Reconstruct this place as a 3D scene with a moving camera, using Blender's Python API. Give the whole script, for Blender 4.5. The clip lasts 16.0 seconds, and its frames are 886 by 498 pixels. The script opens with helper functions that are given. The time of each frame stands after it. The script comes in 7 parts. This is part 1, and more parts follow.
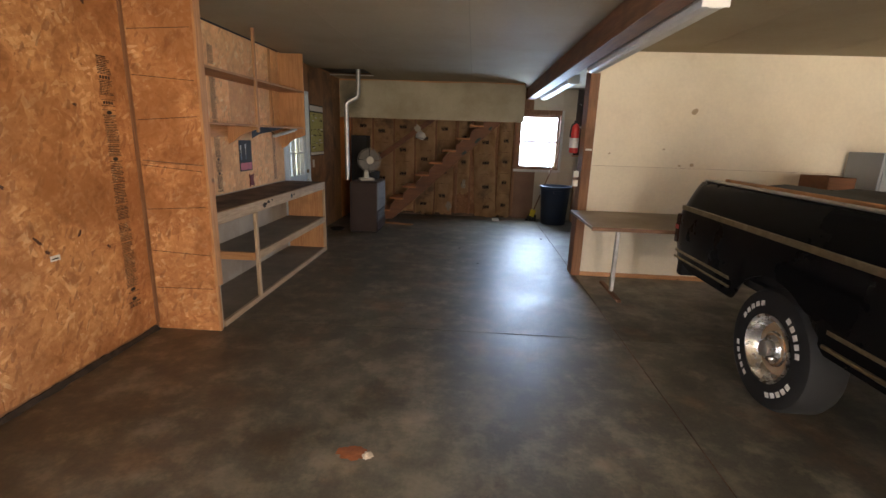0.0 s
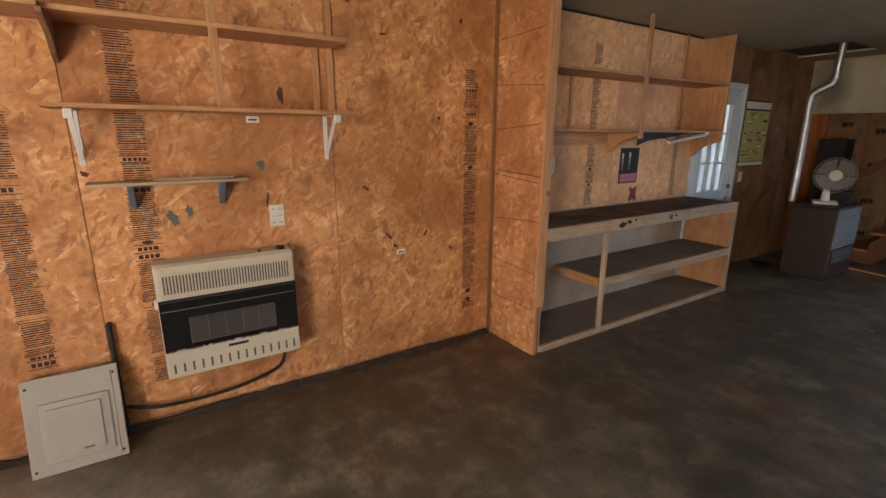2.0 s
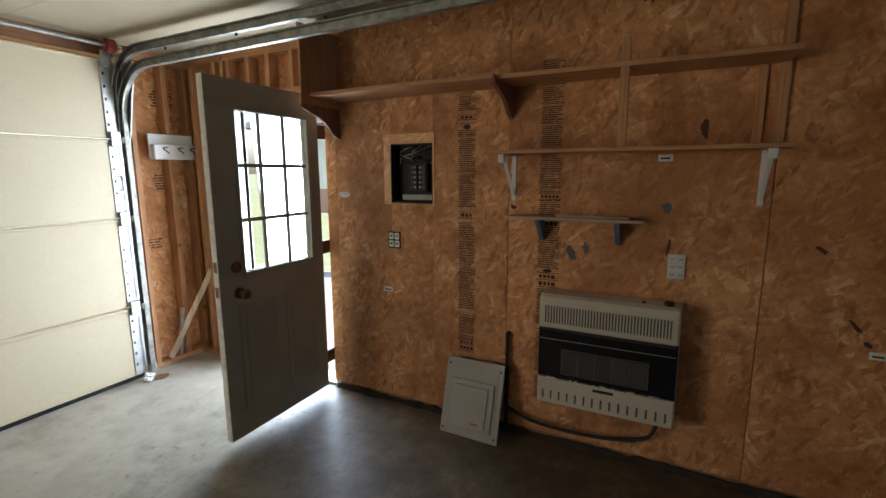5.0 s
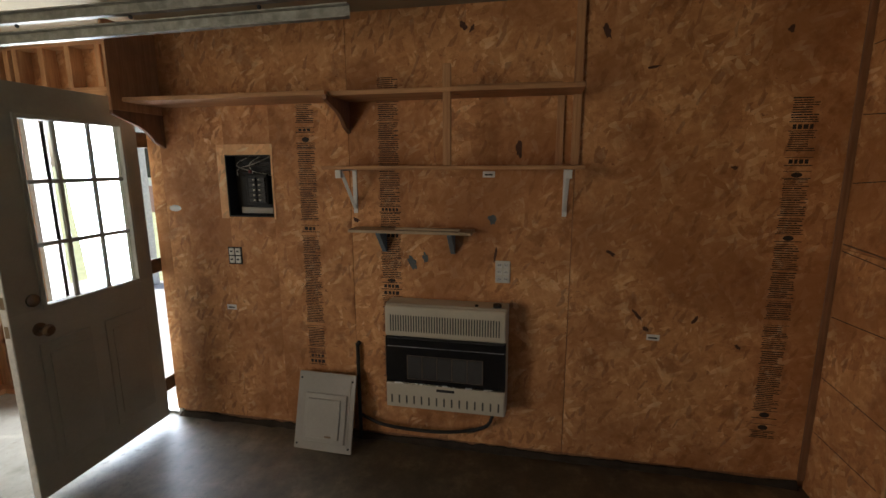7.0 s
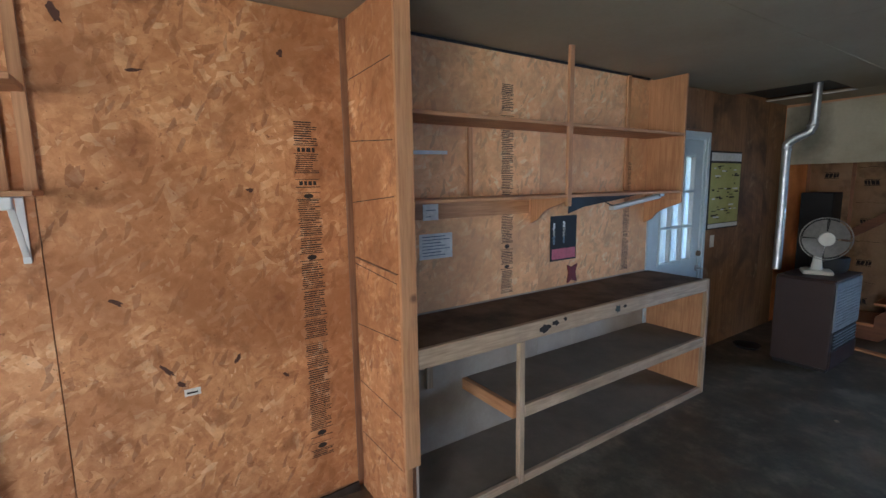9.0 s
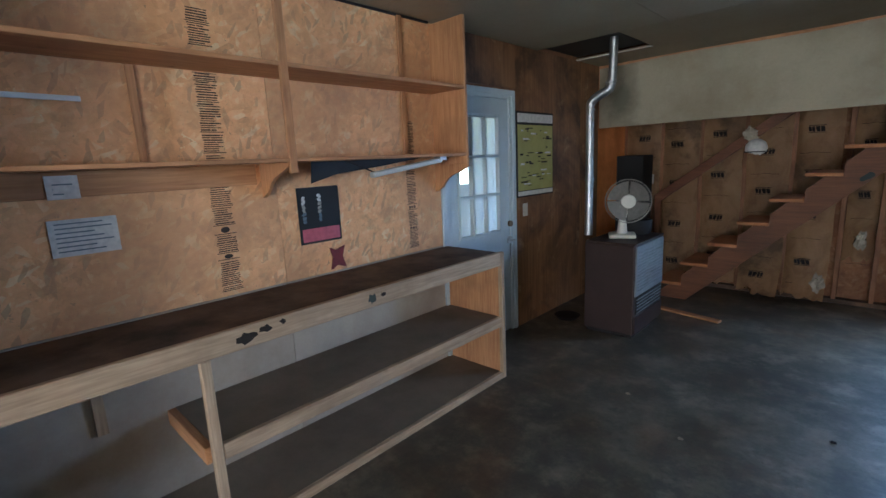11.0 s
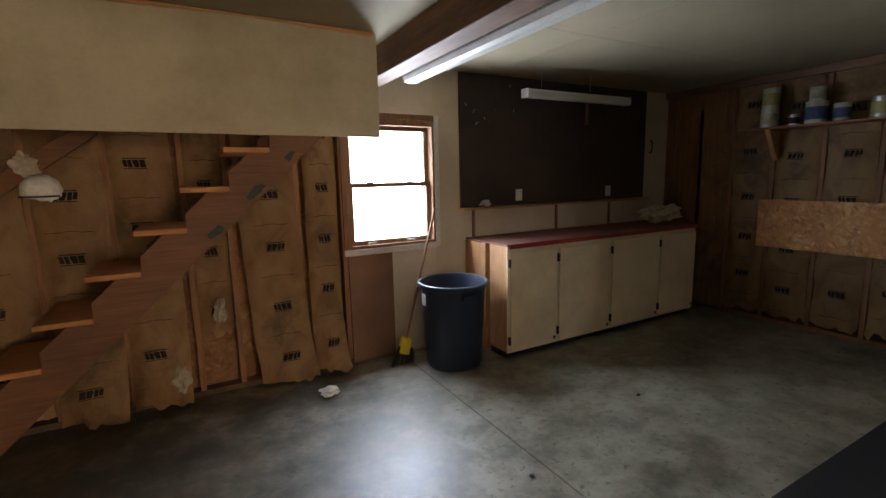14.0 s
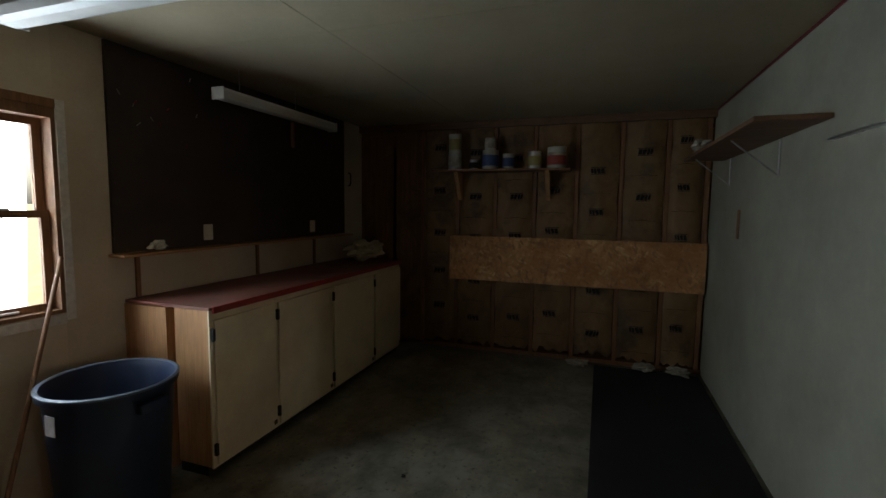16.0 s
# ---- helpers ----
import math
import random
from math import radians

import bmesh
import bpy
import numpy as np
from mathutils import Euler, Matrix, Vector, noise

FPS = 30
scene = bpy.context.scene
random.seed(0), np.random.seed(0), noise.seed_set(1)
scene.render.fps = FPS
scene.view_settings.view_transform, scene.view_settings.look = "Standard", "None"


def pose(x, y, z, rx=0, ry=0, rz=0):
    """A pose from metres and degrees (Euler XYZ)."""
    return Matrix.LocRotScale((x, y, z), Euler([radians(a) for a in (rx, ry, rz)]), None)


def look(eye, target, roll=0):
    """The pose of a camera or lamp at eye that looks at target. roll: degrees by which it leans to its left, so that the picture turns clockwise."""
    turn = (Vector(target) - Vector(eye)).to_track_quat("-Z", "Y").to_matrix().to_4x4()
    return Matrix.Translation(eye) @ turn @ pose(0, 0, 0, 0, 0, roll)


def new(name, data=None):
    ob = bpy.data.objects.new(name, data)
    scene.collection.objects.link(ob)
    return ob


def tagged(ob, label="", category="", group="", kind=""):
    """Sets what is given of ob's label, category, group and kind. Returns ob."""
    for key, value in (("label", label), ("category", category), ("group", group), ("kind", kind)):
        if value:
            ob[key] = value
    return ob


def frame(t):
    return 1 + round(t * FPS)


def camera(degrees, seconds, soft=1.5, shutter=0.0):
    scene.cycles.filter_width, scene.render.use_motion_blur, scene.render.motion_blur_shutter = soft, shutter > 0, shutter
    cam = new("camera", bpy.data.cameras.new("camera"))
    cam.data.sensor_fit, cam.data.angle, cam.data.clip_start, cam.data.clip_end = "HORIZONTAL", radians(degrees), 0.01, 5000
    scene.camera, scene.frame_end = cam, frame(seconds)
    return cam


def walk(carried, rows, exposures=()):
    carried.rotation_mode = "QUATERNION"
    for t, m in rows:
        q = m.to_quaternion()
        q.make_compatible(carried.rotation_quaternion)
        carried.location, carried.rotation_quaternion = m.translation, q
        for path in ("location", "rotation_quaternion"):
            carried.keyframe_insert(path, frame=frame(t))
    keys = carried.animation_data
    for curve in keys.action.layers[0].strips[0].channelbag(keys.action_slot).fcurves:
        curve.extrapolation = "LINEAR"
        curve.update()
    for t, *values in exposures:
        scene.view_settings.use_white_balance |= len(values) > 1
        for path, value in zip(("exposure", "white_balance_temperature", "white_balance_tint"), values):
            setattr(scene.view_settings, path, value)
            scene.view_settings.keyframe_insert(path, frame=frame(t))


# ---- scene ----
cam = camera(88.0, 16.0)
PATH = [
    (0, (0.377, 0.802, 1.518), (0.266, 2.741, 1.042), 1.9),
    (0.5, (0.459, 1.048, 1.525), (-0.101, 2.907, 1.044), 0.9),
    (1, (0.57, 1.327, 1.538), (-0.403, 3.013, 1.081), -0.7),
    (1.5, (0.691, 1.583, 1.562), (-0.657, 2.989, 1.106), -0.3),
    (2, (0.661, 1.833, 1.534), (-0.97, 2.883, 1.045), 0.3),
    (2.5, (0.619, 2.017, 1.446), (-1.215, 2.621, 0.923), 0.1),
    (3, (0.605, 2.192, 1.458), (-1.3, 2.348, 0.867), 1.2),
    (3.5, (0.48, 2.233, 1.404), (-1.454, 2.155, 0.9), 0.2),
    (4, (0.431, 2.345, 1.448), (-1.481, 1.952, 1.015), -0.3),
    (4.2, (0.463, 2.364, 1.463), (-1.432, 1.833, 1.105), -0.1),
    (5.25, (0.455, 2.41, 1.57), (-1.29, 1.49, 1.225), -0.4),
    (6.3, (0.449, 2.454, 1.668), (-1.345, 1.651, 1.296), -0.6),
    (6.5, (0.448, 2.48, 1.662), (-1.381, 1.763, 1.286), -0.5),
    (7, (0.432, 2.593, 1.655), (-1.495, 2.201, 1.29), -0.2),
    (7.5, (0.411, 2.721, 1.643), (-1.563, 2.786, 1.332), 0.3),
    (8, (0.31, 2.83, 1.661), (-1.597, 3.369, 1.388), 0.2),
    (8.5, (0.212, 2.948, 1.658), (-1.555, 3.848, 1.395), -0.2),
    (9, (0.195, 3.07, 1.647), (-1.45, 4.171, 1.366), -0.9),
    (9.2, (0.204, 3.14, 1.642), (-1.398, 4.3, 1.348), -1.1),
    (11.3, (0.299, 4.363, 1.507), (-0.955, 5.871, 1.117), -2.5),
    (11.5, (0.294, 4.504, 1.499), (-0.858, 6.092, 1.112), -2.2),
    (12, (0.254, 4.908, 1.489), (-0.531, 6.713, 1.132), -2.3),
    (12.5, (0.21, 5.269, 1.529), (-0.13, 7.208, 1.171), -2.0),
    (13, (0.203, 5.617, 1.499), (0.295, 7.587, 1.167), -0.9),
    (13.5, (0.158, 5.938, 1.526), (0.738, 7.828, 1.223), -1.2),
    (14, (0.084, 6.233, 1.529), (1.042, 7.961, 1.221), -1.3),
    (14.5, (0.114, 6.488, 1.493), (1.362, 8.027, 1.22), -0.8),
    (15, (0.172, 6.741, 1.522), (1.703, 8.006, 1.277), 0.2),
    (15.5, (0.212, 6.977, 1.523), (1.938, 7.961, 1.295), 0.4),
    (16, (0.408, 7.191, 1.535), (2.292, 7.837, 1.356), 0.7),
]
EXPOSURES = [
    (0.0, 2.72, 6300, 18), (1.5, 2.60, 6300, 18), (2.5, 2.72, 5200, 16), (3.0, 2.36, 4350, 8), (3.5, 2.0, 4350, 8), (4.2, 1.42, 4950, 10), (5.3, 0.7, 5900, 8), (6.5, 0.6, 6100, 8),
    (7.2, 1.1, 6000, 12), (8.0, 2.2, 6300, 12), (9.0, 2.86, 4750, 10), (11.5, 3.02, 4750, 10), (12.5, 2.84, 5250, 10), (13.0, 2.84, 6100, 12), (13.5, 2.80, 6950, 17),
    (14.5, 2.76, 7600, 26), (15.0, 2.78, 7600, 28), (15.5, 2.14, 7200, 22), (16.0, 1.5, 7500, 14)]
walk(cam, [(t, look(eye, target, roll)) for t, eye, target, roll in PATH], EXPOSURES)

# ---- daylight: overcast sky, bright through the openings ----
world = bpy.data.worlds.new("sky")
scene.world = world
world.use_nodes = True
wn = world.node_tree
sky = wn.nodes.new("ShaderNodeTexSky")
sky.sky_type, sky.sun_disc = "NISHITA", False
sky.sun_elevation, sky.sun_rotation = radians(47), radians(171)
sky.air_density, sky.dust_density = 1.0, 3.0
wn.links.new(sky.outputs[0], wn.nodes["Background"].inputs[0])
wn.nodes["Background"].inputs[1].default_value = 0.15
sun_data = bpy.data.lights.new("sun", "SUN")
sun_data.energy, sun_data.angle, sun_data.color = 4.5, radians(0.6), (1.0, 0.95, 0.88)
sun = new("sun", sun_data)
sun.matrix_world = look((1.5, -10, 11), (0, 0, 0))


def sky_lamp(name, eye, target, w, h, watts, colour=(0.86, 0.93, 1.0)):
    d = bpy.data.lights.new(name, "AREA")
    d.shape, d.size, d.size_y, d.energy, d.color = "RECTANGLE", w, h, watts, colour
    ob = new(name, d)
    ob.matrix_world = look(eye, target)
    return ob


sky_lamp("window_daylight", (1.60, 9.99, 1.48), (1.60, 5, 1.0), 0.70, 0.98, 10.5, (0.58, 0.78, 1.0))
sky_lamp("truck_bay_daylight", (3.2, -1.3, 1.15), (3.2, 5, 0.9), 3.3, 2.1, 56, (1.0, 0.86, 0.68))
sky_lamp("doorway_daylight", (-2.22, -0.18, 1.05), (3, -0.1, 0.6), 0.8, 1.95, 44)

# ---- materials ----


def mat(name):
    m = bpy.data.materials.new(name)
    m.use_nodes = True
    return m, m.node_tree, m.node_tree.nodes["Principled BSDF"]


def link(t, a, b):
    t.links.new(a, b)


def coords(t, scale=(1, 1, 1), rot=(0, 0, 0), obj=False):
    if obj:
        src = t.nodes.new("ShaderNodeTexCoord").outputs["Object"]
    else:
        src = t.nodes.new("ShaderNodeNewGeometry").outputs["Position"]
    mp = t.nodes.new("ShaderNodeMapping")
    mp.inputs["Scale"].default_value = scale
    mp.inputs["Rotation"].default_value = [radians(a) for a in rot]
    link(t, src, mp.inputs[0])
    return mp.outputs[0]


def noise_tex(t, vec, scale, detail=4, rough=0.55, dist=0.0):
    n = t.nodes.new("ShaderNodeTexNoise")
    n.inputs["Scale"].default_value, n.inputs["Detail"].default_value = scale, detail
    n.inputs["Roughness"].default_value, n.inputs["Distortion"].default_value = rough, dist
    link(t, vec, n.inputs["Vector"])
    return n.outputs["Fac"]


def ramp(t, fac, stops, interp="LINEAR"):
    r = t.nodes.new("ShaderNodeValToRGB")
    r.color_ramp.interpolation = interp
    el = r.color_ramp.elements
    while len(el) < len(stops):
        el.new(0.5)
    for e, (p, c) in zip(el, stops):
        e.position = p
        e.color = (*c, 1) if isinstance(c, tuple) else (c, c, c, 1)
    link(t, fac, r.inputs[0])
    return r.outputs[0]


def mix(t, fac, a, b, mode="MIX"):
    n = t.nodes.new("ShaderNodeMix")
    n.data_type, n.blend_type = "RGBA", mode
    for k, v in ((0, fac), (6, a), (7, b)):
        if isinstance(v, (int, float)):
            n.inputs[k].default_value = v if k == 0 else (v, v, v, 1)
        elif isinstance(v, tuple):
            n.inputs[k].default_value = (*v, 1)
        else:
            link(t, v, n.inputs[k])
    return n.outputs[2]


def math_node(t, op, a, b=0.0):
    n = t.nodes.new("ShaderNodeMath")
    n.operation = op
    for k, v in ((0, a), (1, b)):
        if isinstance(v, (int, float)):
            n.inputs[k].default_value = v
        else:
            link(t, v, n.inputs[k])
    return n.outputs[0]


def bump(t, bsdf, height, strength=0.3, dist=0.01):
    b = t.nodes.new("ShaderNodeBump")
    b.inputs["Strength"].default_value, b.inputs["Distance"].default_value = strength, dist
    link(t, height, b.inputs["Height"])
    link(t, b.outputs[0], bsdf.inputs["Normal"])


def random_shift(t, vec, amount=7.0):
    info = t.nodes.new("ShaderNodeObjectInfo")
    sc = math_node(t, "MULTIPLY", info.outputs["Random"], amount)
    cx = t.nodes.new("ShaderNodeCombineXYZ")
    for k in range(3):
        link(t, sc, cx.inputs[k])
    ad = t.nodes.new("ShaderNodeVectorMath")
    link(t, vec, ad.inputs[0])
    link(t, cx.outputs[0], ad.inputs[1])
    return ad.outputs[0]


def osb_material(name, axes, tone=1.0, pale=0.0):
    """Strand board: three crossing layers of long flakes, dark flakes, darker stains. axes: the two world axes of the board's face."""
    m, t, b = mat(name)
    src = random_shift(t, t.nodes.new("ShaderNodeNewGeometry").outputs["Position"], 9.0)
    sp = t.nodes.new("ShaderNodeSeparateXYZ")
    link(t, src, sp.inputs[0])
    cx = t.nodes.new("ShaderNodeCombineXYZ")
    link(t, sp.outputs[axes[0]], cx.inputs[0])
    link(t, sp.outputs[axes[1]], cx.inputs[1])
    flat = cx.outputs[0]
    wob = t.nodes.new("ShaderNodeTexNoise")
    wob.inputs["Scale"].default_value = 3.2
    link(t, flat, wob.inputs["Vector"])
    warp = t.nodes.new("ShaderNodeMixRGB")
    warp.inputs[0].default_value = 0.085
    link(t, flat, warp.inputs[1])
    link(t, wob.outputs["Color"], warp.inputs[2])
    cols, dists = [], []
    for ang, sx, sy in ((84, 18, 54), (104, 16, 47), (60, 20, 60), (124, 17, 46), (24, 19, 54)):
        mp = t.nodes.new("ShaderNodeMapping")
        mp.vector_type = "TEXTURE"
        mp.inputs["Rotation"].default_value = (0, 0, radians(ang))
        mp.inputs["Scale"].default_value = (1 / sx, 1 / sy, 1)
        mp.inputs["Location"].default_value = (ang * 0.13, ang * 0.07, 0.0)
        link(t, warp.outputs[0], mp.inputs[0])
        v = t.nodes.new("ShaderNodeTexVoronoi")
        v.voronoi_dimensions = "2D"
        v.inputs["Scale"].default_value = 1.0
        link(t, mp.outputs[0], v.inputs["Vector"])
        bw = t.nodes.new("ShaderNodeSeparateColor")
        link(t, v.outputs["Color"], bw.inputs[0])
        cols.append((bw.outputs[0], bw.outputs[1]))
        dists.append(v.outputs["Distance"])
    fac, relief = cols[0][0], cols[0][0]
    for c in cols[1:]:
        pick = math_node(t, "GREATER_THAN", c[1], 0.55)
        fac = mix(t, pick, fac, c[0])
        relief = mix(t, pick, relief, c[1])
    # broad pressed strands under the small ones, showing in patches
    broad = []
    for ang, sx, sy in ((80, 8, 21), (112, 7, 18)):
        mp = t.nodes.new("ShaderNodeMapping")
        mp.vector_type = "TEXTURE"
        mp.inputs["Rotation"].default_value = (0, 0, radians(ang))
        mp.inputs["Scale"].default_value = (1 / sx, 1 / sy, 1)
        link(t, warp.outputs[0], mp.inputs[0])
        v = t.nodes.new("ShaderNodeTexVoronoi")
        v.voronoi_dimensions = "2D"
        v.inputs["Scale"].default_value = 1.0
        link(t, mp.outputs[0], v.inputs["Vector"])
        bw = t.nodes.new("ShaderNodeSeparateColor")
        link(t, v.outputs["Color"], bw.inputs[0])
        broad.append(bw.outputs[0])
    patch = ramp(t, noise_tex(t, flat, 7.5, 4, 0.6), [(0.42, 0.0), (0.56, 1.0)])
    fac = mix(t, math_node(t, "MULTIPLY", patch, 0.6), fac, mix(t, math_node(t, "GREATER_THAN", broad[1], 0.5), broad[0], broad[1]))
    k = tone

    def tint(r, g, bl):
        return tuple(min(0.94, c * k) for c in (r, g, bl))
    col = ramp(t, fac, [(0.0, tint(0.30, 0.125, 0.045)), (0.13, tint(0.46, 0.215, 0.085)), (0.42, tint(0.565, 0.29, 0.125)), (0.70, tint(0.64, 0.35, 0.165)), (0.86, tint(0.78, 0.51, 0.285)), (1.0, tint(0.88, 0.68, 0.46))])
    dark = ramp(t, cols[2][0], [(0.86, 0.0), (0.89, 1.0)])
    dark2 = math_node(t, "MULTIPLY", dark, math_node(t, "GREATER_THAN", cols[2][1], 0.55))
    col = mix(t, math_node(t, "MULTIPLY", dark2, 0.7), col, (0.17, 0.055, 0.025))
    dark3 = math_node(t, "MULTIPLY", ramp(t, cols[0][0], [(0.90, 0.0), (0.93, 1.0)]), math_node(t, "GREATER_THAN", cols[0][1], 0.7))
    col = mix(t, math_node(t, "MULTIPLY", dark3, 0.6), col, (0.20, 0.065, 0.03))
    grain = noise_tex(t, flat, 140, 3, 0.6)
    col = mix(t, 0.20, col, ramp(t, grain, [(0.3, tint(0.36, 0.15, 0.045)), (0.7, tint(0.66, 0.35, 0.15))]), "MIX")
    mottle = noise_tex(t, flat, 24, 5, 0.7, 0.6)
    col = mix(t, 0.22, col, ramp(t, mottle, [(0.36, tint(0.36, 0.16, 0.055)), (0.5, tint(0.56, 0.29, 0.12)), (0.64, tint(0.80, 0.54, 0.30))]))
    fleck = noise_tex(t, flat, 52, 3, 0.5, 1.0)
    col = mix(t, ramp(t, fleck, [(0.27, 0.75), (0.33, 0.0)]), col, (0.16, 0.06, 0.025))
    stain = noise_tex(t, flat, 1.5, 5, 0.62)
    col = mix(t, ramp(t, stain, [(0.40, 0.7), (0.57, 0.0)]), col, (0.30 * k, 0.125 * k, 0.04 * k))
    smudge = noise_tex(t, flat, 5.5, 5, 0.65)
    col = mix(t, ramp(t, smudge, [(0.34, 0.55), (0.45, 0.0)]), col, (0.22 * k, 0.085 * k, 0.028 * k))
    col = mix(t, 1.0, col, (1.0, 0.88, 0.74), "MULTIPLY")
    if pale:
        col = mix(t, pale, col, (0.82, 0.61, 0.35))
    link(t, col, b.inputs["Base Color"])
    b.inputs["Roughness"].default_value = 0.72
    bump(t, b, math_node(t, "ADD", relief, grain), 0.35, 0.002)
    return m


def wood_material(name, c1, c2, grain_axis=2, rough=0.65, knots=True, scale=1.0):
    """Sawn softwood: grain stretched along one world axis, growth bands, knots, per-piece tone."""
    m, t, b = mat(name)
    sc = [26 * scale, 26 * scale, 26 * scale]
    sc[grain_axis] = 1.6 * scale
    v = random_shift(t, coords(t, sc), 31)
    n1 = noise_tex(t, v, 1.0, 5, 0.6, 0.6)
    v2 = random_shift(t, coords(t, [a * 4 for a in sc]), 11)
    n2 = noise_tex(t, v2, 1.0, 2, 0.5)
    col = ramp(t, n1, [(0.28, c1), (0.5, tuple((a + q) / 2 for a, q in zip(c1, c2))), (0.72, c2)])
    col = mix(t, 0.28, col, ramp(t, n2, [(0.35, tuple(a * 0.6 for a in c1)), (0.65, c2)]))
    if knots:
        v3 = t.nodes.new("ShaderNodeTexVoronoi")
        v3.inputs["Scale"].default_value = 3.2
        link(t, random_shift(t, coords(t), 5), v3.inputs["Vector"])
        col = mix(t, ramp(t, v3.outputs["Distance"], [(0.03, 0.8), (0.085, 0.0)]), col, (0.10, 0.04, 0.02))
    dirt = noise_tex(t, coords(t), 2.6, 5, 0.6)
    col = mix(t, ramp(t, dirt, [(0.30, 0.45), (0.52, 0.0)]), col, tuple(a * 0.45 for a in c1))
    link(t, col, b.inputs["Base Color"])
    b.inputs["Roughness"].default_value = rough
    bump(t, b, n1, 0.25, 0.002)
    return m


def paint_material(name, colour, rough=0.6, dirt=(0.3, 0.25, 0.18), dirt_amount=0.35, grain=60, bump_s=0.12, dirt_scale=1.6, metallic=0.0):
    m, t, b = mat(name)
    v = random_shift(t, coords(t), 3)
    big = noise_tex(t, v, dirt_scale, 6, 0.62)
    small = noise_tex(t, v, grain, 3, 0.6)
    col = mix(t, ramp(t, big, [(0.33, dirt_amount), (0.60, 0.0)]), colour, dirt)
    col = mix(t, 0.14, col, ramp(t, small, [(0.3, tuple(c * 0.7 for c in colour)), (0.7, tuple(min(1, c * 1.15) for c in colour))]))
    link(t, col, b.inputs["Base Color"])
    r = ramp(t, big, [(0.3, min(1, rough + 0.15)), (0.7, max(0.05, rough - 0.08))])
    link(t, r, b.inputs["Roughness"])
    b.inputs["Metallic"].default_value = metallic
    bump(t, b, small, bump_s, 0.002)
    return m


def metal_material(name, colour, rough=0.35, dirt=0.4):
    m, t, b = mat(name)
    v = random_shift(t, coords(t), 3)
    n = noise_tex(t, v, 14, 5, 0.65)
    col = mix(t, ramp(t, n, [(0.4, dirt), (0.62, 0.0)]), colour, tuple(c * 0.45 for c in colour))
    link(t, col, b.inputs["Base Color"])
    b.inputs["Metallic"].default_value = 1.0
    link(t, ramp(t, n, [(0.3, min(1, rough + 0.2)), (0.7, rough)]), b.inputs["Roughness"])
    return m


def glass_material(name):
    m, t, b = mat(name)
    b.inputs["Base Color"].default_value = (0.97, 0.98, 0.98, 1)
    b.inputs["Roughness"].default_value = 0.02
    b.inputs["Transmission Weight"].default_value = 1.0
    b.inputs["IOR"].default_value = 1.45
    return m


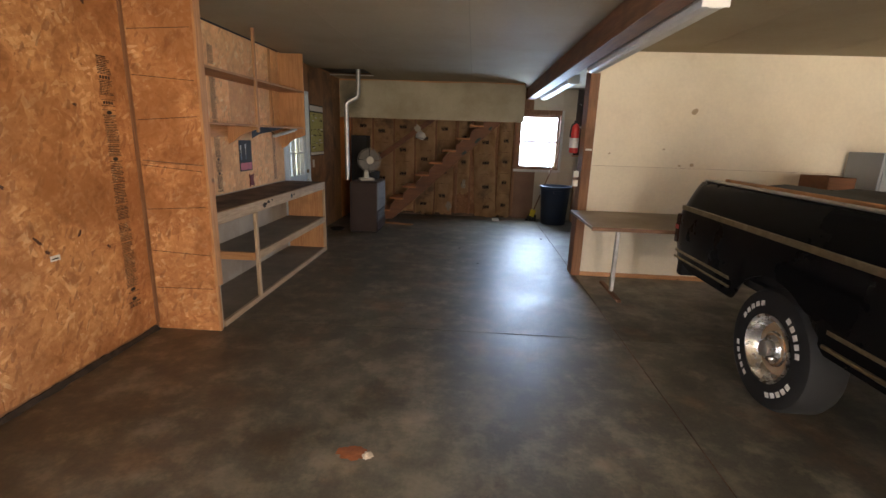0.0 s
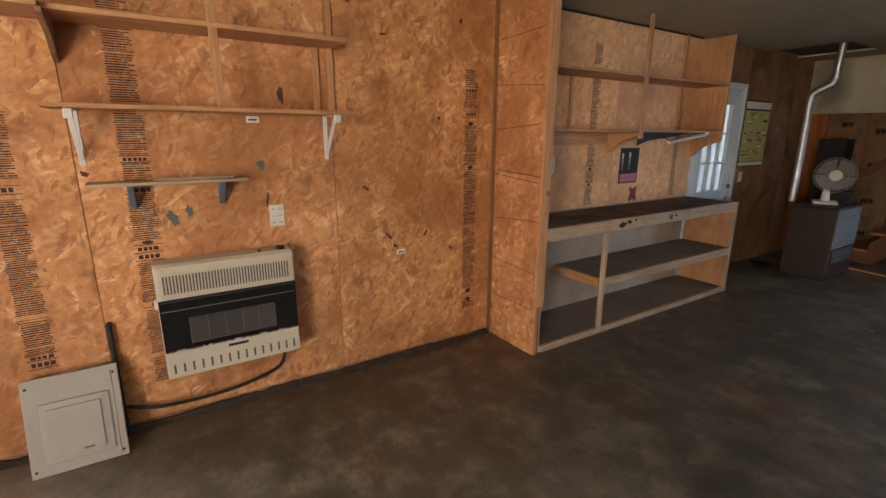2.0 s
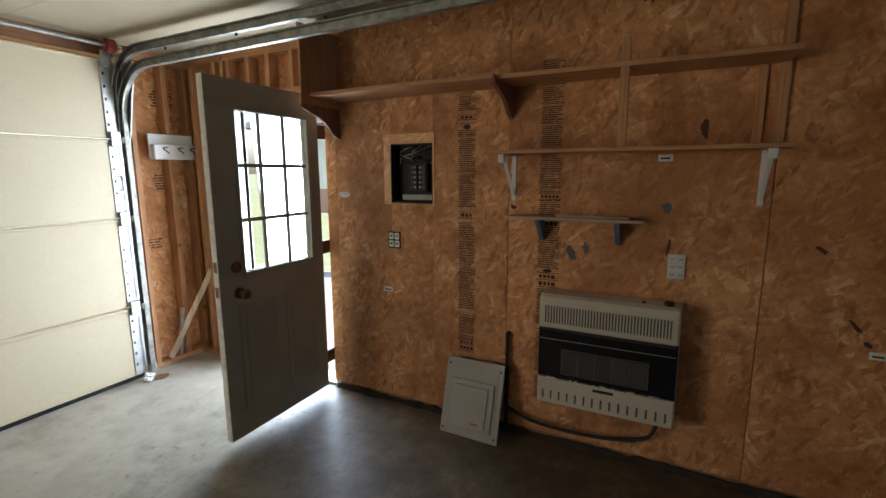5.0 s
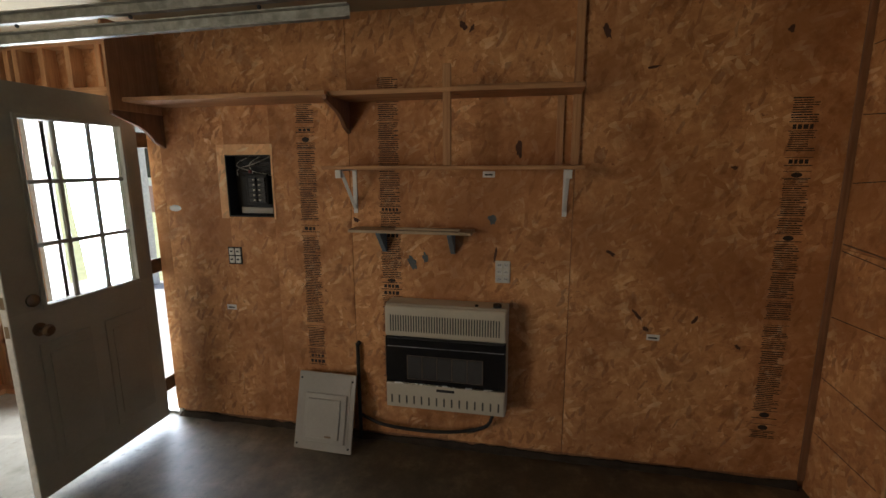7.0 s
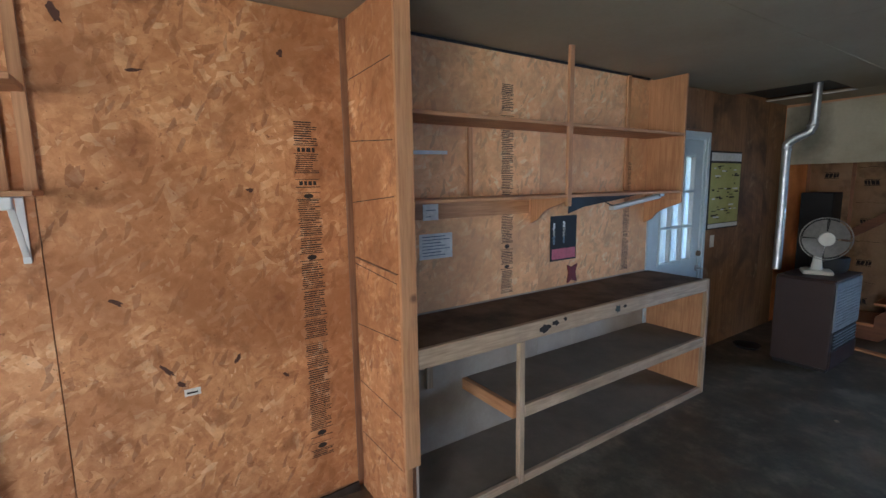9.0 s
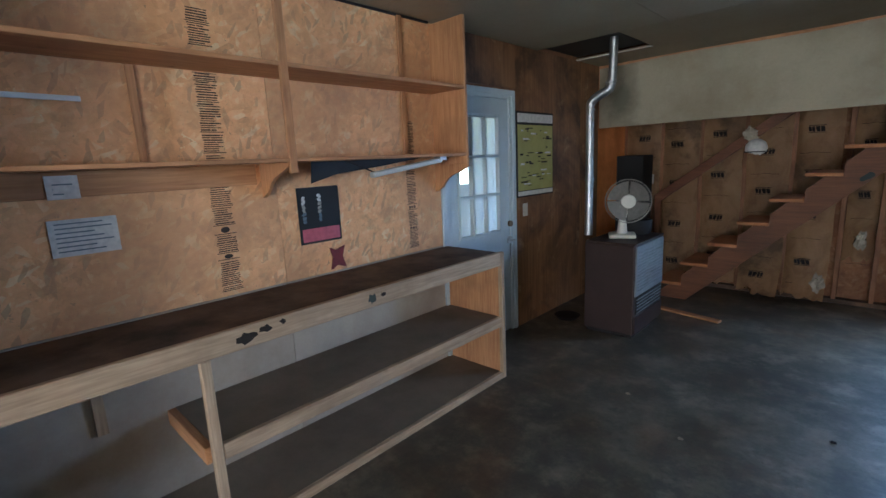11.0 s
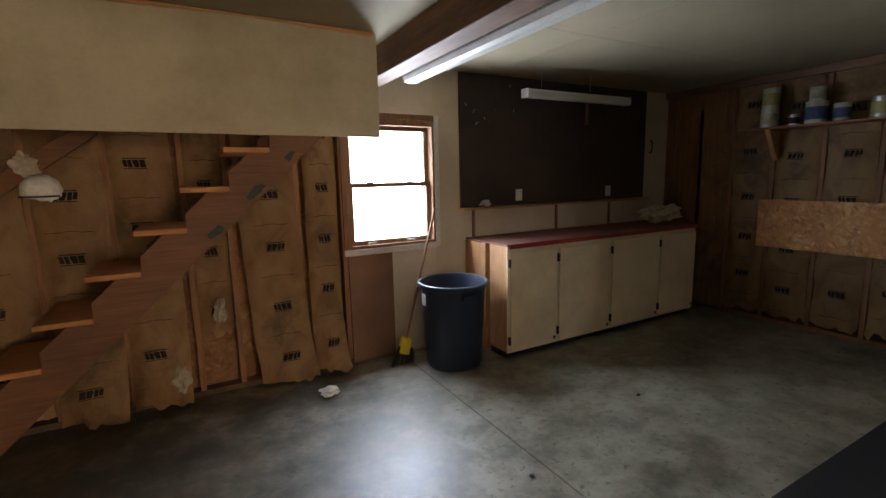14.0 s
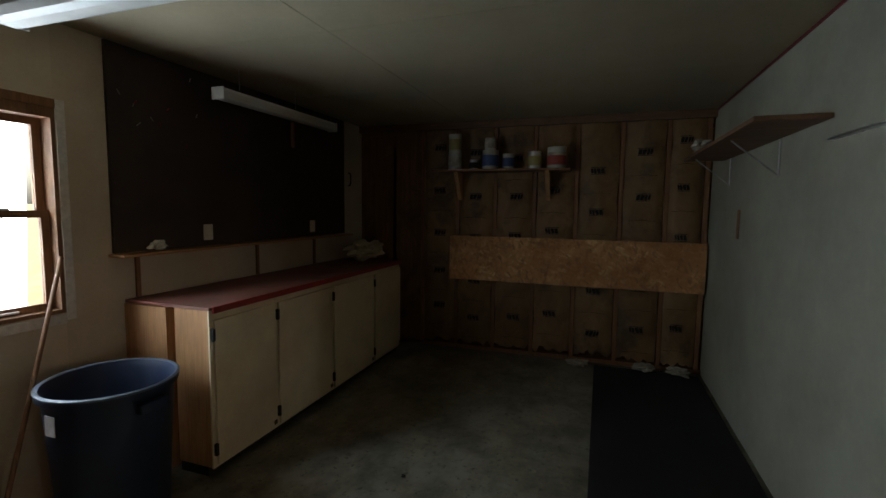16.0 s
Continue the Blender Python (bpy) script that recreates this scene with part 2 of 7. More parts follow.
def concrete_material():
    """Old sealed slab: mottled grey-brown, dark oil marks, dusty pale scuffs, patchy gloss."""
    m, t, b = mat("worn_concrete")
    v = coords(t)
    big = noise_tex(t, v, 0.55, 6, 0.62, 0.15)
    mid = noise_tex(t, v, 2.6, 7, 0.66, 0.0)
    fine = noise_tex(t, v, 48, 4, 0.65)
    col = ramp(t, big, [(0.38, (0.040, 0.038, 0.027)), (0.5, (0.080, 0.074, 0.053)), (0.62, (0.145, 0.130, 0.094))])
    col = mix(t, ramp(t, mid, [(0.37, 0.9), (0.475, 0.0)]), col, (0.036, 0.031, 0.02))
    col = mix(t, ramp(t, mid, [(0.54, 0.0), (0.66, 0.6)]), col, (0.28, 0.235, 0.165))
    rust = noise_tex(t, random_shift(t, coords(t, (1.3, 1.3, 1)), 0), 1.1, 5, 0.6)
    col = mix(t, ramp(t, rust, [(0.56, 0.0), (0.67, 0.6)]), col, (0.17, 0.085, 0.035))
    col = mix(t, 0.16, col, ramp(t, fine, [(0.3, (0.03, 0.025, 0.015)), (0.7, (0.26, 0.22, 0.16))]))
    blotch = noise_tex(t, v, 4.6, 8, 0.70, 0.0)
    col = mix(t, ramp(t, blotch, [(0.36, 0.55), (0.53, 0.0)]), col, (0.036, 0.034, 0.023))
    col = mix(t, ramp(t, blotch, [(0.50, 0.0), (0.72, 0.6)]), col, (0.235, 0.20, 0.14))
    # the slab is paler at the cabinet end and by the garage door, darker between
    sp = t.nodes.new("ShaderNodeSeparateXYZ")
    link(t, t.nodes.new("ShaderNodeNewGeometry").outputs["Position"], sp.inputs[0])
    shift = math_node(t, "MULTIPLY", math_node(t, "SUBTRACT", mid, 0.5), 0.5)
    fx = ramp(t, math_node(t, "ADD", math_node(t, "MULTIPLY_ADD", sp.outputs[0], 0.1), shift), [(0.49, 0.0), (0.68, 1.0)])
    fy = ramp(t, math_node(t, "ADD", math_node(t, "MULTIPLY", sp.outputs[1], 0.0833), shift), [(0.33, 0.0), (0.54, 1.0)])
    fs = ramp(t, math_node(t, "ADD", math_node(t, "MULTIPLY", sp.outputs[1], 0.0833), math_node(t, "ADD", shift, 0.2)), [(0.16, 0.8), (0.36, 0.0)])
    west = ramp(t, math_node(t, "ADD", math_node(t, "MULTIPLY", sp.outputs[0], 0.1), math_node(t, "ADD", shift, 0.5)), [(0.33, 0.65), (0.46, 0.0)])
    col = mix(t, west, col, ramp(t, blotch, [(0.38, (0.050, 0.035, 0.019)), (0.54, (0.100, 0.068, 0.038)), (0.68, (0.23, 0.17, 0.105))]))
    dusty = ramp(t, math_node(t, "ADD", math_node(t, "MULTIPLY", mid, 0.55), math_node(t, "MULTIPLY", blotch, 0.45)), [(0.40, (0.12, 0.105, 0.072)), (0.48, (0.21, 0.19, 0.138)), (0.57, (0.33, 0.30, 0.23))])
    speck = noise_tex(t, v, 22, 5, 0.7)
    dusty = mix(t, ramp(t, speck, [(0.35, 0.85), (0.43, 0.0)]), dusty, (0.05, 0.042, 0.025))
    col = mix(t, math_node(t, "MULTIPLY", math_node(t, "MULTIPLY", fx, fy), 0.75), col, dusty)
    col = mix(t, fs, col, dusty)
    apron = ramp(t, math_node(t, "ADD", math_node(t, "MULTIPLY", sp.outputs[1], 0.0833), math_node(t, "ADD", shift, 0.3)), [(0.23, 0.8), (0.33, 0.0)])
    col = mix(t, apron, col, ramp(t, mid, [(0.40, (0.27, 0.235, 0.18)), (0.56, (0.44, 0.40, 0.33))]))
    link(t, col, b.inputs["Base Color"])
    r = mix(t, 0.5, ramp(t, mid, [(0.38, 0.42), (0.5, 0.50), (0.64, 0.64)]), ramp(t, big, [(0.38, 0.52), (0.62, 0.36)]))
    link(t, r, b.inputs["Roughness"])
    b.inputs["Specular IOR Level"].default_value = 0.7
    bump(t, b, math_node(t, "ADD", mid, math_node(t, "MULTIPLY", fine, 0.25)), 0.12, 0.01)
    return m


def kraft_material():
    m, t, b = mat("kraft_paper")
    v = random_shift(t, coords(t), 13)
    wr = noise_tex(t, random_shift(t, coords(t, (5, 5, 3.4)), 13), 1.0, 5, 0.55, 1.2)
    st = noise_tex(t, v, 2.3, 6, 0.65)
    fine = noise_tex(t, v, 70, 3, 0.6)
    col = ramp(t, wr, [(0.34, (0.37, 0.20, 0.085)), (0.5, (0.49, 0.285, 0.125)), (0.68, (0.56, 0.345, 0.165))])
    col = mix(t, ramp(t, st, [(0.34, 0.75), (0.46, 0.0)]), col, (0.13, 0.08, 0.042))
    col = mix(t, 0.2, col, ramp(t, fine, [(0.3, (0.2, 0.11, 0.05)), (0.7, (0.42, 0.26, 0.14))]))
    link(t, col, b.inputs["Base Color"])
    b.inputs["Roughness"].default_value = 0.62
    bump(t, b, wr, 0.6, 0.012)
    return m


def plain(name, colour, rough=0.6, metallic=0.0):
    m, t, b = mat(name)
    n = noise_tex(t, random_shift(t, coords(t), 3), 35, 4, 0.6)
    link(t, ramp(t, n, [(0.3, tuple(c * 0.8 for c in colour)), (0.7, tuple(min(1, c * 1.12) for c in colour))]), b.inputs["Base Color"])
    b.inputs["Roughness"].default_value, b.inputs["Metallic"].default_value = rough, metallic
    return m


def plywood_material():
    """Weathered interior plywood: brown ply with dark water stains, pale scuffs and faint upright grain."""
    m, t, b = mat("weathered_plywood")
    v = random_shift(t, coords(t), 5)
    grain = noise_tex(t, random_shift(t, coords(t, (34, 34, 1.8)), 17), 1.0, 5, 0.6, 0.5)
    stain = noise_tex(t, v, 1.7, 6, 0.64, 0.5)
    scuff = noise_tex(t, v, 5.2, 7, 0.7, 0.3)
    col = ramp(t, grain, [(0.3, (0.17, 0.078, 0.028)), (0.52, (0.245, 0.118, 0.044)), (0.72, (0.30, 0.155, 0.062))])
    col = mix(t, ramp(t, stain, [(0.36, 0.85), (0.52, 0.0)]), col, (0.065, 0.032, 0.015))
    col = mix(t, ramp(t, scuff, [(0.58, 0.0), (0.68, 0.55)]), col, (0.42, 0.27, 0.13))
    link(t, col, b.inputs["Base Color"])
    b.inputs["Roughness"].default_value = 0.6
    bump(t, b, grain, 0.15, 0.002)
    return m


def soffit_material():
    """Unpainted wallboard, blotched, with a sooty patch where the flue stands."""
    m, t, b = mat("soffit_wallboard")
    v = coords(t)
    big = noise_tex(t, v, 1.5, 6, 0.62)
    small = noise_tex(t, v, 55, 3, 0.6)
    col = ramp(t, big, [(0.34, (0.33, 0.275, 0.18)), (0.60, (0.46, 0.40, 0.285))])
    col = mix(t, 0.14, col, ramp(t, small, [(0.3, (0.30, 0.26, 0.18)), (0.7, (0.52, 0.45, 0.32))]))
    mp = t.nodes.new("ShaderNodeMapping")
    mp.inputs["Location"].default_value = (1.74, 0, -2.12)
    link(t, v, mp.inputs[0])
    dist = t.nodes.new("ShaderNodeVectorMath")
    dist.operation = "LENGTH"
    flat = t.nodes.new("ShaderNodeVectorMath")
    flat.operation = "MULTIPLY"
    flat.inputs[1].default_value = (1.5, 0, 1)
    link(t, mp.outputs[0], flat.inputs[0])
    link(t, flat.outputs[0], dist.inputs[0])
    edge = math_node(t, "ADD", dist.outputs["Value"], math_node(t, "MULTIPLY", math_node(t, "SUBTRACT", big, 0.5), 0.9))
    col = mix(t, ramp(t, edge, [(0.10, 0.72), (0.42, 0.0)]), col, (0.085, 0.082, 0.055))
    link(t, col, b.inputs["Base Color"])
    b.inputs["Roughness"].default_value = 0.85
    bump(t, b, small, 0.1, 0.002)
    return m


# orange board; the glow of light falling on it is put into its colour
LIT_ORANGE_BOARD = paint_material("orange_board_as_lit", (0.88, 0.32, 0.075), 0.6, (0.40, 0.11, 0.025), 0.6, 45, 0.1, 3)
OSB_YZ = osb_material("strand_board_west", (1, 2), 1.06)
OSB_XZ = osb_material("strand_board_fin", (0, 2), 1.05)
OSB_PALE = osb_material("strand_board_alcove", (1, 2), 1.42, 0.30)
LUMBER_Y = wood_material("pine_along_y", (0.40, 0.175, 0.065), (0.60, 0.32, 0.14), 1)
LUMBER_X = wood_material("pine_along_x", (0.40, 0.175, 0.065), (0.60, 0.32, 0.14), 0)
LUMBER_Z = wood_material("pine_upright", (0.40, 0.175, 0.065), (0.60, 0.32, 0.14), 2)
PALE_Y = wood_material("dusty_pine_along_y", (0.30, 0.195, 0.11), (0.56, 0.41, 0.26), 1)
PALE_Z = wood_material("dusty_pine_upright", (0.30, 0.195, 0.11), (0.56, 0.41, 0.26), 2)
BROWN_Y = wood_material("stained_beam", (0.13, 0.06, 0.03), (0.26, 0.13, 0.065), 1)
BROWN_Z = wood_material("stained_post", (0.17, 0.075, 0.032), (0.31, 0.145, 0.065), 2)
HEADER_X = wood_material("header_timber", (0.22, 0.092, 0.04), (0.38, 0.18, 0.085), 0)
STUD_Z = wood_material("old_stud", (0.20, 0.085, 0.034), (0.34, 0.155, 0.065), 2)
# tread timber, its orange raised to carry the light on the treads
LIT_TREAD_X = wood_material("lit_tread_timber", (0.40, 0.15, 0.048), (0.58, 0.245, 0.088), 0)
STAIR_X = wood_material("old_stair_timber", (0.115, 0.042, 0.014), (0.215, 0.080, 0.027), 0)
PLY_Z = plywood_material()
BENCH_TOP = paint_material("grimy_worktop", (0.125, 0.072, 0.038), 0.75, (0.024, 0.016, 0.011), 0.95, 60, 0.2, 4)
SHELF_GREY = paint_material("dusty_shelf_board", (0.24, 0.185, 0.125), 0.75, (0.10, 0.075, 0.05), 0.7)
PANEL_WHITE = paint_material("scuffed_white_backing", (0.42, 0.355, 0.28), 0.7, (0.20, 0.14, 0.095), 0.6)
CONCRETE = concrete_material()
KRAFT = kraft_material()
INK = plain("stamp_ink", (0.02, 0.014, 0.01), 0.9)
INK_SOFT = plain("faded_stamp_ink", (0.030, 0.018, 0.012), 0.75)
CEILING = paint_material("ceiling_board", (0.37, 0.305, 0.195), 0.85, (0.27, 0.205, 0.12), 0.5, 40, 0.1, 0.7)
DRYWALL = paint_material("unpainted_wallboard", (0.62, 0.52, 0.39), 0.8, (0.40, 0.30, 0.20), 0.5)
GREY_WALL = paint_material("grimy_partition_paint", (0.35, 0.335, 0.255), 0.65, (0.19, 0.17, 0.13), 0.6, 30, 0.08, 0.9)
CREAM_WALL = paint_material("cream_wall_paint", (0.80, 0.71, 0.55), 0.6, (0.48, 0.40, 0.29), 0.35, 30, 0.08, 1.1)
SOFFIT = soffit_material()
PEG = paint_material("dark_hardboard", (0.055, 0.034, 0.024), 0.55, (0.02, 0.013, 0.01), 0.6)
DUSTY_TOP = paint_material("dusty_worn_laminate", (0.27, 0.075, 0.055), 0.6, (0.17, 0.11, 0.075), 0.9, 60, 0.1, 4)
RED_TOP = paint_material("worn_red_laminate", (0.36, 0.028, 0.024), 0.45, (0.16, 0.04, 0.03), 0.7, 60, 0.1, 3)
CAB_CREAM = paint_material("cream_cabinet_paint", (0.80, 0.67, 0.46), 0.55, (0.42, 0.29, 0.16), 0.55)
WHITE_METAL = paint_material("white_enamel", (0.72, 0.70, 0.66), 0.4, (0.40, 0.34, 0.26), 0.35)
TUBE_WHITE = paint_material("milky_plastic", (0.60, 0.59, 0.55), 0.45, (0.40, 0.36, 0.30), 0.4)
BLUE_PLASTIC = paint_material("navy_plastic", (0.014, 0.025, 0.055), 0.42, (0.022, 0.026, 0.03), 0.5)
BLACK_PAINT = paint_material("black_car_paint", (0.003, 0.003, 0.0035), 0.25, (0.006, 0.005, 0.004), 0.35, 200, 0.02)
for node in BLACK_PAINT.node_tree.nodes:
    if node.type == "BSDF_PRINCIPLED":
        node.inputs["Specular IOR Level"].default_value = 0.15
RUBBER = paint_material("tyre_rubber", (0.008, 0.008, 0.008), 0.8, (0.016, 0.014, 0.012), 0.4)
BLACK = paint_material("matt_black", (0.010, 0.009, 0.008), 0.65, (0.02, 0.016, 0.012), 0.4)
CHROME = metal_material("chrome", (0.75, 0.74, 0.72), 0.15, 0.3)
GALV = metal_material("galvanised_steel", (0.62, 0.63, 0.63), 0.34, 0.35)
TRACK = metal_material("dull_track_steel", (0.38, 0.37, 0.33), 0.48, 0.6)
GOLD = metal_material("dull_gold_trim", (0.42, 0.36, 0.24), 0.38, 0.4)
ALU = metal_material("dull_aluminium", (0.55, 0.54, 0.52), 0.42, 0.3)
BRASS = metal_material("brown_bronze", (0.22, 0.15, 0.09), 0.4, 0.4)
GLASS = glass_material("window_glass")
HEATER_CREAM = paint_material("cream_heater_enamel", (0.56, 0.49, 0.37), 0.45, (0.34, 0.27, 0.17), 0.3)
DARK_GLASS = plain("smoked_glass", (0.012, 0.011, 0.012), 0.12)
CERAMIC = paint_material("heater_ceramic", (0.055, 0.05, 0.045), 0.8, (0.015, 0.013, 0.012), 0.4)
GREY_PANEL = paint_material("grey_sheet_metal", (0.38, 0.34, 0.28), 0.5, (0.22, 0.19, 0.15), 0.4)
DOOR_GREY = paint_material("greige_door_paint", (0.43, 0.41, 0.315), 0.5, (0.20, 0.17, 0.13), 0.4)
DOOR_BLUE = paint_material("pale_blue_door_paint", (0.56, 0.62, 0.64), 0.5, (0.38, 0.40, 0.38), 0.45)
GDOOR = paint_material("cream_garage_door", (0.60, 0.50, 0.33), 0.5, (0.46, 0.36, 0.22), 0.3)
STOVE_BROWN = paint_material("brown_enamel", (0.042, 0.020, 0.014), 0.5, (0.025, 0.014, 0.010), 0.6)
STOVE_GREY = paint_material("grey_grille", (0.26, 0.275, 0.28), 0.45, (0.11, 0.105, 0.10), 0.6, 60, 0.12, 5)
IVORY = paint_material("ivory_plastic", (0.72, 0.69, 0.60), 0.4, (0.50, 0.44, 0.33), 0.3)
FAN_GREY = plain("tinted_fan_blade", (0.33, 0.30, 0.26), 0.35)
MAT_BLACK = paint_material("black_rubber_mat", (0.009, 0.007, 0.008), 0.92, (0.018, 0.014, 0.014), 0.6, 120, 0.3)
PAPER = plain("white_paper", (0.72, 0.70, 0.66), 0.7)
YELLOW = paint_material("yellow_chart_paper", (0.44, 0.41, 0.115), 0.55, (0.30, 0.27, 0.09), 0.5, 30, 0.02, 8)
RED = plain("red_plastic", (0.55, 0.03, 0.025), 0.35)
MAROON = plain("maroon_paint", (0.16, 0.02, 0.02), 0.6)
YELLOW_PLASTIC = plain("yellow_plastic", (0.75, 0.55, 0.03), 0.4)
BLUE_GREY = paint_material("blue_grey_paint", (0.13, 0.17, 0.20), 0.5, (0.08, 0.09, 0.10), 0.4)
FLUFF = plain("pale_fibre", (0.42, 0.36, 0.27), 0.95)
VINYL = plain("white_window_vinyl", (0.68, 0.64, 0.58), 0.5)
DARK_STAIN = plain("dark_stain", (0.05, 0.06, 0.05), 0.8)
# strand board toned down to hold the shade of the stud voids
SHEATH = osb_material("void_shaded_sheathing", (0, 2), 0.5)

# ---- building helpers ----
ORIGIN = {}


def box(bm, x0, x1, y0, y1, z0, z1):
    v = [bm.verts.new((x, y, z)) for x in (x0, x1) for y in (y0, y1) for z in (z0, z1)]
    for f in ((0, 1, 3, 2), (4, 6, 7, 5), (0, 4, 5, 1), (2, 3, 7, 6), (0, 2, 6, 4), (1, 5, 7, 3)):
        bm.faces.new([v[i] for i in f])
    return v


def slab(x0, x1, y0, y1, z0, z1, bevel=0.0, seg=1):
    bm = bmesh.new()
    box(bm, x0, x1, y0, y1, z0, z1)
    if bevel:
        bmesh.ops.bevel(bm, geom=bm.edges[:], offset=bevel, segments=seg, affect="EDGES", profile=0.5)
    return bm


def rod(a, b, r, n=12, r2=None, bm=None):
    a, b = Vector(a), Vector(b)
    bm = bm or bmesh.new()
    m = Matrix.Translation((a + b) / 2) @ (b - a).to_track_quat("Z", "Y").to_matrix().to_4x4()
    bmesh.ops.create_cone(bm, cap_ends=True, segments=n, radius1=r, radius2=r if r2 is None else r2, depth=(b - a).length, matrix=m)
    return bm


def plank(a, b, w, th, up=(0, 0, 1), bevel=0.002):
    """A board from a to b: w along up, th across."""
    a, b, up = Vector(a), Vector(b), Vector(up)
    d = (b - a).normalized()
    side = d.cross(up).normalized()
    u = side.cross(d).normalized()
    bm = bmesh.new()
    v = [bm.verts.new(p + u * w / 2 * i + side * th / 2 * j) for p in (a, b) for i in (-1, 1) for j in (-1, 1)]
    for f in ((0, 1, 3, 2), (4, 6, 7, 5), (0, 4, 5, 1), (2, 3, 7, 6), (0, 2, 6, 4), (1, 5, 7, 3)):
        bm.faces.new([v[i] for i in f])
    bmesh.ops.recalc_face_normals(bm, faces=bm.faces[:])
    if bevel:
        bmesh.ops.bevel(bm, geom=bm.edges[:], offset=bevel, segments=1, affect="EDGES")
    return bm


def lathe(profile, n=32, centre=(0, 0, 0), caps=False):
    bm = bmesh.new()
    rings = []
    for r, z in profile:
        rings.append([bm.verts.new((centre[0] + r * math.cos(2 * math.pi * i / n), centre[1] + r * math.sin(2 * math.pi * i / n), centre[2] + z)) for i in range(n)])
    for p, q in zip(rings, rings[1:]):
        for i in range(n):
            bm.faces.new((p[i], p[(i + 1) % n], q[(i + 1) % n], q[i]))
    if caps:
        bm.faces.new(rings[0][::-1])
        bm.faces.new(rings[-1])
    return bm


def extrude_outline(pts, axis, lo, hi):
    """A closed outline in the plane across the axis (0: y,z; 1: x,z; 2: x,y), given thickness from lo to hi."""
    bm = bmesh.new()

    def place(p, w):
        return {0: (w, p[0], p[1]), 1: (p[0], w, p[1]), 2: (p[0], p[1], w)}[axis]
    a = [bm.verts.new(place(p, lo)) for p in pts]
    b = [bm.verts.new(place(p, hi)) for p in pts]
    bm.faces.new(a)
    bm.faces.new(b[::-1])
    for i in range(len(pts)):
        j = (i + 1) % len(pts)
        bm.faces.new((a[i], b[i], b[j], a[j]))
    bmesh.ops.recalc_face_normals(bm, faces=bm.faces[:])
    return bm


def tube_along(points, r, n=10, smooth=4):
    """A round pipe through the points."""
    pts = [Vector(p) for p in points]
    fine = []
    for i in range(len(pts) - 1):
        p0, p1, p2, p3 = pts[max(i - 1, 0)], pts[i], pts[i + 1], pts[min(i + 2, len(pts) - 1)]
        for k in range(smooth):
            u = k / smooth
            fine.append(0.5 * ((2 * p1) + (p2 - p0) * u + (2 * p0 - 5 * p1 + 4 * p2 - p3) * u * u + (3 * p1 - p0 - 3 * p2 + p3) * u ** 3))
    fine.append(pts[-1])
    bm = bmesh.new()
    rings = []
    for i, p in enumerate(fine):
        d = (fine[min(i + 1, len(fine) - 1)] - fine[max(i - 1, 0)]).normalized()
        q = d.to_track_quat("Z", "Y")
        rings.append([bm.verts.new(p + q @ Vector((r * math.cos(2 * math.pi * k / n), r * math.sin(2 * math.pi * k / n), 0))) for k in range(n)])
    for a, b in zip(rings, rings[1:]):
        for k in range(n):
            bm.faces.new((a[k], a[(k + 1) % n], b[(k + 1) % n], b[k]))
    bm.faces.new(rings[0][::-1])
    bm.faces.new(rings[-1])
    return bm


def finish(name, bm, material, smooth=False):
    me = bpy.data.meshes.new(name)
    bm.to_mesh(me)
    bm.free()
    me.materials.append(material)
    if smooth:
        me.shade_smooth()
        me.set_sharp_from_angle(angle=radians(40))
    return me


def thing(name, at=(0, 0, 0), label="", category="", group="", kind="", turn=0.0):
    ob = new(name)
    ob.empty_display_size = 0.1
    m = pose(*at, 0, 0, turn)
    ob.matrix_world = m
    ORIGIN[ob.name] = m.inverted()
    return tagged(ob, label, category, group, kind)


def part(name, bm, material, parent, label="", smooth=False, local=False):
    """Links a bmesh, in world metres (or the thing's own, local), as one mesh under a thing or part."""
    inv = ORIGIN.get(parent.name, Matrix())
    if not local:
        bm.transform(inv)
    ob = new(name, finish(name, bm, material, smooth))
    ob.parent = parent
    ORIGIN[ob.name] = inv
    return tagged(ob, label)


def solo(name, bm, material, label="", category="", group="", kind="", smooth=False):
    """One-mesh thing, its origin at the middle of its base."""
    c = [v.co for v in bm.verts]
    lo = Vector([min(p[i] for p in c) for i in range(3)])
    hi = Vector([max(p[i] for p in c) for i in range(3)])
    base = Vector(((lo.x + hi.x) / 2, (lo.y + hi.y) / 2, lo.z))
    bm.transform(Matrix.Translation(-base))
    ob = new(name, finish(name, bm, material, smooth))
    ob.location = base
    ORIGIN[ob.name] = Matrix.Translation(-base)
    return tagged(ob, label, category, group, kind)


def blot(axis, at, w, h, seed, tilt=0.0, depth=0.0008, n=14):
    """A thin irregular patch lying on a wall (axis 0: faces x, 1: faces y)."""
    rnd = random.Random(seed)
    pts = []
    for i in range(n):
        a = 2 * math.pi * i / n
        r = 0.75 + rnd.uniform(-0.22, 0.3)
        u, v = w * r * math.cos(a), h * r * math.sin(a)
        c, q = math.cos(radians(tilt)), math.sin(radians(tilt))
        pts.append(((at[1] if axis == 0 else at[0]) + u * c - v * q, at[2] + u * q + v * c))
    f = at[axis]
    return extrude_outline(pts, axis, min(f, f + depth), max(f, f + depth))


def structure(name, label, category):
    return thing(name, (0, 0, 0), label, category, kind="structure")


# ---- plan: faces of walls, metres ----
WX, FY, EX = -2.0, 9.825, 5.165
PS, PN, PX = 6.02, 6.25, 1.577
SY = -1.2
H = 2.44
WEST_OUT, NORTH_OUT = -2.12, 9.95
# ---- floor and ceiling ----
floor = structure("floor", "worn stained grey-brown concrete slab floor", "floor")
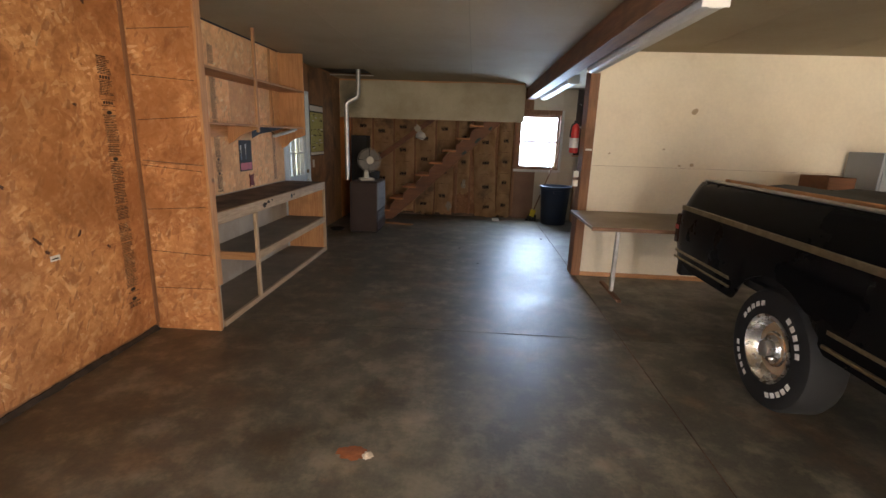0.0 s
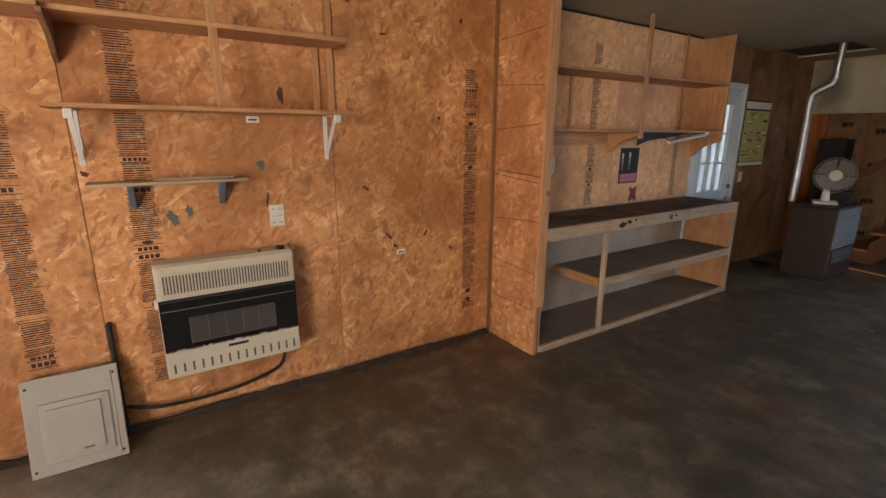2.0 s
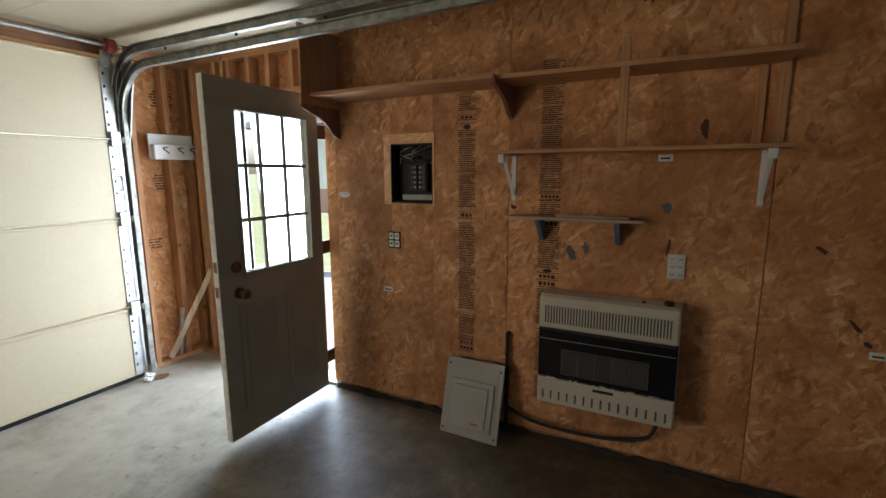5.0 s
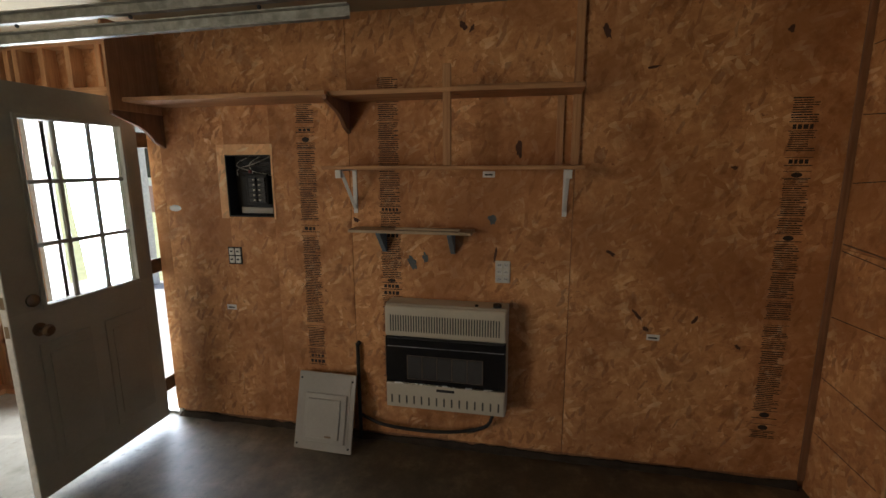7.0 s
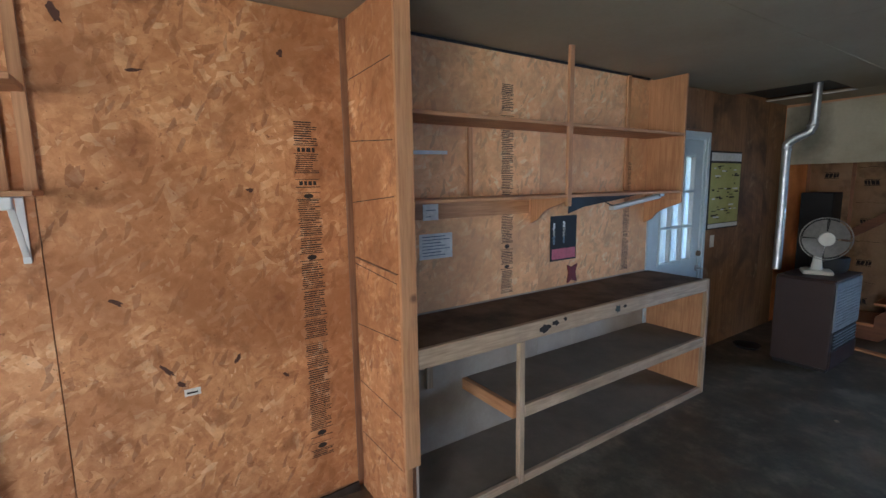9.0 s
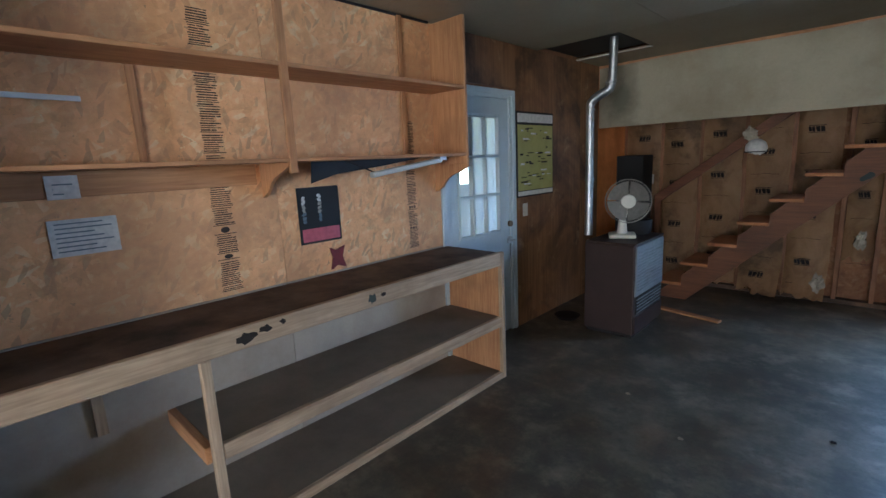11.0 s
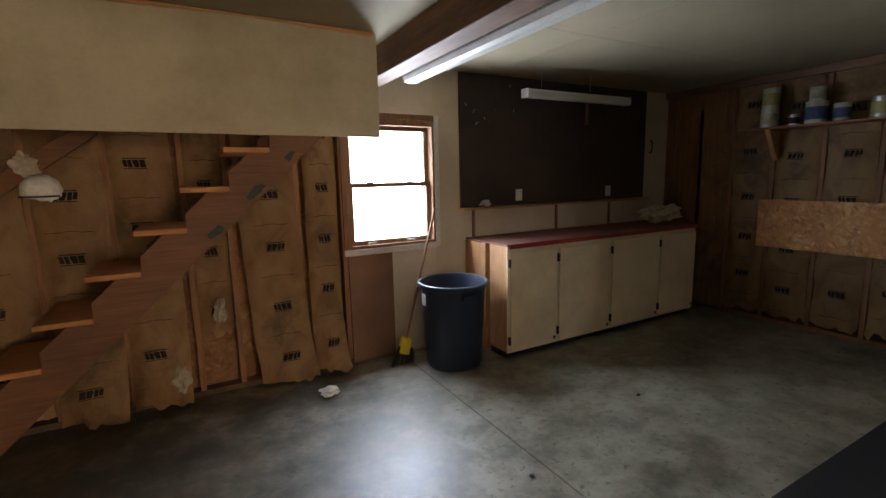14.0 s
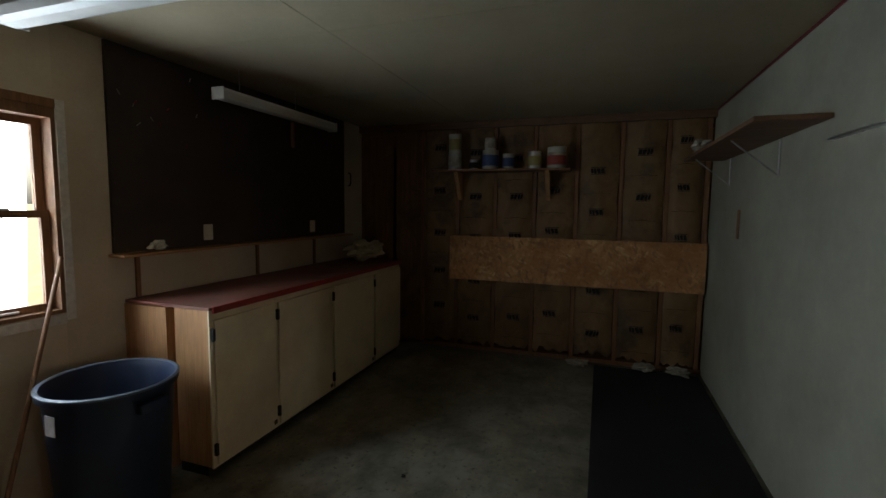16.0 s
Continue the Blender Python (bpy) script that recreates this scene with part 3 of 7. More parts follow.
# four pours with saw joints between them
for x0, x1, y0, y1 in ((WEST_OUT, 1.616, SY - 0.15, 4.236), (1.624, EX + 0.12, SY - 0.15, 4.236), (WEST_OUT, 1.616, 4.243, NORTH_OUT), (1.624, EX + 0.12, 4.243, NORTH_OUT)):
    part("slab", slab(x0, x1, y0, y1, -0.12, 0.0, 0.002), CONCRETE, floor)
part("joint_filler", slab(WEST_OUT, EX + 0.12, SY - 0.15, NORTH_OUT, -0.14, -0.004), BENCH_TOP, floor, "dark dirt-filled joints")

ceiling = structure("ceiling", "cream painted board ceiling with faint seams and stains", "ceiling")
bm = bmesh.new()
xs = [WEST_OUT, -0.92, 0.30, 1.33]
hatch = (-2.0, -1.29, 7.89, 8.6)
for i in range(3):
    x0, x1 = xs[i] + 0.0015, xs[i + 1] - 0.0015
    for y0, y1 in ((SY - 0.15, 1.20), (1.203, 3.64), (3.643, 6.08), (6.083, 7.885)):
        box(bm, x0, x1, y0, y1, H, H + 0.016)
    if i == 0:
        box(bm, -1.285, x1, 7.888, 8.605, H, H + 0.016)
        box(bm, x0, x1, 8.608, NORTH_OUT, H, H + 0.016)
    else:
        box(bm, x0, x1, 7.888, NORTH_OUT, H, H + 0.016)
for x0, x1 in ((1.33, 2.548), (2.551, 3.768), (3.771, EX + 0.12)):
    for y0, y1 in ((SY - 0.15, 1.2), (1.203, 3.64), (3.643, 6.13), (6.133, 8.57), (8.573, NORTH_OUT)):
        box(bm, x0, x1, y0, y1, H, H + 0.016)
part("ceiling_board", bm, CEILING, ceiling)
part("deck", slab(WEST_OUT, EX + 0.12, SY - 0.15, NORTH_OUT, 2.75, 2.8), BLACK, ceiling)

# ---- west wall: strand board sheets over studs, two door openings ----
wall_west = structure("wall_west", "orange strand board lined timber wall", "wall")
DOOR_S, DOOR_N = -0.63, 0.311
PB = (0.795, 1.092, 1.349, 1.71)      # fuse panel recess: y0, y1, z0, z1
BD_S, BD_N, BD_TOP = 6.62, 7.46, 2.03
for y0, y1, z0, z1 in ((SY - 0.15, DOOR_S, 0, 2.75), (DOOR_S, DOOR_N, 2.06, 2.75), (DOOR_N, PB[0], 0, 2.75), (PB[0], PB[1], 0, PB[2]), (PB[0], PB[1], PB[3], 2.75), (PB[1], BD_S, 0, 2.75), (BD_S, BD_N, BD_TOP, 2.75), (BD_N, NORTH_OUT, 0, 2.75)):
    part("framing", slab(WEST_OUT, WX - 0.013 if y0 > 0.2 else -2.09, y0, y1, z0, z1), STUD_Z if y0 > 0.2 else OSB_YZ, wall_west)
for a, b in ((0.274, 0.36), (0.362, 1.568), (1.572, 2.776), (2.780, 3.985)):
    if a == 0.362:
        for y0, y1, z0, z1 in ((a, PB[0], 0.045, H), (PB[1], b, 0.045, H), (PB[0], PB[1], 0.045, PB[2]), (PB[0], PB[1], PB[3], H)):
            part("osb_panel", slab(WX - 0.012, WX, y0, y1, z0, z1), OSB_YZ, wall_west)
    else:
        part("osb_panel", slab(WX - 0.012, WX, a, b, 0.045, H - 0.004), OSB_YZ, wall_west)
for a, b in ((4.06, 5.318), (5.321, BD_S - 0.06)):
    part("osb_panel", slab(WX - 0.012, WX, a, b, 0.915, H - 0.004), OSB_PALE, wall_west)
    part("lower_panel", slab(WX - 0.012, WX, a, b, 0.0, 0.912), PANEL_WHITE, wall_west, "scuffed grey-white board behind the bench")
for a, b, z0 in ((BD_N + 0.06, 8.68, 0.0), (8.683, 9.09, 0.0), (9.093, FY, 0.0)):
    part("plywood_panel", slab(WX - 0.012, WX, a, b, z0, H - 0.004), PLY_Z if a < 9 else LIT_ORANGE_BOARD, wall_west, "dark weathered plywood" if a < 9 else "orange board coloured as if brightly lit")
part("plywood_panel", slab(WX - 0.012, WX, BD_S - 0.058, BD_N + 0.058, BD_TOP + 0.06, H - 0.004), PLY_Z, wall_west)
# dirty sill along the foot of the wall
bm = bmesh.new()
rings = []
for k in range(260):
    y = 0.30 + 3.66 * k / 259
    lump = 0.5 + 0.5 * noise.noise(Vector((y * 3.1, 2.0, 0))) + 0.35 * noise.noise(Vector((y * 17.0, 5.0, 0)))
    hgt, out = 0.012 + 0.030 * max(0.0, lump), 0.006 + 0.020 * max(0.0, 0.6 * lump + 0.4 * noise.noise(Vector((y * 9.0, 9.0, 0))))
    rings.append([bm.verts.new(q) for q in ((WX - 0.01, y, 0.0), (WX + out * 1.9, y, 0.0005), (WX + out, y, hgt * 0.45), (WX + 0.002, y, hgt), (WX - 0.01, y, hgt))])
for p, q in zip(rings, rings[1:]):
    for k in range(4):
        bm.faces.new((p[k], q[k], q[k + 1], p[k + 1]))
part("foot_grime", bm, paint_material("black_grime", (0.045, 0.030, 0.018), 0.95, (0.015, 0.011, 0.008), 0.8, 90, 0.4, 9), wall_west, "crumbly black grime along the wall foot")


def stamps(parent, wall_x, y0, y1, z0, z1, ink, seed):
    """A printed strip on a sheet: ruled panels stacked end to end, each of fine full-width lines, bold words or an oval emblem."""
    rnd = random.Random(seed)
    bm = bmesh.new()
    x = wall_x + 0.0008

    def patch(a, b, c, d):
        vs = [bm.verts.new((x, p, q)) for p, q in ((a, c), (b, c), (b, d), (a, d))]
        bm.faces.new(vs)

    def oval(cy, cz, ry, rz):
        bm.faces.new([bm.verts.new((x, cy + ry * math.cos(k * math.pi / 8), cz + rz * math.sin(k * math.pi / 8))) for k in range(16)])
    z, w = z0, y1 - y0
    while z < z1 - 0.03:
        kind = rnd.random()
        h = min(rnd.uniform(0.028, 0.045) if kind < 0.3 else rnd.uniform(0.06, 0.14), z1 - z)
        gap = rnd.random() < 0.16
        patch(y0, y1, z, z + 0.004)
        if gap:
            patch(y0, y1, z + h - 0.0025, z + h)
        if kind < 0.08:
            oval((y0 + y1) / 2, z + h / 2, w * 0.2, h * 0.34)
        elif kind < 0.2:
            q = y0 + w * rnd.uniform(0.1, 0.2)
            while q < y1 - w * 0.2:
                b = rnd.uniform(0.012, 0.022)
                patch(q, q + b, z + h * 0.26, z + h * 0.76)
                q += b + 0.006
        else:
            zz = z + 0.008
            while zz < z + h - 0.007:
                th = rnd.choice((0.0042, 0.0048, 0.0060))
                q = y0 + rnd.uniform(0.003, 0.012)
                end = y1 - rnd.choice((0.003, 0.006, 0.01, 0.03))
                while q < end - 0.006:
                    b = rnd.uniform(0.03, 0.11)
                    patch(q, min(q + b, end), zz, zz + th)
                    q += b + rnd.uniform(0.002, 0.005)
                zz += th + 0.0054
        z += h + (rnd.uniform(0.012, 0.03) if gap else 0.0)
    part("printed_stamp", bm, ink, parent)


stamps(wall_west, WX, 1.257, 1.372, 0.45, 1.985, INK_SOFT, 1)
stamps(wall_west, WX, 1.738, 1.861, 0.25, 2.12, INK_SOFT, 2)
stamps(wall_west, WX, 3.711, 3.828, 0.26, 1.955, INK_SOFT, 3)
stamps(wall_west, WX, 4.98, 5.085, 0.94, 2.25, INK_SOFT, 4)
stamps(wall_west, WX, 6.23, 6.32, 0.95, 1.80, INK_SOFT, 5)

# stub wall between the heater wall and the bench
fin_wall = structure("wall_fin", "orange strand board stub wall with a pine edge board", "wall")
part("core", slab(WX - 0.012, -1.52, 4.008, 4.048, 0, H), STUD_Z, fin_wall)
part("osb_panel", slab(WX, -1.52, 3.988, 4.006, 0, 1.262), OSB_XZ, fin_wall)
part("osb_panel", slab(WX, -1.52, 3.988, 4.006, 1.265, H), OSB_XZ, fin_wall)
part("inner_panel", slab(WX, -1.52, 4.05, 4.062, 0, H), PANEL_WHITE, fin_wall)
part("edge_board", slab(-1.518, -1.500, 3.986, 4.064, 0.36, H, 0.002), LUMBER_Z, fin_wall, "reddish pine edge board")
part("edge_board", slab(-1.518, -1.503, 3.988, 4.02, 0.0, 0.358, 0.002), LUMBER_Z, fin_wall)
bm = bmesh.new()
for z in (0.33, 0.62, 0.93, 1.25, 1.56, 1.86, 2.15):
    d = 0.035 * math.sin(z * 9)
    vs = [bm.verts.new(p) for p in ((WX + 0.02, 3.9872, z), (-1.54, 3.9872, z + d), (-1.54, 3.9872, z + d + 0.004), (WX + 0.02, 3.9872, z + 0.004))]
    bm.faces.new(vs)
part("pencil_line", bm, INK_SOFT, fin_wall)
part("corner_batten", slab(WX + 0.001, WX + 0.014, 3.955, 3.9865, 0.05, H - 0.006, 0.002), BROWN_Z, fin_wall, "dark brown strip up the corner")
part("split_seam", plank((WX + 0.03, 3.985, 1.285), (-1.53, 3.985, 1.262), 0.012, 0.005, (0, 1, 0)), BROWN_Y, fin_wall, "dark split across the strand board")

# ---- north wall ----
WIN = (1.215, 2.005, 0.965, 2.01)      # window opening x0, x1, z0, z1
wall_north = structure("wall_north", "timber end wall, part bare insulation, part wallboard", "wall")
part("sheathing", slab(WEST_OUT, WIN[0], FY + 0.09, NORTH_OUT, 0, 2.75), SHEATH, wall_north)
part("sheathing", slab(WIN[1], EX + 0.12, FY + 0.09, NORTH_OUT, 0, 2.75), SHEATH, wall_north)
part("sheathing", slab(WIN[0], WIN[1], FY + 0.09, NORTH_OUT, 0, WIN[2]), SHEATH, wall_north)
part("sheathing", slab(WIN[0], WIN[1], FY + 0.09, NORTH_OUT, WIN[3], 2.75), SHEATH, wall_north)
STUDS_N = (-1.98, -1.56, -1.15, -0.74, -0.34, 0.07, 0.34, 0.82, 1.17)
for x in STUDS_N:
    part("stud", slab(x - 0.019, x + 0.019, FY, FY + 0.088, 0.04, H, 0.002), STUD_Z, wall_north)
# dark worktop colour here paints the shadow along the foot of the batts
part("sole_plate", slab(WX, 1.19, FY - 0.002, FY + 0.088, 0, 0.04), BENCH_TOP, wall_north, "sole plate coloured dark for the shadow at the wall foot")
part("header", slab(WIN[0] - 0.05, WIN[1] + 0.05, FY + 0.002, FY + 0.088, WIN[3] + 0.02, WIN[3] + 0.16), STUD_Z, wall_north)
for x0, x1, z0, z1 in ((1.60, WIN[0] + 0.0, 0, 0), (WIN[1], EX, 0, H), (1.58, WIN[1], 0, WIN[2]), (1.47, WIN[1], WIN[3] + 0.045, H)):
    if x1 > x0:
        part("wallboard", slab(x0, x1, FY, FY + 0.013, z0, z1), DRYWALL, wall_north, "bare tan wallboard")
part("brown_panel", slab(1.195, 1.578, FY - 0.004, FY + 0.012, 0, 0.915), paint_material("brown_hardboard", (0.23, 0.115, 0.062), 0.6, (0.12, 0.06, 0.035), 0.6), wall_north, "brown hardboard panel under the window")
part("beam_post", slab(1.23, 1.47, FY - 0.03, FY + 0.08, WIN[3] + 0.06, 2.2), BROWN_Z, wall_north, "dark brown post under the beam")


def batt(parent, axis, lo, hi, z0, z1, depth, seed, flare=0.0, inward=-1.0, tatter=0.0, lean=0.0):
    """A paper-faced insulation batt between two studs, bulging and creased."""
    rnd = random.Random(seed)
    bm = bmesh.new()
    nx, nz = 10, 34
    grid = []
    for k in range(nz + 1):
        z = z0 + (z1 - z0) * k / nz
        row = []
        for i in range(nx + 1):
            u = i / nx
            p = lo + (hi - lo) * u + lean * max(0.0, 1 - (z - z0) / 1.3) + 0.012 * noise.noise(Vector((u * 2, z * 4, seed)))
            low = max(0.0, 1 - (z - z0) / 0.5)
            bulge = 0.035 * math.sin(math.pi * u) ** 0.7 + 0.022 * noise.noise(Vector((p * 5, z * 2.2, seed))) + 0.014 * noise.noise(Vector((p * 14, z * 6, seed))) + flare * low * low * (0.4 + 0.6 * u)
            zz = z
            if k == 0:
                zz += rnd.uniform(-0.01, 0.05) + tatter * abs(noise.noise(Vector((p * 9, 0, seed)))) * 2
            w = depth + inward * bulge
            row.append(bm.verts.new((p, w, zz) if axis == 0 else (w, p, zz)))
        grid.append(row)
    for k in range(nz):
        for i in range(nx):
            bm.faces.new((grid[k][i], grid[k][i + 1], grid[k + 1][i + 1], grid[k + 1][i]))
    bmesh.ops.solidify(bm, geom=bm.faces[:], thickness=0.004)
    ob = part("insulation_batt", bm, KRAFT, parent, smooth=True)
    # printed marks down the paper: dark plates and thin rules
    bm = bmesh.new()
    z = z0 + rnd.uniform(0.15, 0.4)
    mid0 = (lo + hi) / 2 + rnd.uniform(-0.03, 0.03)
    while z < z1 - 0.12:
        w = min(0.10, (hi - lo) * 0.28)
        mid = mid0 + lean * max(0.0, 1 - (z - z0) / 1.3)
        face = depth + inward * (0.062 + flare * max(0.0, 1 - (z - z0) / 0.5) ** 2 * 0.8)
        flip = rnd.choice((-1, 1))
        for a, b, c, d, sl in ((-0.66 * w, 0.66 * w, 0.054, 0.060, 0), (-0.62 * w, -0.30 * w, 0.0, 0.048, 0.008), (-0.26 * w, 0.03 * w, 0.0, 0.048, 0.008), (0.03 * w, 0.14 * w, 0.022, 0.048, 0.0), (0.14 * w, 0.36 * w, 0.0, 0.048, 0.008), (0.40 * w, 0.62 * w, 0.004, 0.048, 0.008), (-0.66 * w, 0.66 * w, -0.010, -0.005, 0), (-w * 1.2, -w * 0.3, -0.196, -0.193, 0), (-w * 0.3, w * 0.5, -0.190, -0.187, 0), (w * 0.5, w * 1.2, -0.197, -0.194, 0)):
            a, b, sl = (a, b, sl) if flip > 0 else (-b, -a, -sl)
            q = [(mid + a, c), (mid + b, c), (mid + b + sl, d), (mid + a + sl, d)]
            vs = [bm.verts.new((p, face, z + r) if axis == 0 else (face, p, z + r)) for p, r in q]
            bm.faces.new(vs)
        z += rnd.uniform(0.38, 0.46)
    part("printed_mark", bm, INK, ob)
    return ob


for i, (a, b) in enumerate(zip(STUDS_N, STUDS_N[1:])):
    if i == 5:
        continue
    batt(wall_north, 0, a + (0.05 if i in (6, 7) else 0.016), b - (0.05 if i in (4, 7) else 0.018), 0.004 + 0.02 * (i % 3), H, FY - 0.008, 10 + i, 0.17 + 0.06 * (i % 2) if i > 2 else 0.03, -1, 0.05, 0.07 if i == 6 else -0.015 if i == 4 else 0.0)
batt(wall_north, 0, 0.092, 0.318, 0.42, H, FY + 0.04, 31, 0.03, -1, 0.08)

# window, two sashes
window_1 = structure("window_1", "wood-trimmed two-sash window, overexposed daylight behind", "window")
x0, x1, z0, z1 = WIN
part("jamb", slab(x0, x0 + 0.02, FY - 0.005, NORTH_OUT, z0, z1), BROWN_Z, window_1)
part("jamb", slab(x1 - 0.02, x1, FY - 0.005, NORTH_OUT, z0, z1), BROWN_Z, window_1)
part("head", slab(x0 + 0.02, x1 - 0.02, FY - 0.005, NORTH_OUT, z1 - 0.05, z1), BROWN_Z, window_1)
part("sill", slab(x0 + 0.02, x1 - 0.02, FY - 0.005, NORTH_OUT, z0, z0 + 0.02), BROWN_Z, window_1)
part("trim", slab(x1, x1 + 0.045, FY - 0.012, FY, z0 - 0.04, z1 + 0.045, 0.002), VINYL, window_1, "pale edge trim")
part("trim", slab(x0 - 0.05, x1, FY - 0.012, FY, z0 - 0.055, z0 - 0.005, 0.002), VINYL, window_1)
part("trim", slab(x0 - 0.05, x1, FY - 0.014, FY, z1 + 0.0, z1 + 0.045, 0.002), BROWN_Z, window_1)
part("trim", slab(x0 - 0.05, x0, FY - 0.014, FY, z0, z1, 0.002), BROWN_Z, window_1)
zm = 1.475
for nm, yy, za, zb in (("upper_sash", FY + 0.075, zm - 0.015, z1 - 0.05), ("lower_sash", FY + 0.045, z0 + 0.02, zm + 0.022)):
    sash = part(nm, slab(x0 + 0.022, x0 + 0.06, yy, yy + 0.028, za, zb), BROWN_Z, window_1)
    part("stile", slab(x1 - 0.06, x1 - 0.022, yy, yy + 0.028, za, zb), BROWN_Z, sash)
    part("rail", slab(x0 + 0.06, x1 - 0.06, yy, yy + 0.028, za, za + 0.036), BROWN_Z, sash)
    part("rail", slab(x0 + 0.06, x1 - 0.06, yy, yy + 0.028, zb - 0.036, zb), BROWN_Z, sash)
    pane = part("pane", slab(x0 + 0.06, x1 - 0.06, yy + 0.012, yy + 0.016, za + 0.036, zb - 0.036), GLASS, sash)
    pane.visible_shadow = False
for x in (1.42, 1.78):
    part("sash_lock", slab(x - 0.03, x + 0.03, FY + 0.03, FY + 0.045, zm + 0.022, zm + 0.034, 0.003), WHITE_METAL, window_1)
    part("lift", slab(x - 0.04, x + 0.04, FY + 0.028, FY + 0.044, z0 + 0.03, z0 + 0.042, 0.003), WHITE_METAL, window_1)

# ---- east wall ----
wall_east = structure("wall_east", "bare stud wall filled with paper-faced insulation", "wall")
part("sheathing", slab(EX + 0.095, EX + 0.12, SY - 0.15, NORTH_OUT, 0, 2.75), SHEATH, wall_east)
part("lining", slab(EX + 0.05, EX + 0.093, SY, PS, 0, H), CREAM_WALL, wall_east)
STUDS_E = (6.29, 6.62, 7.02, 7.43, 7.84, 8.25, 8.66, 9.06, 9.44, 9.80)
for y in STUDS_E:
    part("stud", slab(EX, EX + 0.09, y - 0.019, y + 0.019, 0.04, H, 0.002), STUD_Z, wall_east)
part("sole_plate", slab(EX - 0.002, EX + 0.09, PN, FY, 0, 0.04), STUD_Z, wall_east)
for i, (a, b) in enumerate(zip(STUDS_E, STUDS_E[1:])):
    if i < 7:
        batt(wall_east, 1, a + 0.026, b - 0.022, 0.05, H - 0.02, EX + 0.012, 50 + i, 0.02, -1, 0.04)
part("plywood_panel", slab(EX - 0.002, EX + 0.03, 9.08, 9.79, 0, H), PLY_Z, wall_east, "dark red-brown plywood")
part("osb_strip", slab(EX - 0.075, EX - 0.063, 6.27, 8.72, 0.775, 1.24, 0.001), OSB_YZ, wall_east, "golden strand board strip")
part("stud_end", slab(EX - 0.002, EX + 0.02, 9.38, 9.42, 0.9, 2.2), LUMBER_Z, wall_east)

# ---- partition beside the truck bay ----
partition = structure("wall_partition", "cream painted partition with a brown end post", "wall")
part("end_post", slab(PX, PX + 0.10, PS - 0.01, PN - 0.02, 0, 2.25, 0.004), BROWN_Z, partition, "brown timber end post")
part("wallboard", slab(PX + 0.102, EX + 0.04, PS, PS + 0.013, 0.0, 1.262), CREAM_WALL, partition)
part("wallboard", slab(PX + 0.102, EX + 0.04, PS, PS + 0.013, 1.265, H - 0.002), CREAM_WALL, partition)
part("core", slab(PX + 0.102, EX + 0.04, PS + 0.015, PN - 0.015, 0, H), STUD_Z, partition)
part("wallboard", slab(PX + 0.04, EX + 0.04, PN - 0.013, PN, 0, H - 0.012), GREY_WALL, partition)
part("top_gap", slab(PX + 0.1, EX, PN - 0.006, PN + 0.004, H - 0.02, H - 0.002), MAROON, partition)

# ---- south wall with the garage doors ----
wall_south = structure("wall_south", "unlined timber front wall with orange sheathing", "wall")
GX0, GX1, GTOP = -1.47, 1.05, 2.32
part("sheathing", slab(WEST_OUT, GX0 - 0.08, SY - 0.12, SY - 0.09, 0, 2.75), OSB_XZ, wall_south)
part("sheathing", slab(GX0 - 0.08, 1.5, SY - 0.12, SY - 0.09, GTOP, 2.75), OSB_XZ, wall_south)
part("sheathing", slab(GX1, 1.5, SY - 0.12, SY - 0.09, 0, GTOP), OSB_XZ, wall_south)
part("sheathing", slab(1.5, 5.0, SY - 0.12, SY - 0.09, 2.25, 2.75), OSB_XZ, wall_south)
part("sheathing", slab(5.0, EX + 0.12, SY - 0.12, SY - 0.09, 0, 2.75), OSB_XZ, wall_south)
for x in (-2.06, -1.88, -1.62, -1.56, 1.09, 1.13, 1.48, 5.03):
    part("stud", slab(x - 0.019, x + 0.019, SY - 0.088, SY, 0.04, H, 0.002), LUMBER_Z, wall_south)
part("sole_plate", slab(-2.08, GX0 - 0.06, SY - 0.088, SY + 0.002, 0, 0.04), LUMBER_X, wall_south)
part("header", slab(GX0 - 0.1, 1.5, SY - 0.088, SY + 0.01, GTOP + 0.02, H, 0.003), HEADER_X, wall_south, "dark timber header over the garage door")
part("plate", slab(-2.08, GX0 - 0.1, SY - 0.088, SY, 2.36, H), LUMBER_X, wall_south)
# framing round the side door opening
for y in (DOOR_S - 0.06, -0.78, -1.05):
    part("stud", slab(-2.088, WX, y - 0.019, y + 0.019, 0.04, H, 0.002), LUMBER_Z, wall_west)
part("sole_plate", slab(-2.088, WX, SY, DOOR_S - 0.04, 0, 0.04), LUMBER_Y, wall_west)
part("header", slab(-2.088, WX, DOOR_S - 0.04, DOOR_N - 0.002, 2.06, 2.12, 0.002), LUMBER_Y, wall_west)
part("plate", slab(-2.088, WX, SY, DOOR_N - 0.002, 2.36, H, 0.002), LUMBER_Y, wall_west)
for y in (-0.62, -0.42, -0.22, 0.0, 0.2):
    part("cripple_stud", slab(-2.088, WX, y - 0.019, y + 0.019, 2.12, 2.36, 0.002), LUMBER_Z, wall_west)

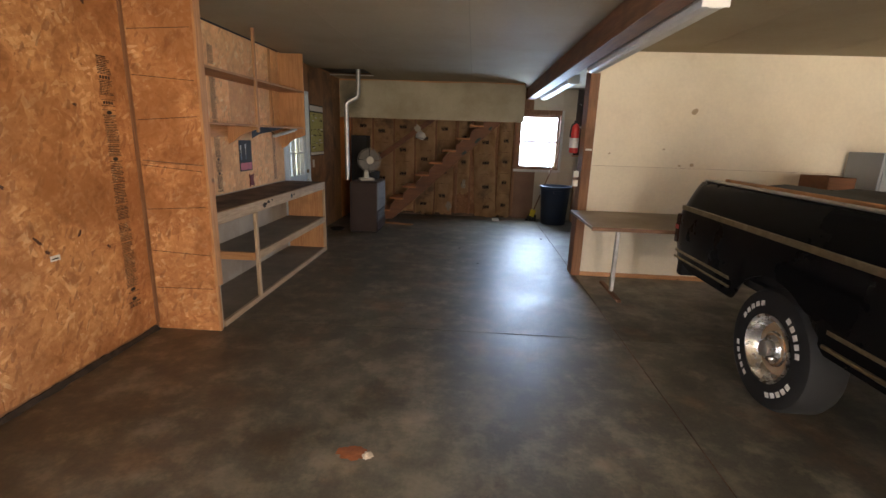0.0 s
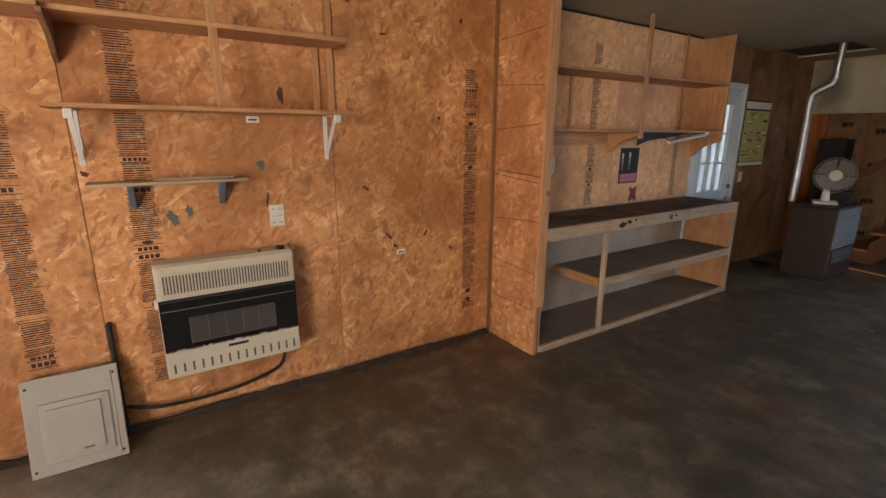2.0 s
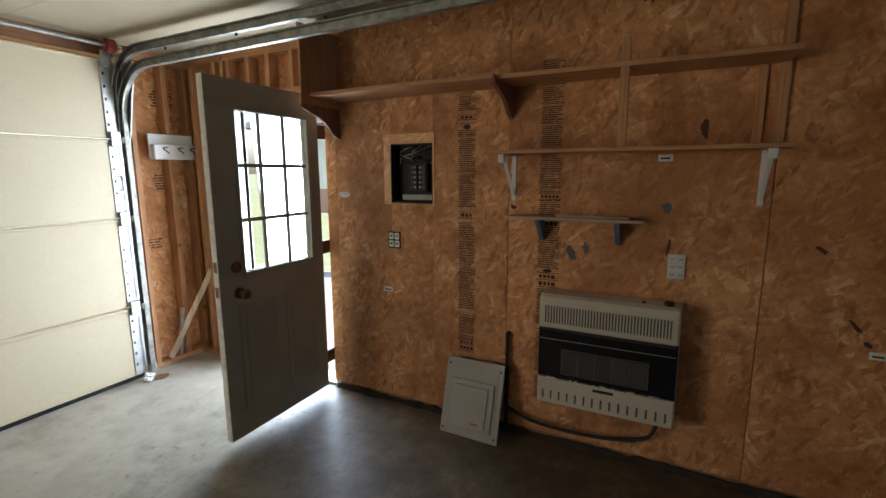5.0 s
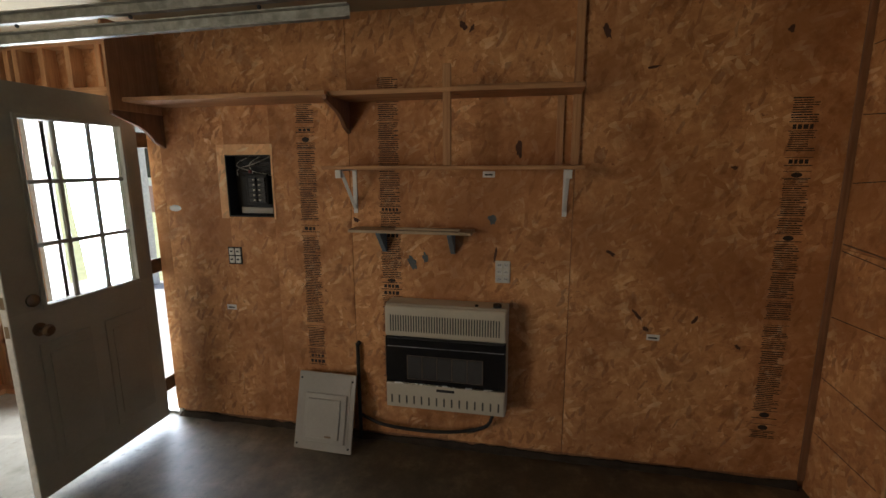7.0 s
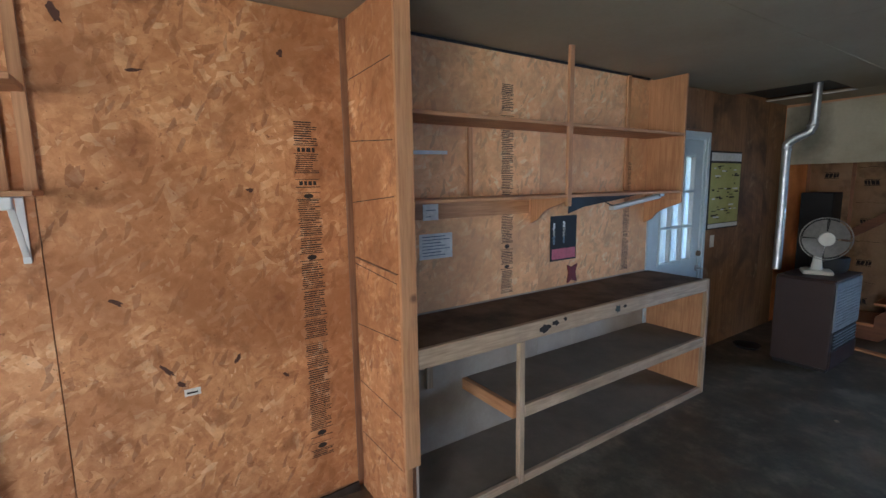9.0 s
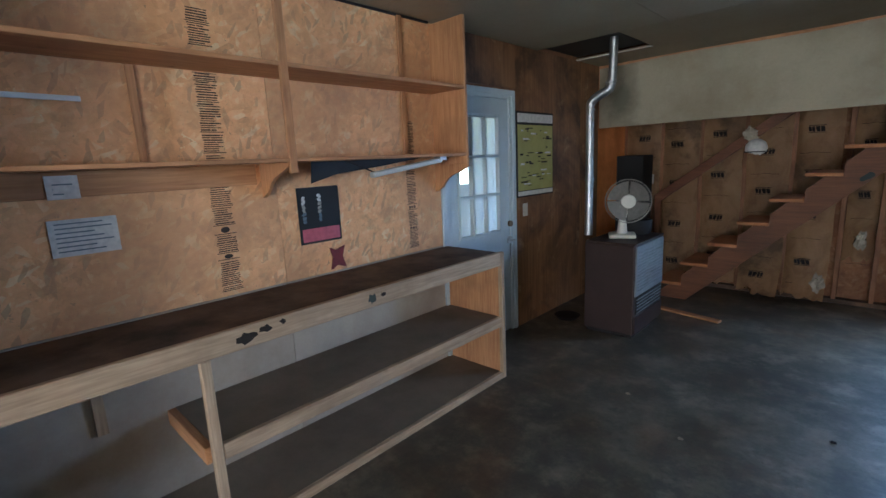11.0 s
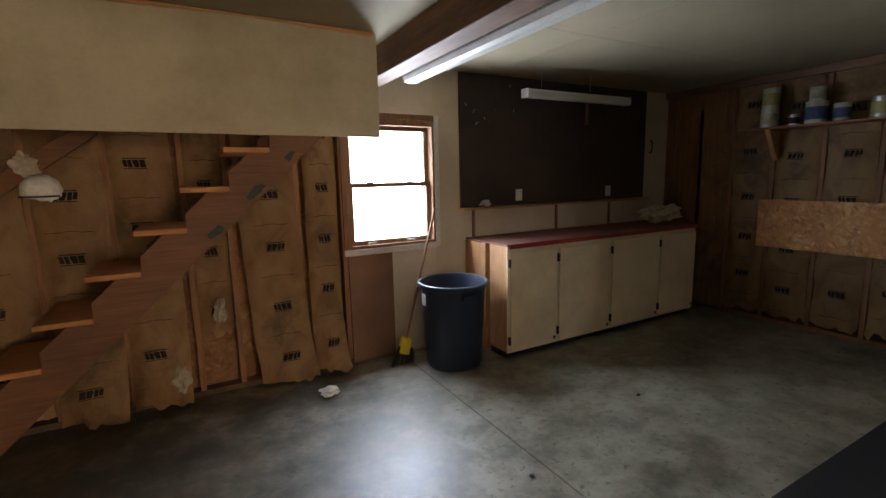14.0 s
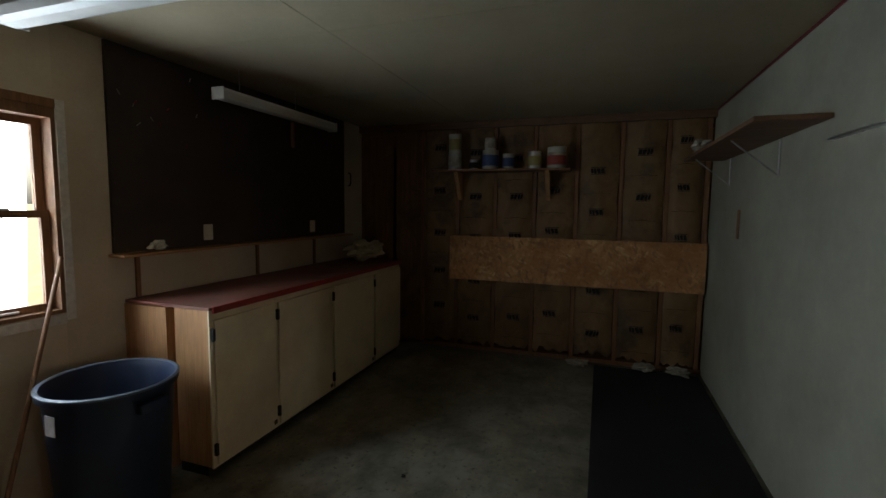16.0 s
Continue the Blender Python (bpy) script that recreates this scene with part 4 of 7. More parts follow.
# ---- beam and soffit ----
beam = structure("beam", "dark brown stained timber ceiling beam", "beam")
part("timber", slab(1.33, 1.48, SY + 0.02, FY - 0.002, 2.235, H - 0.002, 0.004), BROWN_Y, beam)
soffit = structure("soffit", "greyish wallboard soffit hung across the stair", "soffit")
part("wallboard", slab(WX, 1.225, 9.10, 9.113, 1.795, H - 0.012, 0.001), SOFFIT, soffit)
part("nailer", slab(WX, 1.22, 9.113, 9.15, H - 0.06, H - 0.004), STUD_Z, soffit)
part("nailer", slab(WX, 1.0, 9.113, 9.15, 1.80, 1.84), STUD_Z, soffit)
bm = bmesh.new()
x = WX
while x < 1.2:
    box(bm, x, min(x + 0.1, 1.22), 9.092, 9.10, H - 0.022 + 0.008 * math.sin(x * 4), H - 0.004)
    x += 0.1
part("raw_edge", bm, LUMBER_X, soffit, "orange raw edge at the ceiling")
# ---- side door, standing open at a right angle to its wall ----
door_1 = structure("door_1", "greige side door with nine panes standing open", "door")
DY0, DY1, DX0, DX1, DZ0, DZ1 = 0.260, 0.304, -1.895, -1.10, 0.06, 2.02
gx0, gx1, gz0, gz1 = -1.80, -1.255, 0.985, 1.875
for a in ((DX0, DX1, DZ0, gz0), (DX0, DX1, gz1, DZ1), (DX0, gx0, gz0, gz1), (gx1, DX1, gz0, gz1)):
    part("door_leaf", slab(a[0], a[1], DY0, DY1, a[2], a[3]), DOOR_GREY, door_1)
for x in (gx0, gx0 + (gx1 - gx0) / 3, gx0 + 2 * (gx1 - gx0) / 3, gx1):
    part("muntin", slab(x - 0.011, x + 0.011, DY0 - 0.006 if x in (gx0, gx1) else 0.274, DY1 + 0.008 if x in (gx0, gx1) else 0.291, gz0 - 0.011, gz1 + 0.011, 0.003), DOOR_GREY, door_1)
for k in range(4):
    z = gz0 + (gz1 - gz0) * k / 3
    part("muntin", slab(gx0, gx1, DY0 - 0.005 if k in (0, 3) else 0.275, DY1 + 0.007 if k in (0, 3) else 0.290, z - 0.011, z + 0.011, 0.003), DOOR_GREY, door_1)
for i in range(3):
    for k in range(3):
        w, h = (gx1 - gx0) / 3, (gz1 - gz0) / 3
        pane = part("pane", slab(gx0 + w * i + 0.011, gx0 + w * (i + 1) - 0.011, 0.280, 0.284, gz0 + h * k + 0.011, gz0 + h * (k + 1) - 0.011), GLASS, door_1)
        pane.visible_shadow = False
for x0, x1 in ((-1.80, -1.54), (-1.46, -1.20)):
    bm = slab(x0, x1, DY1 - 0.001, DY1 + 0.006, 0.20, 0.82, 0.004)
    box(bm, x0 + 0.04, x1 - 0.04, DY1 + 0.002, DY1 + 0.011, 0.26, 0.76)
    part("raised_panel", bm, DOOR_GREY, door_1)
knob = part("door_knob", lathe([(0.0, 0), (0.032, 0.0), (0.032, 0.006), (0.012, 0.01), (0.012, 0.035), (0.026, 0.042), (0.029, 0.058), (0.02, 0.07), (0.0, 0.072)], 20), BRASS, door_1, "dark bronze door knob", True, True)
knob.matrix_local = pose(-1.215, DY1, 0.89, -90)
bolt = part("deadbolt", lathe([(0.0, 0), (0.03, 0.0), (0.03, 0.01), (0.02, 0.016), (0.0, 0.018)], 20), BRASS, door_1, "", True, True)
bolt.matrix_local = pose(-1.205, DY1, 1.035, -90)
part("door_edge", slab(DX1, DX1 + 0.003, DY0 + 0.003, DY1 - 0.003, DZ0, DZ1), VINYL, door_1, "pale bare door edge")
for z in (0.915, 1.05):
    part("latch_plate", slab(DX1 + 0.003, DX1 + 0.0045, DY0 + 0.010, DY1 - 0.010, z - 0.028, z + 0.028), BRASS, door_1)
for z in (0.252, 1.036, 1.80):
    part("hinge", slab(DX0 - 0.1, DX0 + 0.0, DY0 + 0.012, DY0 + 0.022, z - 0.045, z + 0.045, 0.003), BRASS, door_1, "dark hinge")
for y0, y1 in ((DOOR_S - 0.04, DOOR_S), (DOOR_N - 0.032, DOOR_N - 0.002)):
    part("jamb", slab(WEST_OUT - 0.01, WX - 0.001, y0, y1, 0, 2.06), VINYL, door_1, "pale door jamb")
part("threshold", slab(WEST_OUT - 0.02, WX - 0.002, DOOR_S, DOOR_N - 0.034, 0.001, 0.02, 0.003), ALU, door_1)

# ---- closed sectional garage door with its track ----
garage_door = structure("garage_door", "closed cream sectional garage door with steel hardware", "garage door")
zs = [0.03, 0.564, 1.224, 1.781, 2.315]
for a, b in zip(zs, zs[1:]):
    sec = part("door_section", slab(GX0, GX1, SY + 0.015, SY + 0.06, a, b - 0.008, 0.006), GDOOR, garage_door)
    for x in (GX0 + 0.85, GX0 + 1.7):
        part("stile", slab(x - 0.04, x + 0.04, SY + 0.06, SY + 0.066, a + 0.01, b - 0.02), GDOOR, sec)
    part("end_stile", slab(GX0, GX0 + 0.07, SY + 0.06, SY + 0.068, a + 0.006, b - 0.014, 0.002), GALV, sec, "galvanised end stile")
    for q in range(5):
        part("stile_hole", slab(GX0 + 0.046, GX0 + 0.060, SY + 0.068, SY + 0.0687, a + 0.08 + q * 0.085, a + 0.10 + q * 0.085), BLACK, sec)
    part("edge_rib", slab(GX0 + 0.07, GX1, SY + 0.06, SY + 0.072, b - 0.03, b - 0.012, 0.003), GDOOR, sec)
    part("hinge", slab(GX0 - 0.005, GX0 + 0.06, SY + 0.068, SY + 0.092, b - 0.06, b + 0.045, 0.004), GALV, garage_door)
    roller = part("roller", lathe([(0, -0.008), (0.022, -0.008), (0.022, 0.008), (0, 0.008)], 14), WHITE_METAL, garage_door, "", True, True)
    roller.matrix_local = pose(GX0 - 0.03, SY + 0.085, b - 0.01, 0, 90)
part("bottom_seal", slab(GX0, GX1, SY + 0.02, SY + 0.055, 0.0, 0.03, 0.004), RUBBER, garage_door, "black bottom seal")
part("lift_handle", tube_along([(GX0 + 0.03, SY + 0.07, 1.42), (GX0 + 0.03, SY + 0.10, 1.43), (GX0 + 0.03, SY + 0.10, 1.51), (GX0 + 0.03, SY + 0.07, 1.52)], 0.006, 8), GALV, garage_door)


def track_profile(path, name):
    """A C-shaped steel track bent along the path (points in y, z)."""
    bm = bmesh.new()
    prof = ((0.0, -0.028), (0.034, -0.028), (0.034, 0.028), (0.0, 0.028), (0.0, 0.022), (0.030, 0.022), (0.030, -0.022), (0.0, -0.022))
    rings = []
    for i, (y, z) in enumerate(path):
        a, b = path[max(i - 1, 0)], path[min(i + 1, len(path) - 1)]
        dy, dz = b[0] - a[0], b[1] - a[1]
        n = math.hypot(dy, dz)
        rings.append([bm.verts.new((GX0 - 0.02 - p[0], y - dz / n * p[1], z + dy / n * p[1])) for p in prof])
    for p, q in zip(rings, rings[1:]):
        for k in range(8):
            bm.faces.new((p[k], p[(k + 1) % 8], q[(k + 1) % 8], q[k]))
    part(name, bm, TRACK, garage_door, "dull galvanised steel track", True)


curve = [(SY + 0.085, 0.02), (SY + 0.085, 1.0), (SY + 0.085, 1.92)]
curve += [(SY + 0.085 + 0.34 * (1 - math.cos(a)), 1.92 + 0.34 * math.sin(a)) for a in [math.pi / 2 * k / 8 for k in range(1, 9)]]
curve += [(0.5, 2.272), (1.80, 2.285)]
track_profile(curve, "track")
upper_curve = [(SY + 0.04, 1.86), (SY + 0.04, 2.06)] + [(SY + 0.04 + 0.30 * (1 - math.cos(a)), 2.06 + 0.30 * math.sin(a)) for a in [math.pi / 2 * k / 8 for k in range(1, 9)]]
track_profile(upper_curve + [(0.5, 2.362), (1.80, 2.370)], "track")
for y in (-0.55, 0.1, 0.75, 1.4):
    part("track_bolt", rod((GX0 - 0.018, y, 2.318), (GX0 - 0.026, y, 2.318), 0.009, 8), BLACK, garage_door)
part("track_hanger", slab(GX0 - 0.07, GX0 - 0.065, 1.72, 1.76, 2.374, H), GALV, garage_door)
part("flag_bracket", extrude_outline([(SY + 0.005, 1.75), (SY + 0.1, 1.75), (SY + 0.22, 2.2), (SY + 0.22, 2.36), (SY + 0.005, 2.36)], 0, GX0 - 0.062, GX0 - 0.058), GALV, garage_door)
part("jamb_bracket", slab(GX0 - 0.08, GX0 - 0.02, SY + 0.002, SY + 0.008, 0.0, 2.3), GALV, garage_door)
part("spring_bar", rod((GX0 - 0.05, SY + 0.13, 2.385), (GX1 + 0.05, SY + 0.13, 2.385), 0.013), TRACK, garage_door)
part("cable_drum", rod((GX0 - 0.0, SY + 0.13, 2.385), (GX0 + 0.05, SY + 0.13, 2.385), 0.045, 20), plain("red_oxide_drum", (0.35, 0.05, 0.04), 0.5), garage_door, "red cable drum")

# ---- heater wall: shelves ----
shelf_unit = thing("wall_shelf", (-1.85, 1.6, 1.63), "long unpainted pine wall shelf with scrolled brackets", "shelf")
part("upper_plank", slab(WX, -1.715, 0.42, 1.575, 1.985, 2.007, 0.002), LUMBER_Y, shelf_unit)
part("upper_plank", slab(WX, -1.755, 1.577, 2.79, 1.985, 2.007, 0.002), LUMBER_Y, shelf_unit)


def scroll(y, x_front, z_top, drop, th=0.02):
    d = x_front - WX
    pts = [(WX, z_top), (x_front, z_top)]
    for k in range(9):
        a = k / 8
        pts.append((x_front - d * 0.78 * a ** 0.9 - 0.0, z_top - 0.02 - (drop - 0.03) * (a ** 2.2 * 0.75 + 0.18 * math.sin(a * math.pi * 1.2) * (1 - a) + 0.1 * a)))
    pts.append((WX, z_top - drop))
    return extrude_outline(pts, 1, y - th / 2, y + th / 2)


part("end_board", slab(WX, -1.665, 0.386, 0.406, 1.94, 2.39, 0.002), LUMBER_Z, shelf_unit)
part("scroll_bracket", scroll(0.396, -1.665, 1.94, 0.19), BROWN_Z, shelf_unit)
part("scroll_bracket", scroll(1.575, -1.715, 1.984, 0.165), BROWN_Z, shelf_unit)
part("lower_plank", slab(WX, -1.765, 1.515, 2.805, 1.628, 1.646, 0.002), LUMBER_Y, shelf_unit)
part("upright", slab(-1.775, -1.757, 2.148, 2.186, 1.646, 2.11, 0.002), LUMBER_Z, shelf_unit)
part("wall_strip", slab(WX + 0.001, WX + 0.02, 2.755, 2.795, 1.646, H, 0.002), LUMBER_Z, shelf_unit)
part("wall_strip", slab(WX + 0.001, WX + 0.014, 2.68, 2.715, 1.646, 1.985, 0.002), LUMBER_Z, shelf_unit)
part("cross_strip", slab(WX + 0.001, WX + 0.02, 2.18, 2.70, 2.01, 2.05, 0.002), LUMBER_Y, shelf_unit)


def bracket(y, lean):
    b = part("steel_bracket", slab(WX + 0.001, WX + 0.006, y - 0.012, y + 0.012, 1.385, 1.627, 0.001), WHITE_METAL, shelf_unit, "white pressed-steel bracket")
    part("arm", slab(WX + 0.006, -1.80, y - 0.012, y + 0.012, 1.621, 1.627, 0.001), WHITE_METAL, b)
    part("strut", plank((WX + 0.008, y, 1.41), (-1.82, y + lean, 1.615), 0.02, 0.005, (0, 1, 0)), WHITE_METAL, b)
    part("tip", slab(-1.80, -1.775, y - 0.016, y + 0.016, 1.585, 1.627, 0.003), WHITE_METAL, b)


bracket(1.60, 0.0)
bracket(2.735, 0.0)
small_shelf = thing("narrow_shelf", (-1.93, 1.94, 1.29), "narrow bare board on two blue-grey brackets", "shelf")
part("board", slab(WX, -1.865, 1.602, 2.274, 1.293, 1.309, 0.002), PALE_Y, small_shelf)
part("stick", slab(-1.91, -1.885, 1.86, 2.21, 1.31, 1.322, 0.002), PALE_Y, small_shelf, "loose pale stick")
for y in (1.765, 2.155):
    part("bracket", extrude_outline([(WX + 0.001, 1.292), (-1.88, 1.292), (-1.88, 1.284), (-1.99, 1.17), (WX + 0.001, 1.17)], 1, y - 0.012, y + 0.012), BLUE_GREY, small_shelf)

# fuse panel recess
fuse_box = thing("fuse_panel", (-2.04, 0.94, 1.349), "open grey-black fuse box with wires and breakers", "fuse box")
y0, y1, z0, z1 = PB
part("back", slab(-2.085, -2.08, y0, y1, z0, z1), BLACK, fuse_box)
for a in ((y0, y0 + 0.006, z0, z1), (y1 - 0.006, y1, z0, z1), (y0, y1, z0, z0 + 0.006), (y0, y1, z1 - 0.006, z1)):
    part("side", slab(-2.08, WX + 0.002, *a), BLACK, fuse_box)
BREAKER = plain("breaker_black", (0.014, 0.013, 0.012), 0.5)
part("bus_plate", slab(-2.08, -2.055, 0.84, 1.075, 1.365, 1.40, 0.003), GREY_PANEL, fuse_box)
part("red_tab", slab(-2.03, -2.015, 0.93, 0.945, 1.605, 1.625, 0.002), MAROON, fuse_box)
blk = part("breaker_block", slab(-2.08, -2.03, 0.90, 1.04, 1.42, 1.60, 0.004), BLACK, fuse_box)
for k in range(5):
    for y in (0.925, 0.985):
        brk = part("breaker", slab(-2.03, -2.018, y, y + 0.045, 1.435 + k * 0.03, 1.46 + k * 0.03, 0.002), BREAKER, blk)
        part("toggle", slab(-2.018, -2.011, y + (0.03 if y < 0.95 else 0.004), y + (0.041 if y < 0.95 else 0.015), 1.443 + k * 0.03, 1.452 + k * 0.03), GREY_PANEL, brk)
rw = random.Random(8)
for k in range(9):
    ys = [rw.uniform(0.82, 1.07) for _ in range(4)]
    part("wire", tube_along([(-2.06, ys[0], 1.70), (-2.03, ys[1], 1.66), (-2.035, ys[2], 1.63), (-2.05, ys[3], 1.59)], 0.003, 6), (INK_SOFT, BLACK, GREY_PANEL)[k % 3], fuse_box)
for a in ((y0 - 0.05, y0, z0 - 0.01, z1 + 0.06), (y1, y1 + 0.012, z0 - 0.01, z1 + 0.06), (y0, y1, z1, z1 + 0.06)):
    part("surround", slab(WX + 0.001, WX + 0.005, *a), OSB_PALE, fuse_box, "pale strand board patch")

# receptacles and plates
quad = thing("quad_outlet", (WX, 0.81, 1.058), "dark open four-gang outlet in a cutout", "outlet")
part("box", slab(WX + 0.001, WX + 0.005, 0.766, 0.857, 1.058, 1.165), BLACK, quad)
for y in (0.775, 0.817):
    for z in (1.067, 1.116):
        rc_ = part("receptacle", slab(WX + 0.005, WX + 0.013, y, y + 0.034, z, z + 0.042, 0.0038, 2), IVORY, quad)
        part("slot", slab(WX + 0.013, WX + 0.0136, y + 0.009, y + 0.025, z + 0.018, z + 0.028), BLACK, rc_)
plate = thing("outlet_plate", (WX, 2.427, 1.019), "white six-socket outlet plate", "outlet")
part("cover", slab(WX + 0.001, WX + 0.008, 2.387, 2.467, 1.019, 1.141, 0.002), IVORY, plate)
for i in range(2):
    for k in range(3):
        sk = part("socket", slab(WX + 0.008, WX + 0.011, 2.395 + i * 0.036, 2.425 + i * 0.036, 1.026 + k * 0.038, 1.055 + k * 0.038, 0.004, 2), WHITE_METAL, plate)
        for q in (0.008, 0.018):
            part("slot", slab(WX + 0.0112, WX + 0.0116, 2.395 + i * 0.036 + q, 2.398 + i * 0.036 + q, 1.037 + k * 0.038, 1.047 + k * 0.038), BLACK, sk)
rp = lathe([(0, 0), (0.03, 0), (0.032, 0.004), (0.02, 0.008), (0, 0.009)], 20)
rp.transform(pose(WX + 0.001, 0.427, 1.394, 0, 90) @ Matrix.Diagonal((0.62, 1.3, 1, 1)))
solo("round_plate", rp, ALU, "small oval metal wall plate", "wall plate", smooth=True)
for y, z in ((0.755, 0.783), (3.21, 0.764), (2.345, 1.60)):
    tag = thing("paper_tag", (WX, y, z), "small white stapled price tag", "tag", "stapled tags")
    part("paper", slab(WX + 0.001, WX + 0.003, y - 0.032, y + 0.032, z - 0.016, z + 0.016), PAPER, tag)
    part("print", slab(WX + 0.0035, WX + 0.004, y - 0.022, y + 0.02, z - 0.006, z + 0.002), INK, tag)
# dark flakes and smudges showing in the strand board
BARKY = plain("dark_bark", (0.09, 0.035, 0.018), 0.8)
SMUDGE = plain("blue_grey_smudge", (0.11, 0.12, 0.12), 0.8)
FLAKES = ((2.498, 1.727, 0.022, 0.05, 0, 0), (2.897, 2.269, 0.022, 0.04, 25, 0), (2.206, 2.335, 0.02, 0.03, 30, 0), (2.25, 2.32, 0.012, 0.025, -20, 0),
          (2.365, 1.362, 0.025, 0.035, 20, 1), (1.924, 1.107, 0.028, 0.05, 30, 1), (1.998, 1.142, 0.018, 0.035, 10, 1), (3.674, 2.238, 0.016, 0.02, 0, 0),
          (2.972, 1.204, 0.035, 0.012, -35, 0), (3.611, 0.741, 0.022, 0.010, -40, 0), (3.12, 0.885, 0.050, 0.011, -48, 0), (3.17, 0.808, 0.026, 0.013, -40, 0),
          (2.386, 1.173, 0.010, 0.045, -8, 0), (1.60, 1.345, 0.022, 0.016, -30, 0), (3.508, 1.633, 0.02, 0.011, 0, 0), (3.12, 2.101, 0.035, 0.008, 10, 0), (3.40, 0.87, 0.03, 0.011, 60, 0))
for k, (y, z, w, h, tilt, mt) in enumerate(FLAKES):
    part("dark_flake" if mt == 0 else "smudge", blot(0, (WX + 0.0002, y, z), w, h, 100 + k, tilt), (BARKY, SMUDGE, LUMBER_Z)[mt], wall_west)

# ---- gas wall heater ----
heater = thing("gas_heater", (-1.92, 2.13, 0.31), "cream vent-free gas wall heater with dark glass front", "heater")
hy0, hy1, hz0, hz1, hx = 1.80, 2.467, 0.31, 0.908, -1.845
part("cabinet", slab(WX + 0.002, hx - 0.03, hy0, hy1, hz0, hz1, 0.008, 2), HEATER_CREAM, heater)
top = part("upper_grille", slab(hx - 0.032, hx, hy0 + 0.002, hy1 - 0.002, 0.728, hz1 - 0.004, 0.014, 3), HEATER_CREAM, heater)
SLOT_GREY = plain("shadowed_slot", (0.085, 0.075, 0.062), 0.7)
for k in range(42):
    y = hy0 + 0.034 + k * 0.01435
    part("slot", slab(hx - 0.006, hx + 0.0012, y, y + 0.0068, 0.762, 0.853), SLOT_GREY, top)
low = part("lower_grille", slab(hx - 0.032, hx, hy0 + 0.002, hy1 - 0.002, hz0 + 0.002, 0.455, 0.008, 2), HEATER_CREAM, heater)
for k in range(15):
    y = hy0 + 0.03 + k * 0.0425
    part("slot", slab(hx - 0.006, hx + 0.0012, y, y + 0.010, 0.338, 0.388, 0.0015), SLOT_GREY, low)
part("badge", slab(hx, hx + 0.002, 2.09, 2.19, 0.425, 0.44), BLACK, low, "dark name badge")
PLAQUE_EDGE = plain("tan_plaque_edge", (0.11, 0.08, 0.055), 0.6)
front = part("front_frame", slab(hx - 0.03, hx - 0.006, hy0 + 0.004, hy1 - 0.004, 0.457, 0.726), DARK_GLASS, heater, "smoked dark front")
for k in range(5):
    y = 1.93 + k * 0.083
    part("ceramic_plaque", slab(hx - 0.006, hx - 0.002, y, y + 0.076, 0.492, 0.618, 0.004), CERAMIC, front)
    part("plaque_edge", slab(hx - 0.006, hx - 0.0025, y + 0.0762, y + 0.0822, 0.490, 0.620), PLAQUE_EDGE, front)
part("plaque_edge", slab(hx - 0.006, hx - 0.0025, 1.924, 1.9295, 0.490, 0.620), PLAQUE_EDGE, front)
for z in (0.486, 0.6205):
    part("plaque_edge", slab(hx - 0.006, hx - 0.0027, 1.924, 2.344, z, z + 0.0035), PLAQUE_EDGE, front)
part("trim_bar", rod((hx, hy0 + 0.01, 0.46), (hx, hy1 - 0.01, 0.46), 0.004, 8), CHROME, front)
part("trim_bar", rod((hx - 0.004, hy0 + 0.012, 0.672), (hx - 0.004, hy1 - 0.012, 0.672), 0.0018, 8), ALU, front)
part("hood_lip", slab(hx - 0.02, hx - 0.001, hy0 + 0.012, hy1 - 0.012, 0.716, 0.727, 0.002), BLACK, front)
part("control_knob", rod((hx - 0.06, 2.41, 0.905), (hx - 0.06, 2.41, 0.925), 0.022, 16), BLACK, heater, "black control knob")
part("control_knob", rod((hx - 0.06, 2.30, 0.905), (hx - 0.06, 2.30, 0.915), 0.01, 12), BLACK, heater)
part("inlet", slab(-1.99, -1.96, 1.785, 1.80, 0.66, 0.70), WHITE_METAL, heater)
gas = thing("gas_line", (-1.97, 1.6, 0), "black iron gas pipe with rubber hose", "pipe")
part("riser", rod((-1.975, 1.587, 0.0), (-1.975, 1.587, 0.615), 0.011), BLACK, gas)
part("elbow", rod((-1.975, 1.587, 0.61), (-2.0, 1.587, 0.61), 0.014), BLACK, gas)
part("hose", tube_along([(-1.975, 1.60, 0.16), (-1.95, 1.75, 0.125), (-1.94, 2.0, 0.12), (-1.94, 2.2, 0.14), (-1.93, 2.36, 0.20), (-1.93, 2.40, 0.315)], 0.010, 8), BLACK, gas, "", True)
part("fitting", rod((-1.942, 2.245, 0.146), (-1.941, 2.29, 0.16), 0.014, 10), BRASS, gas)

# grey panel cover leaning on the wall
cover = thing("panel_cover", (-1.80, 1.41, 0), "grey breaker-panel cover leaning against the wall", "panel cover")
cm = Matrix.Translation((-1.80, 1.41, 0.004)) @ Matrix.Rotation(radians(-17), 4, "Y") @ Matrix.Rotation(radians(-3), 4, "Z")


def cover_piece(name, bm, material, parent, label=""):
    bm.transform(cm)
    return part(name, bm, material, parent, label)


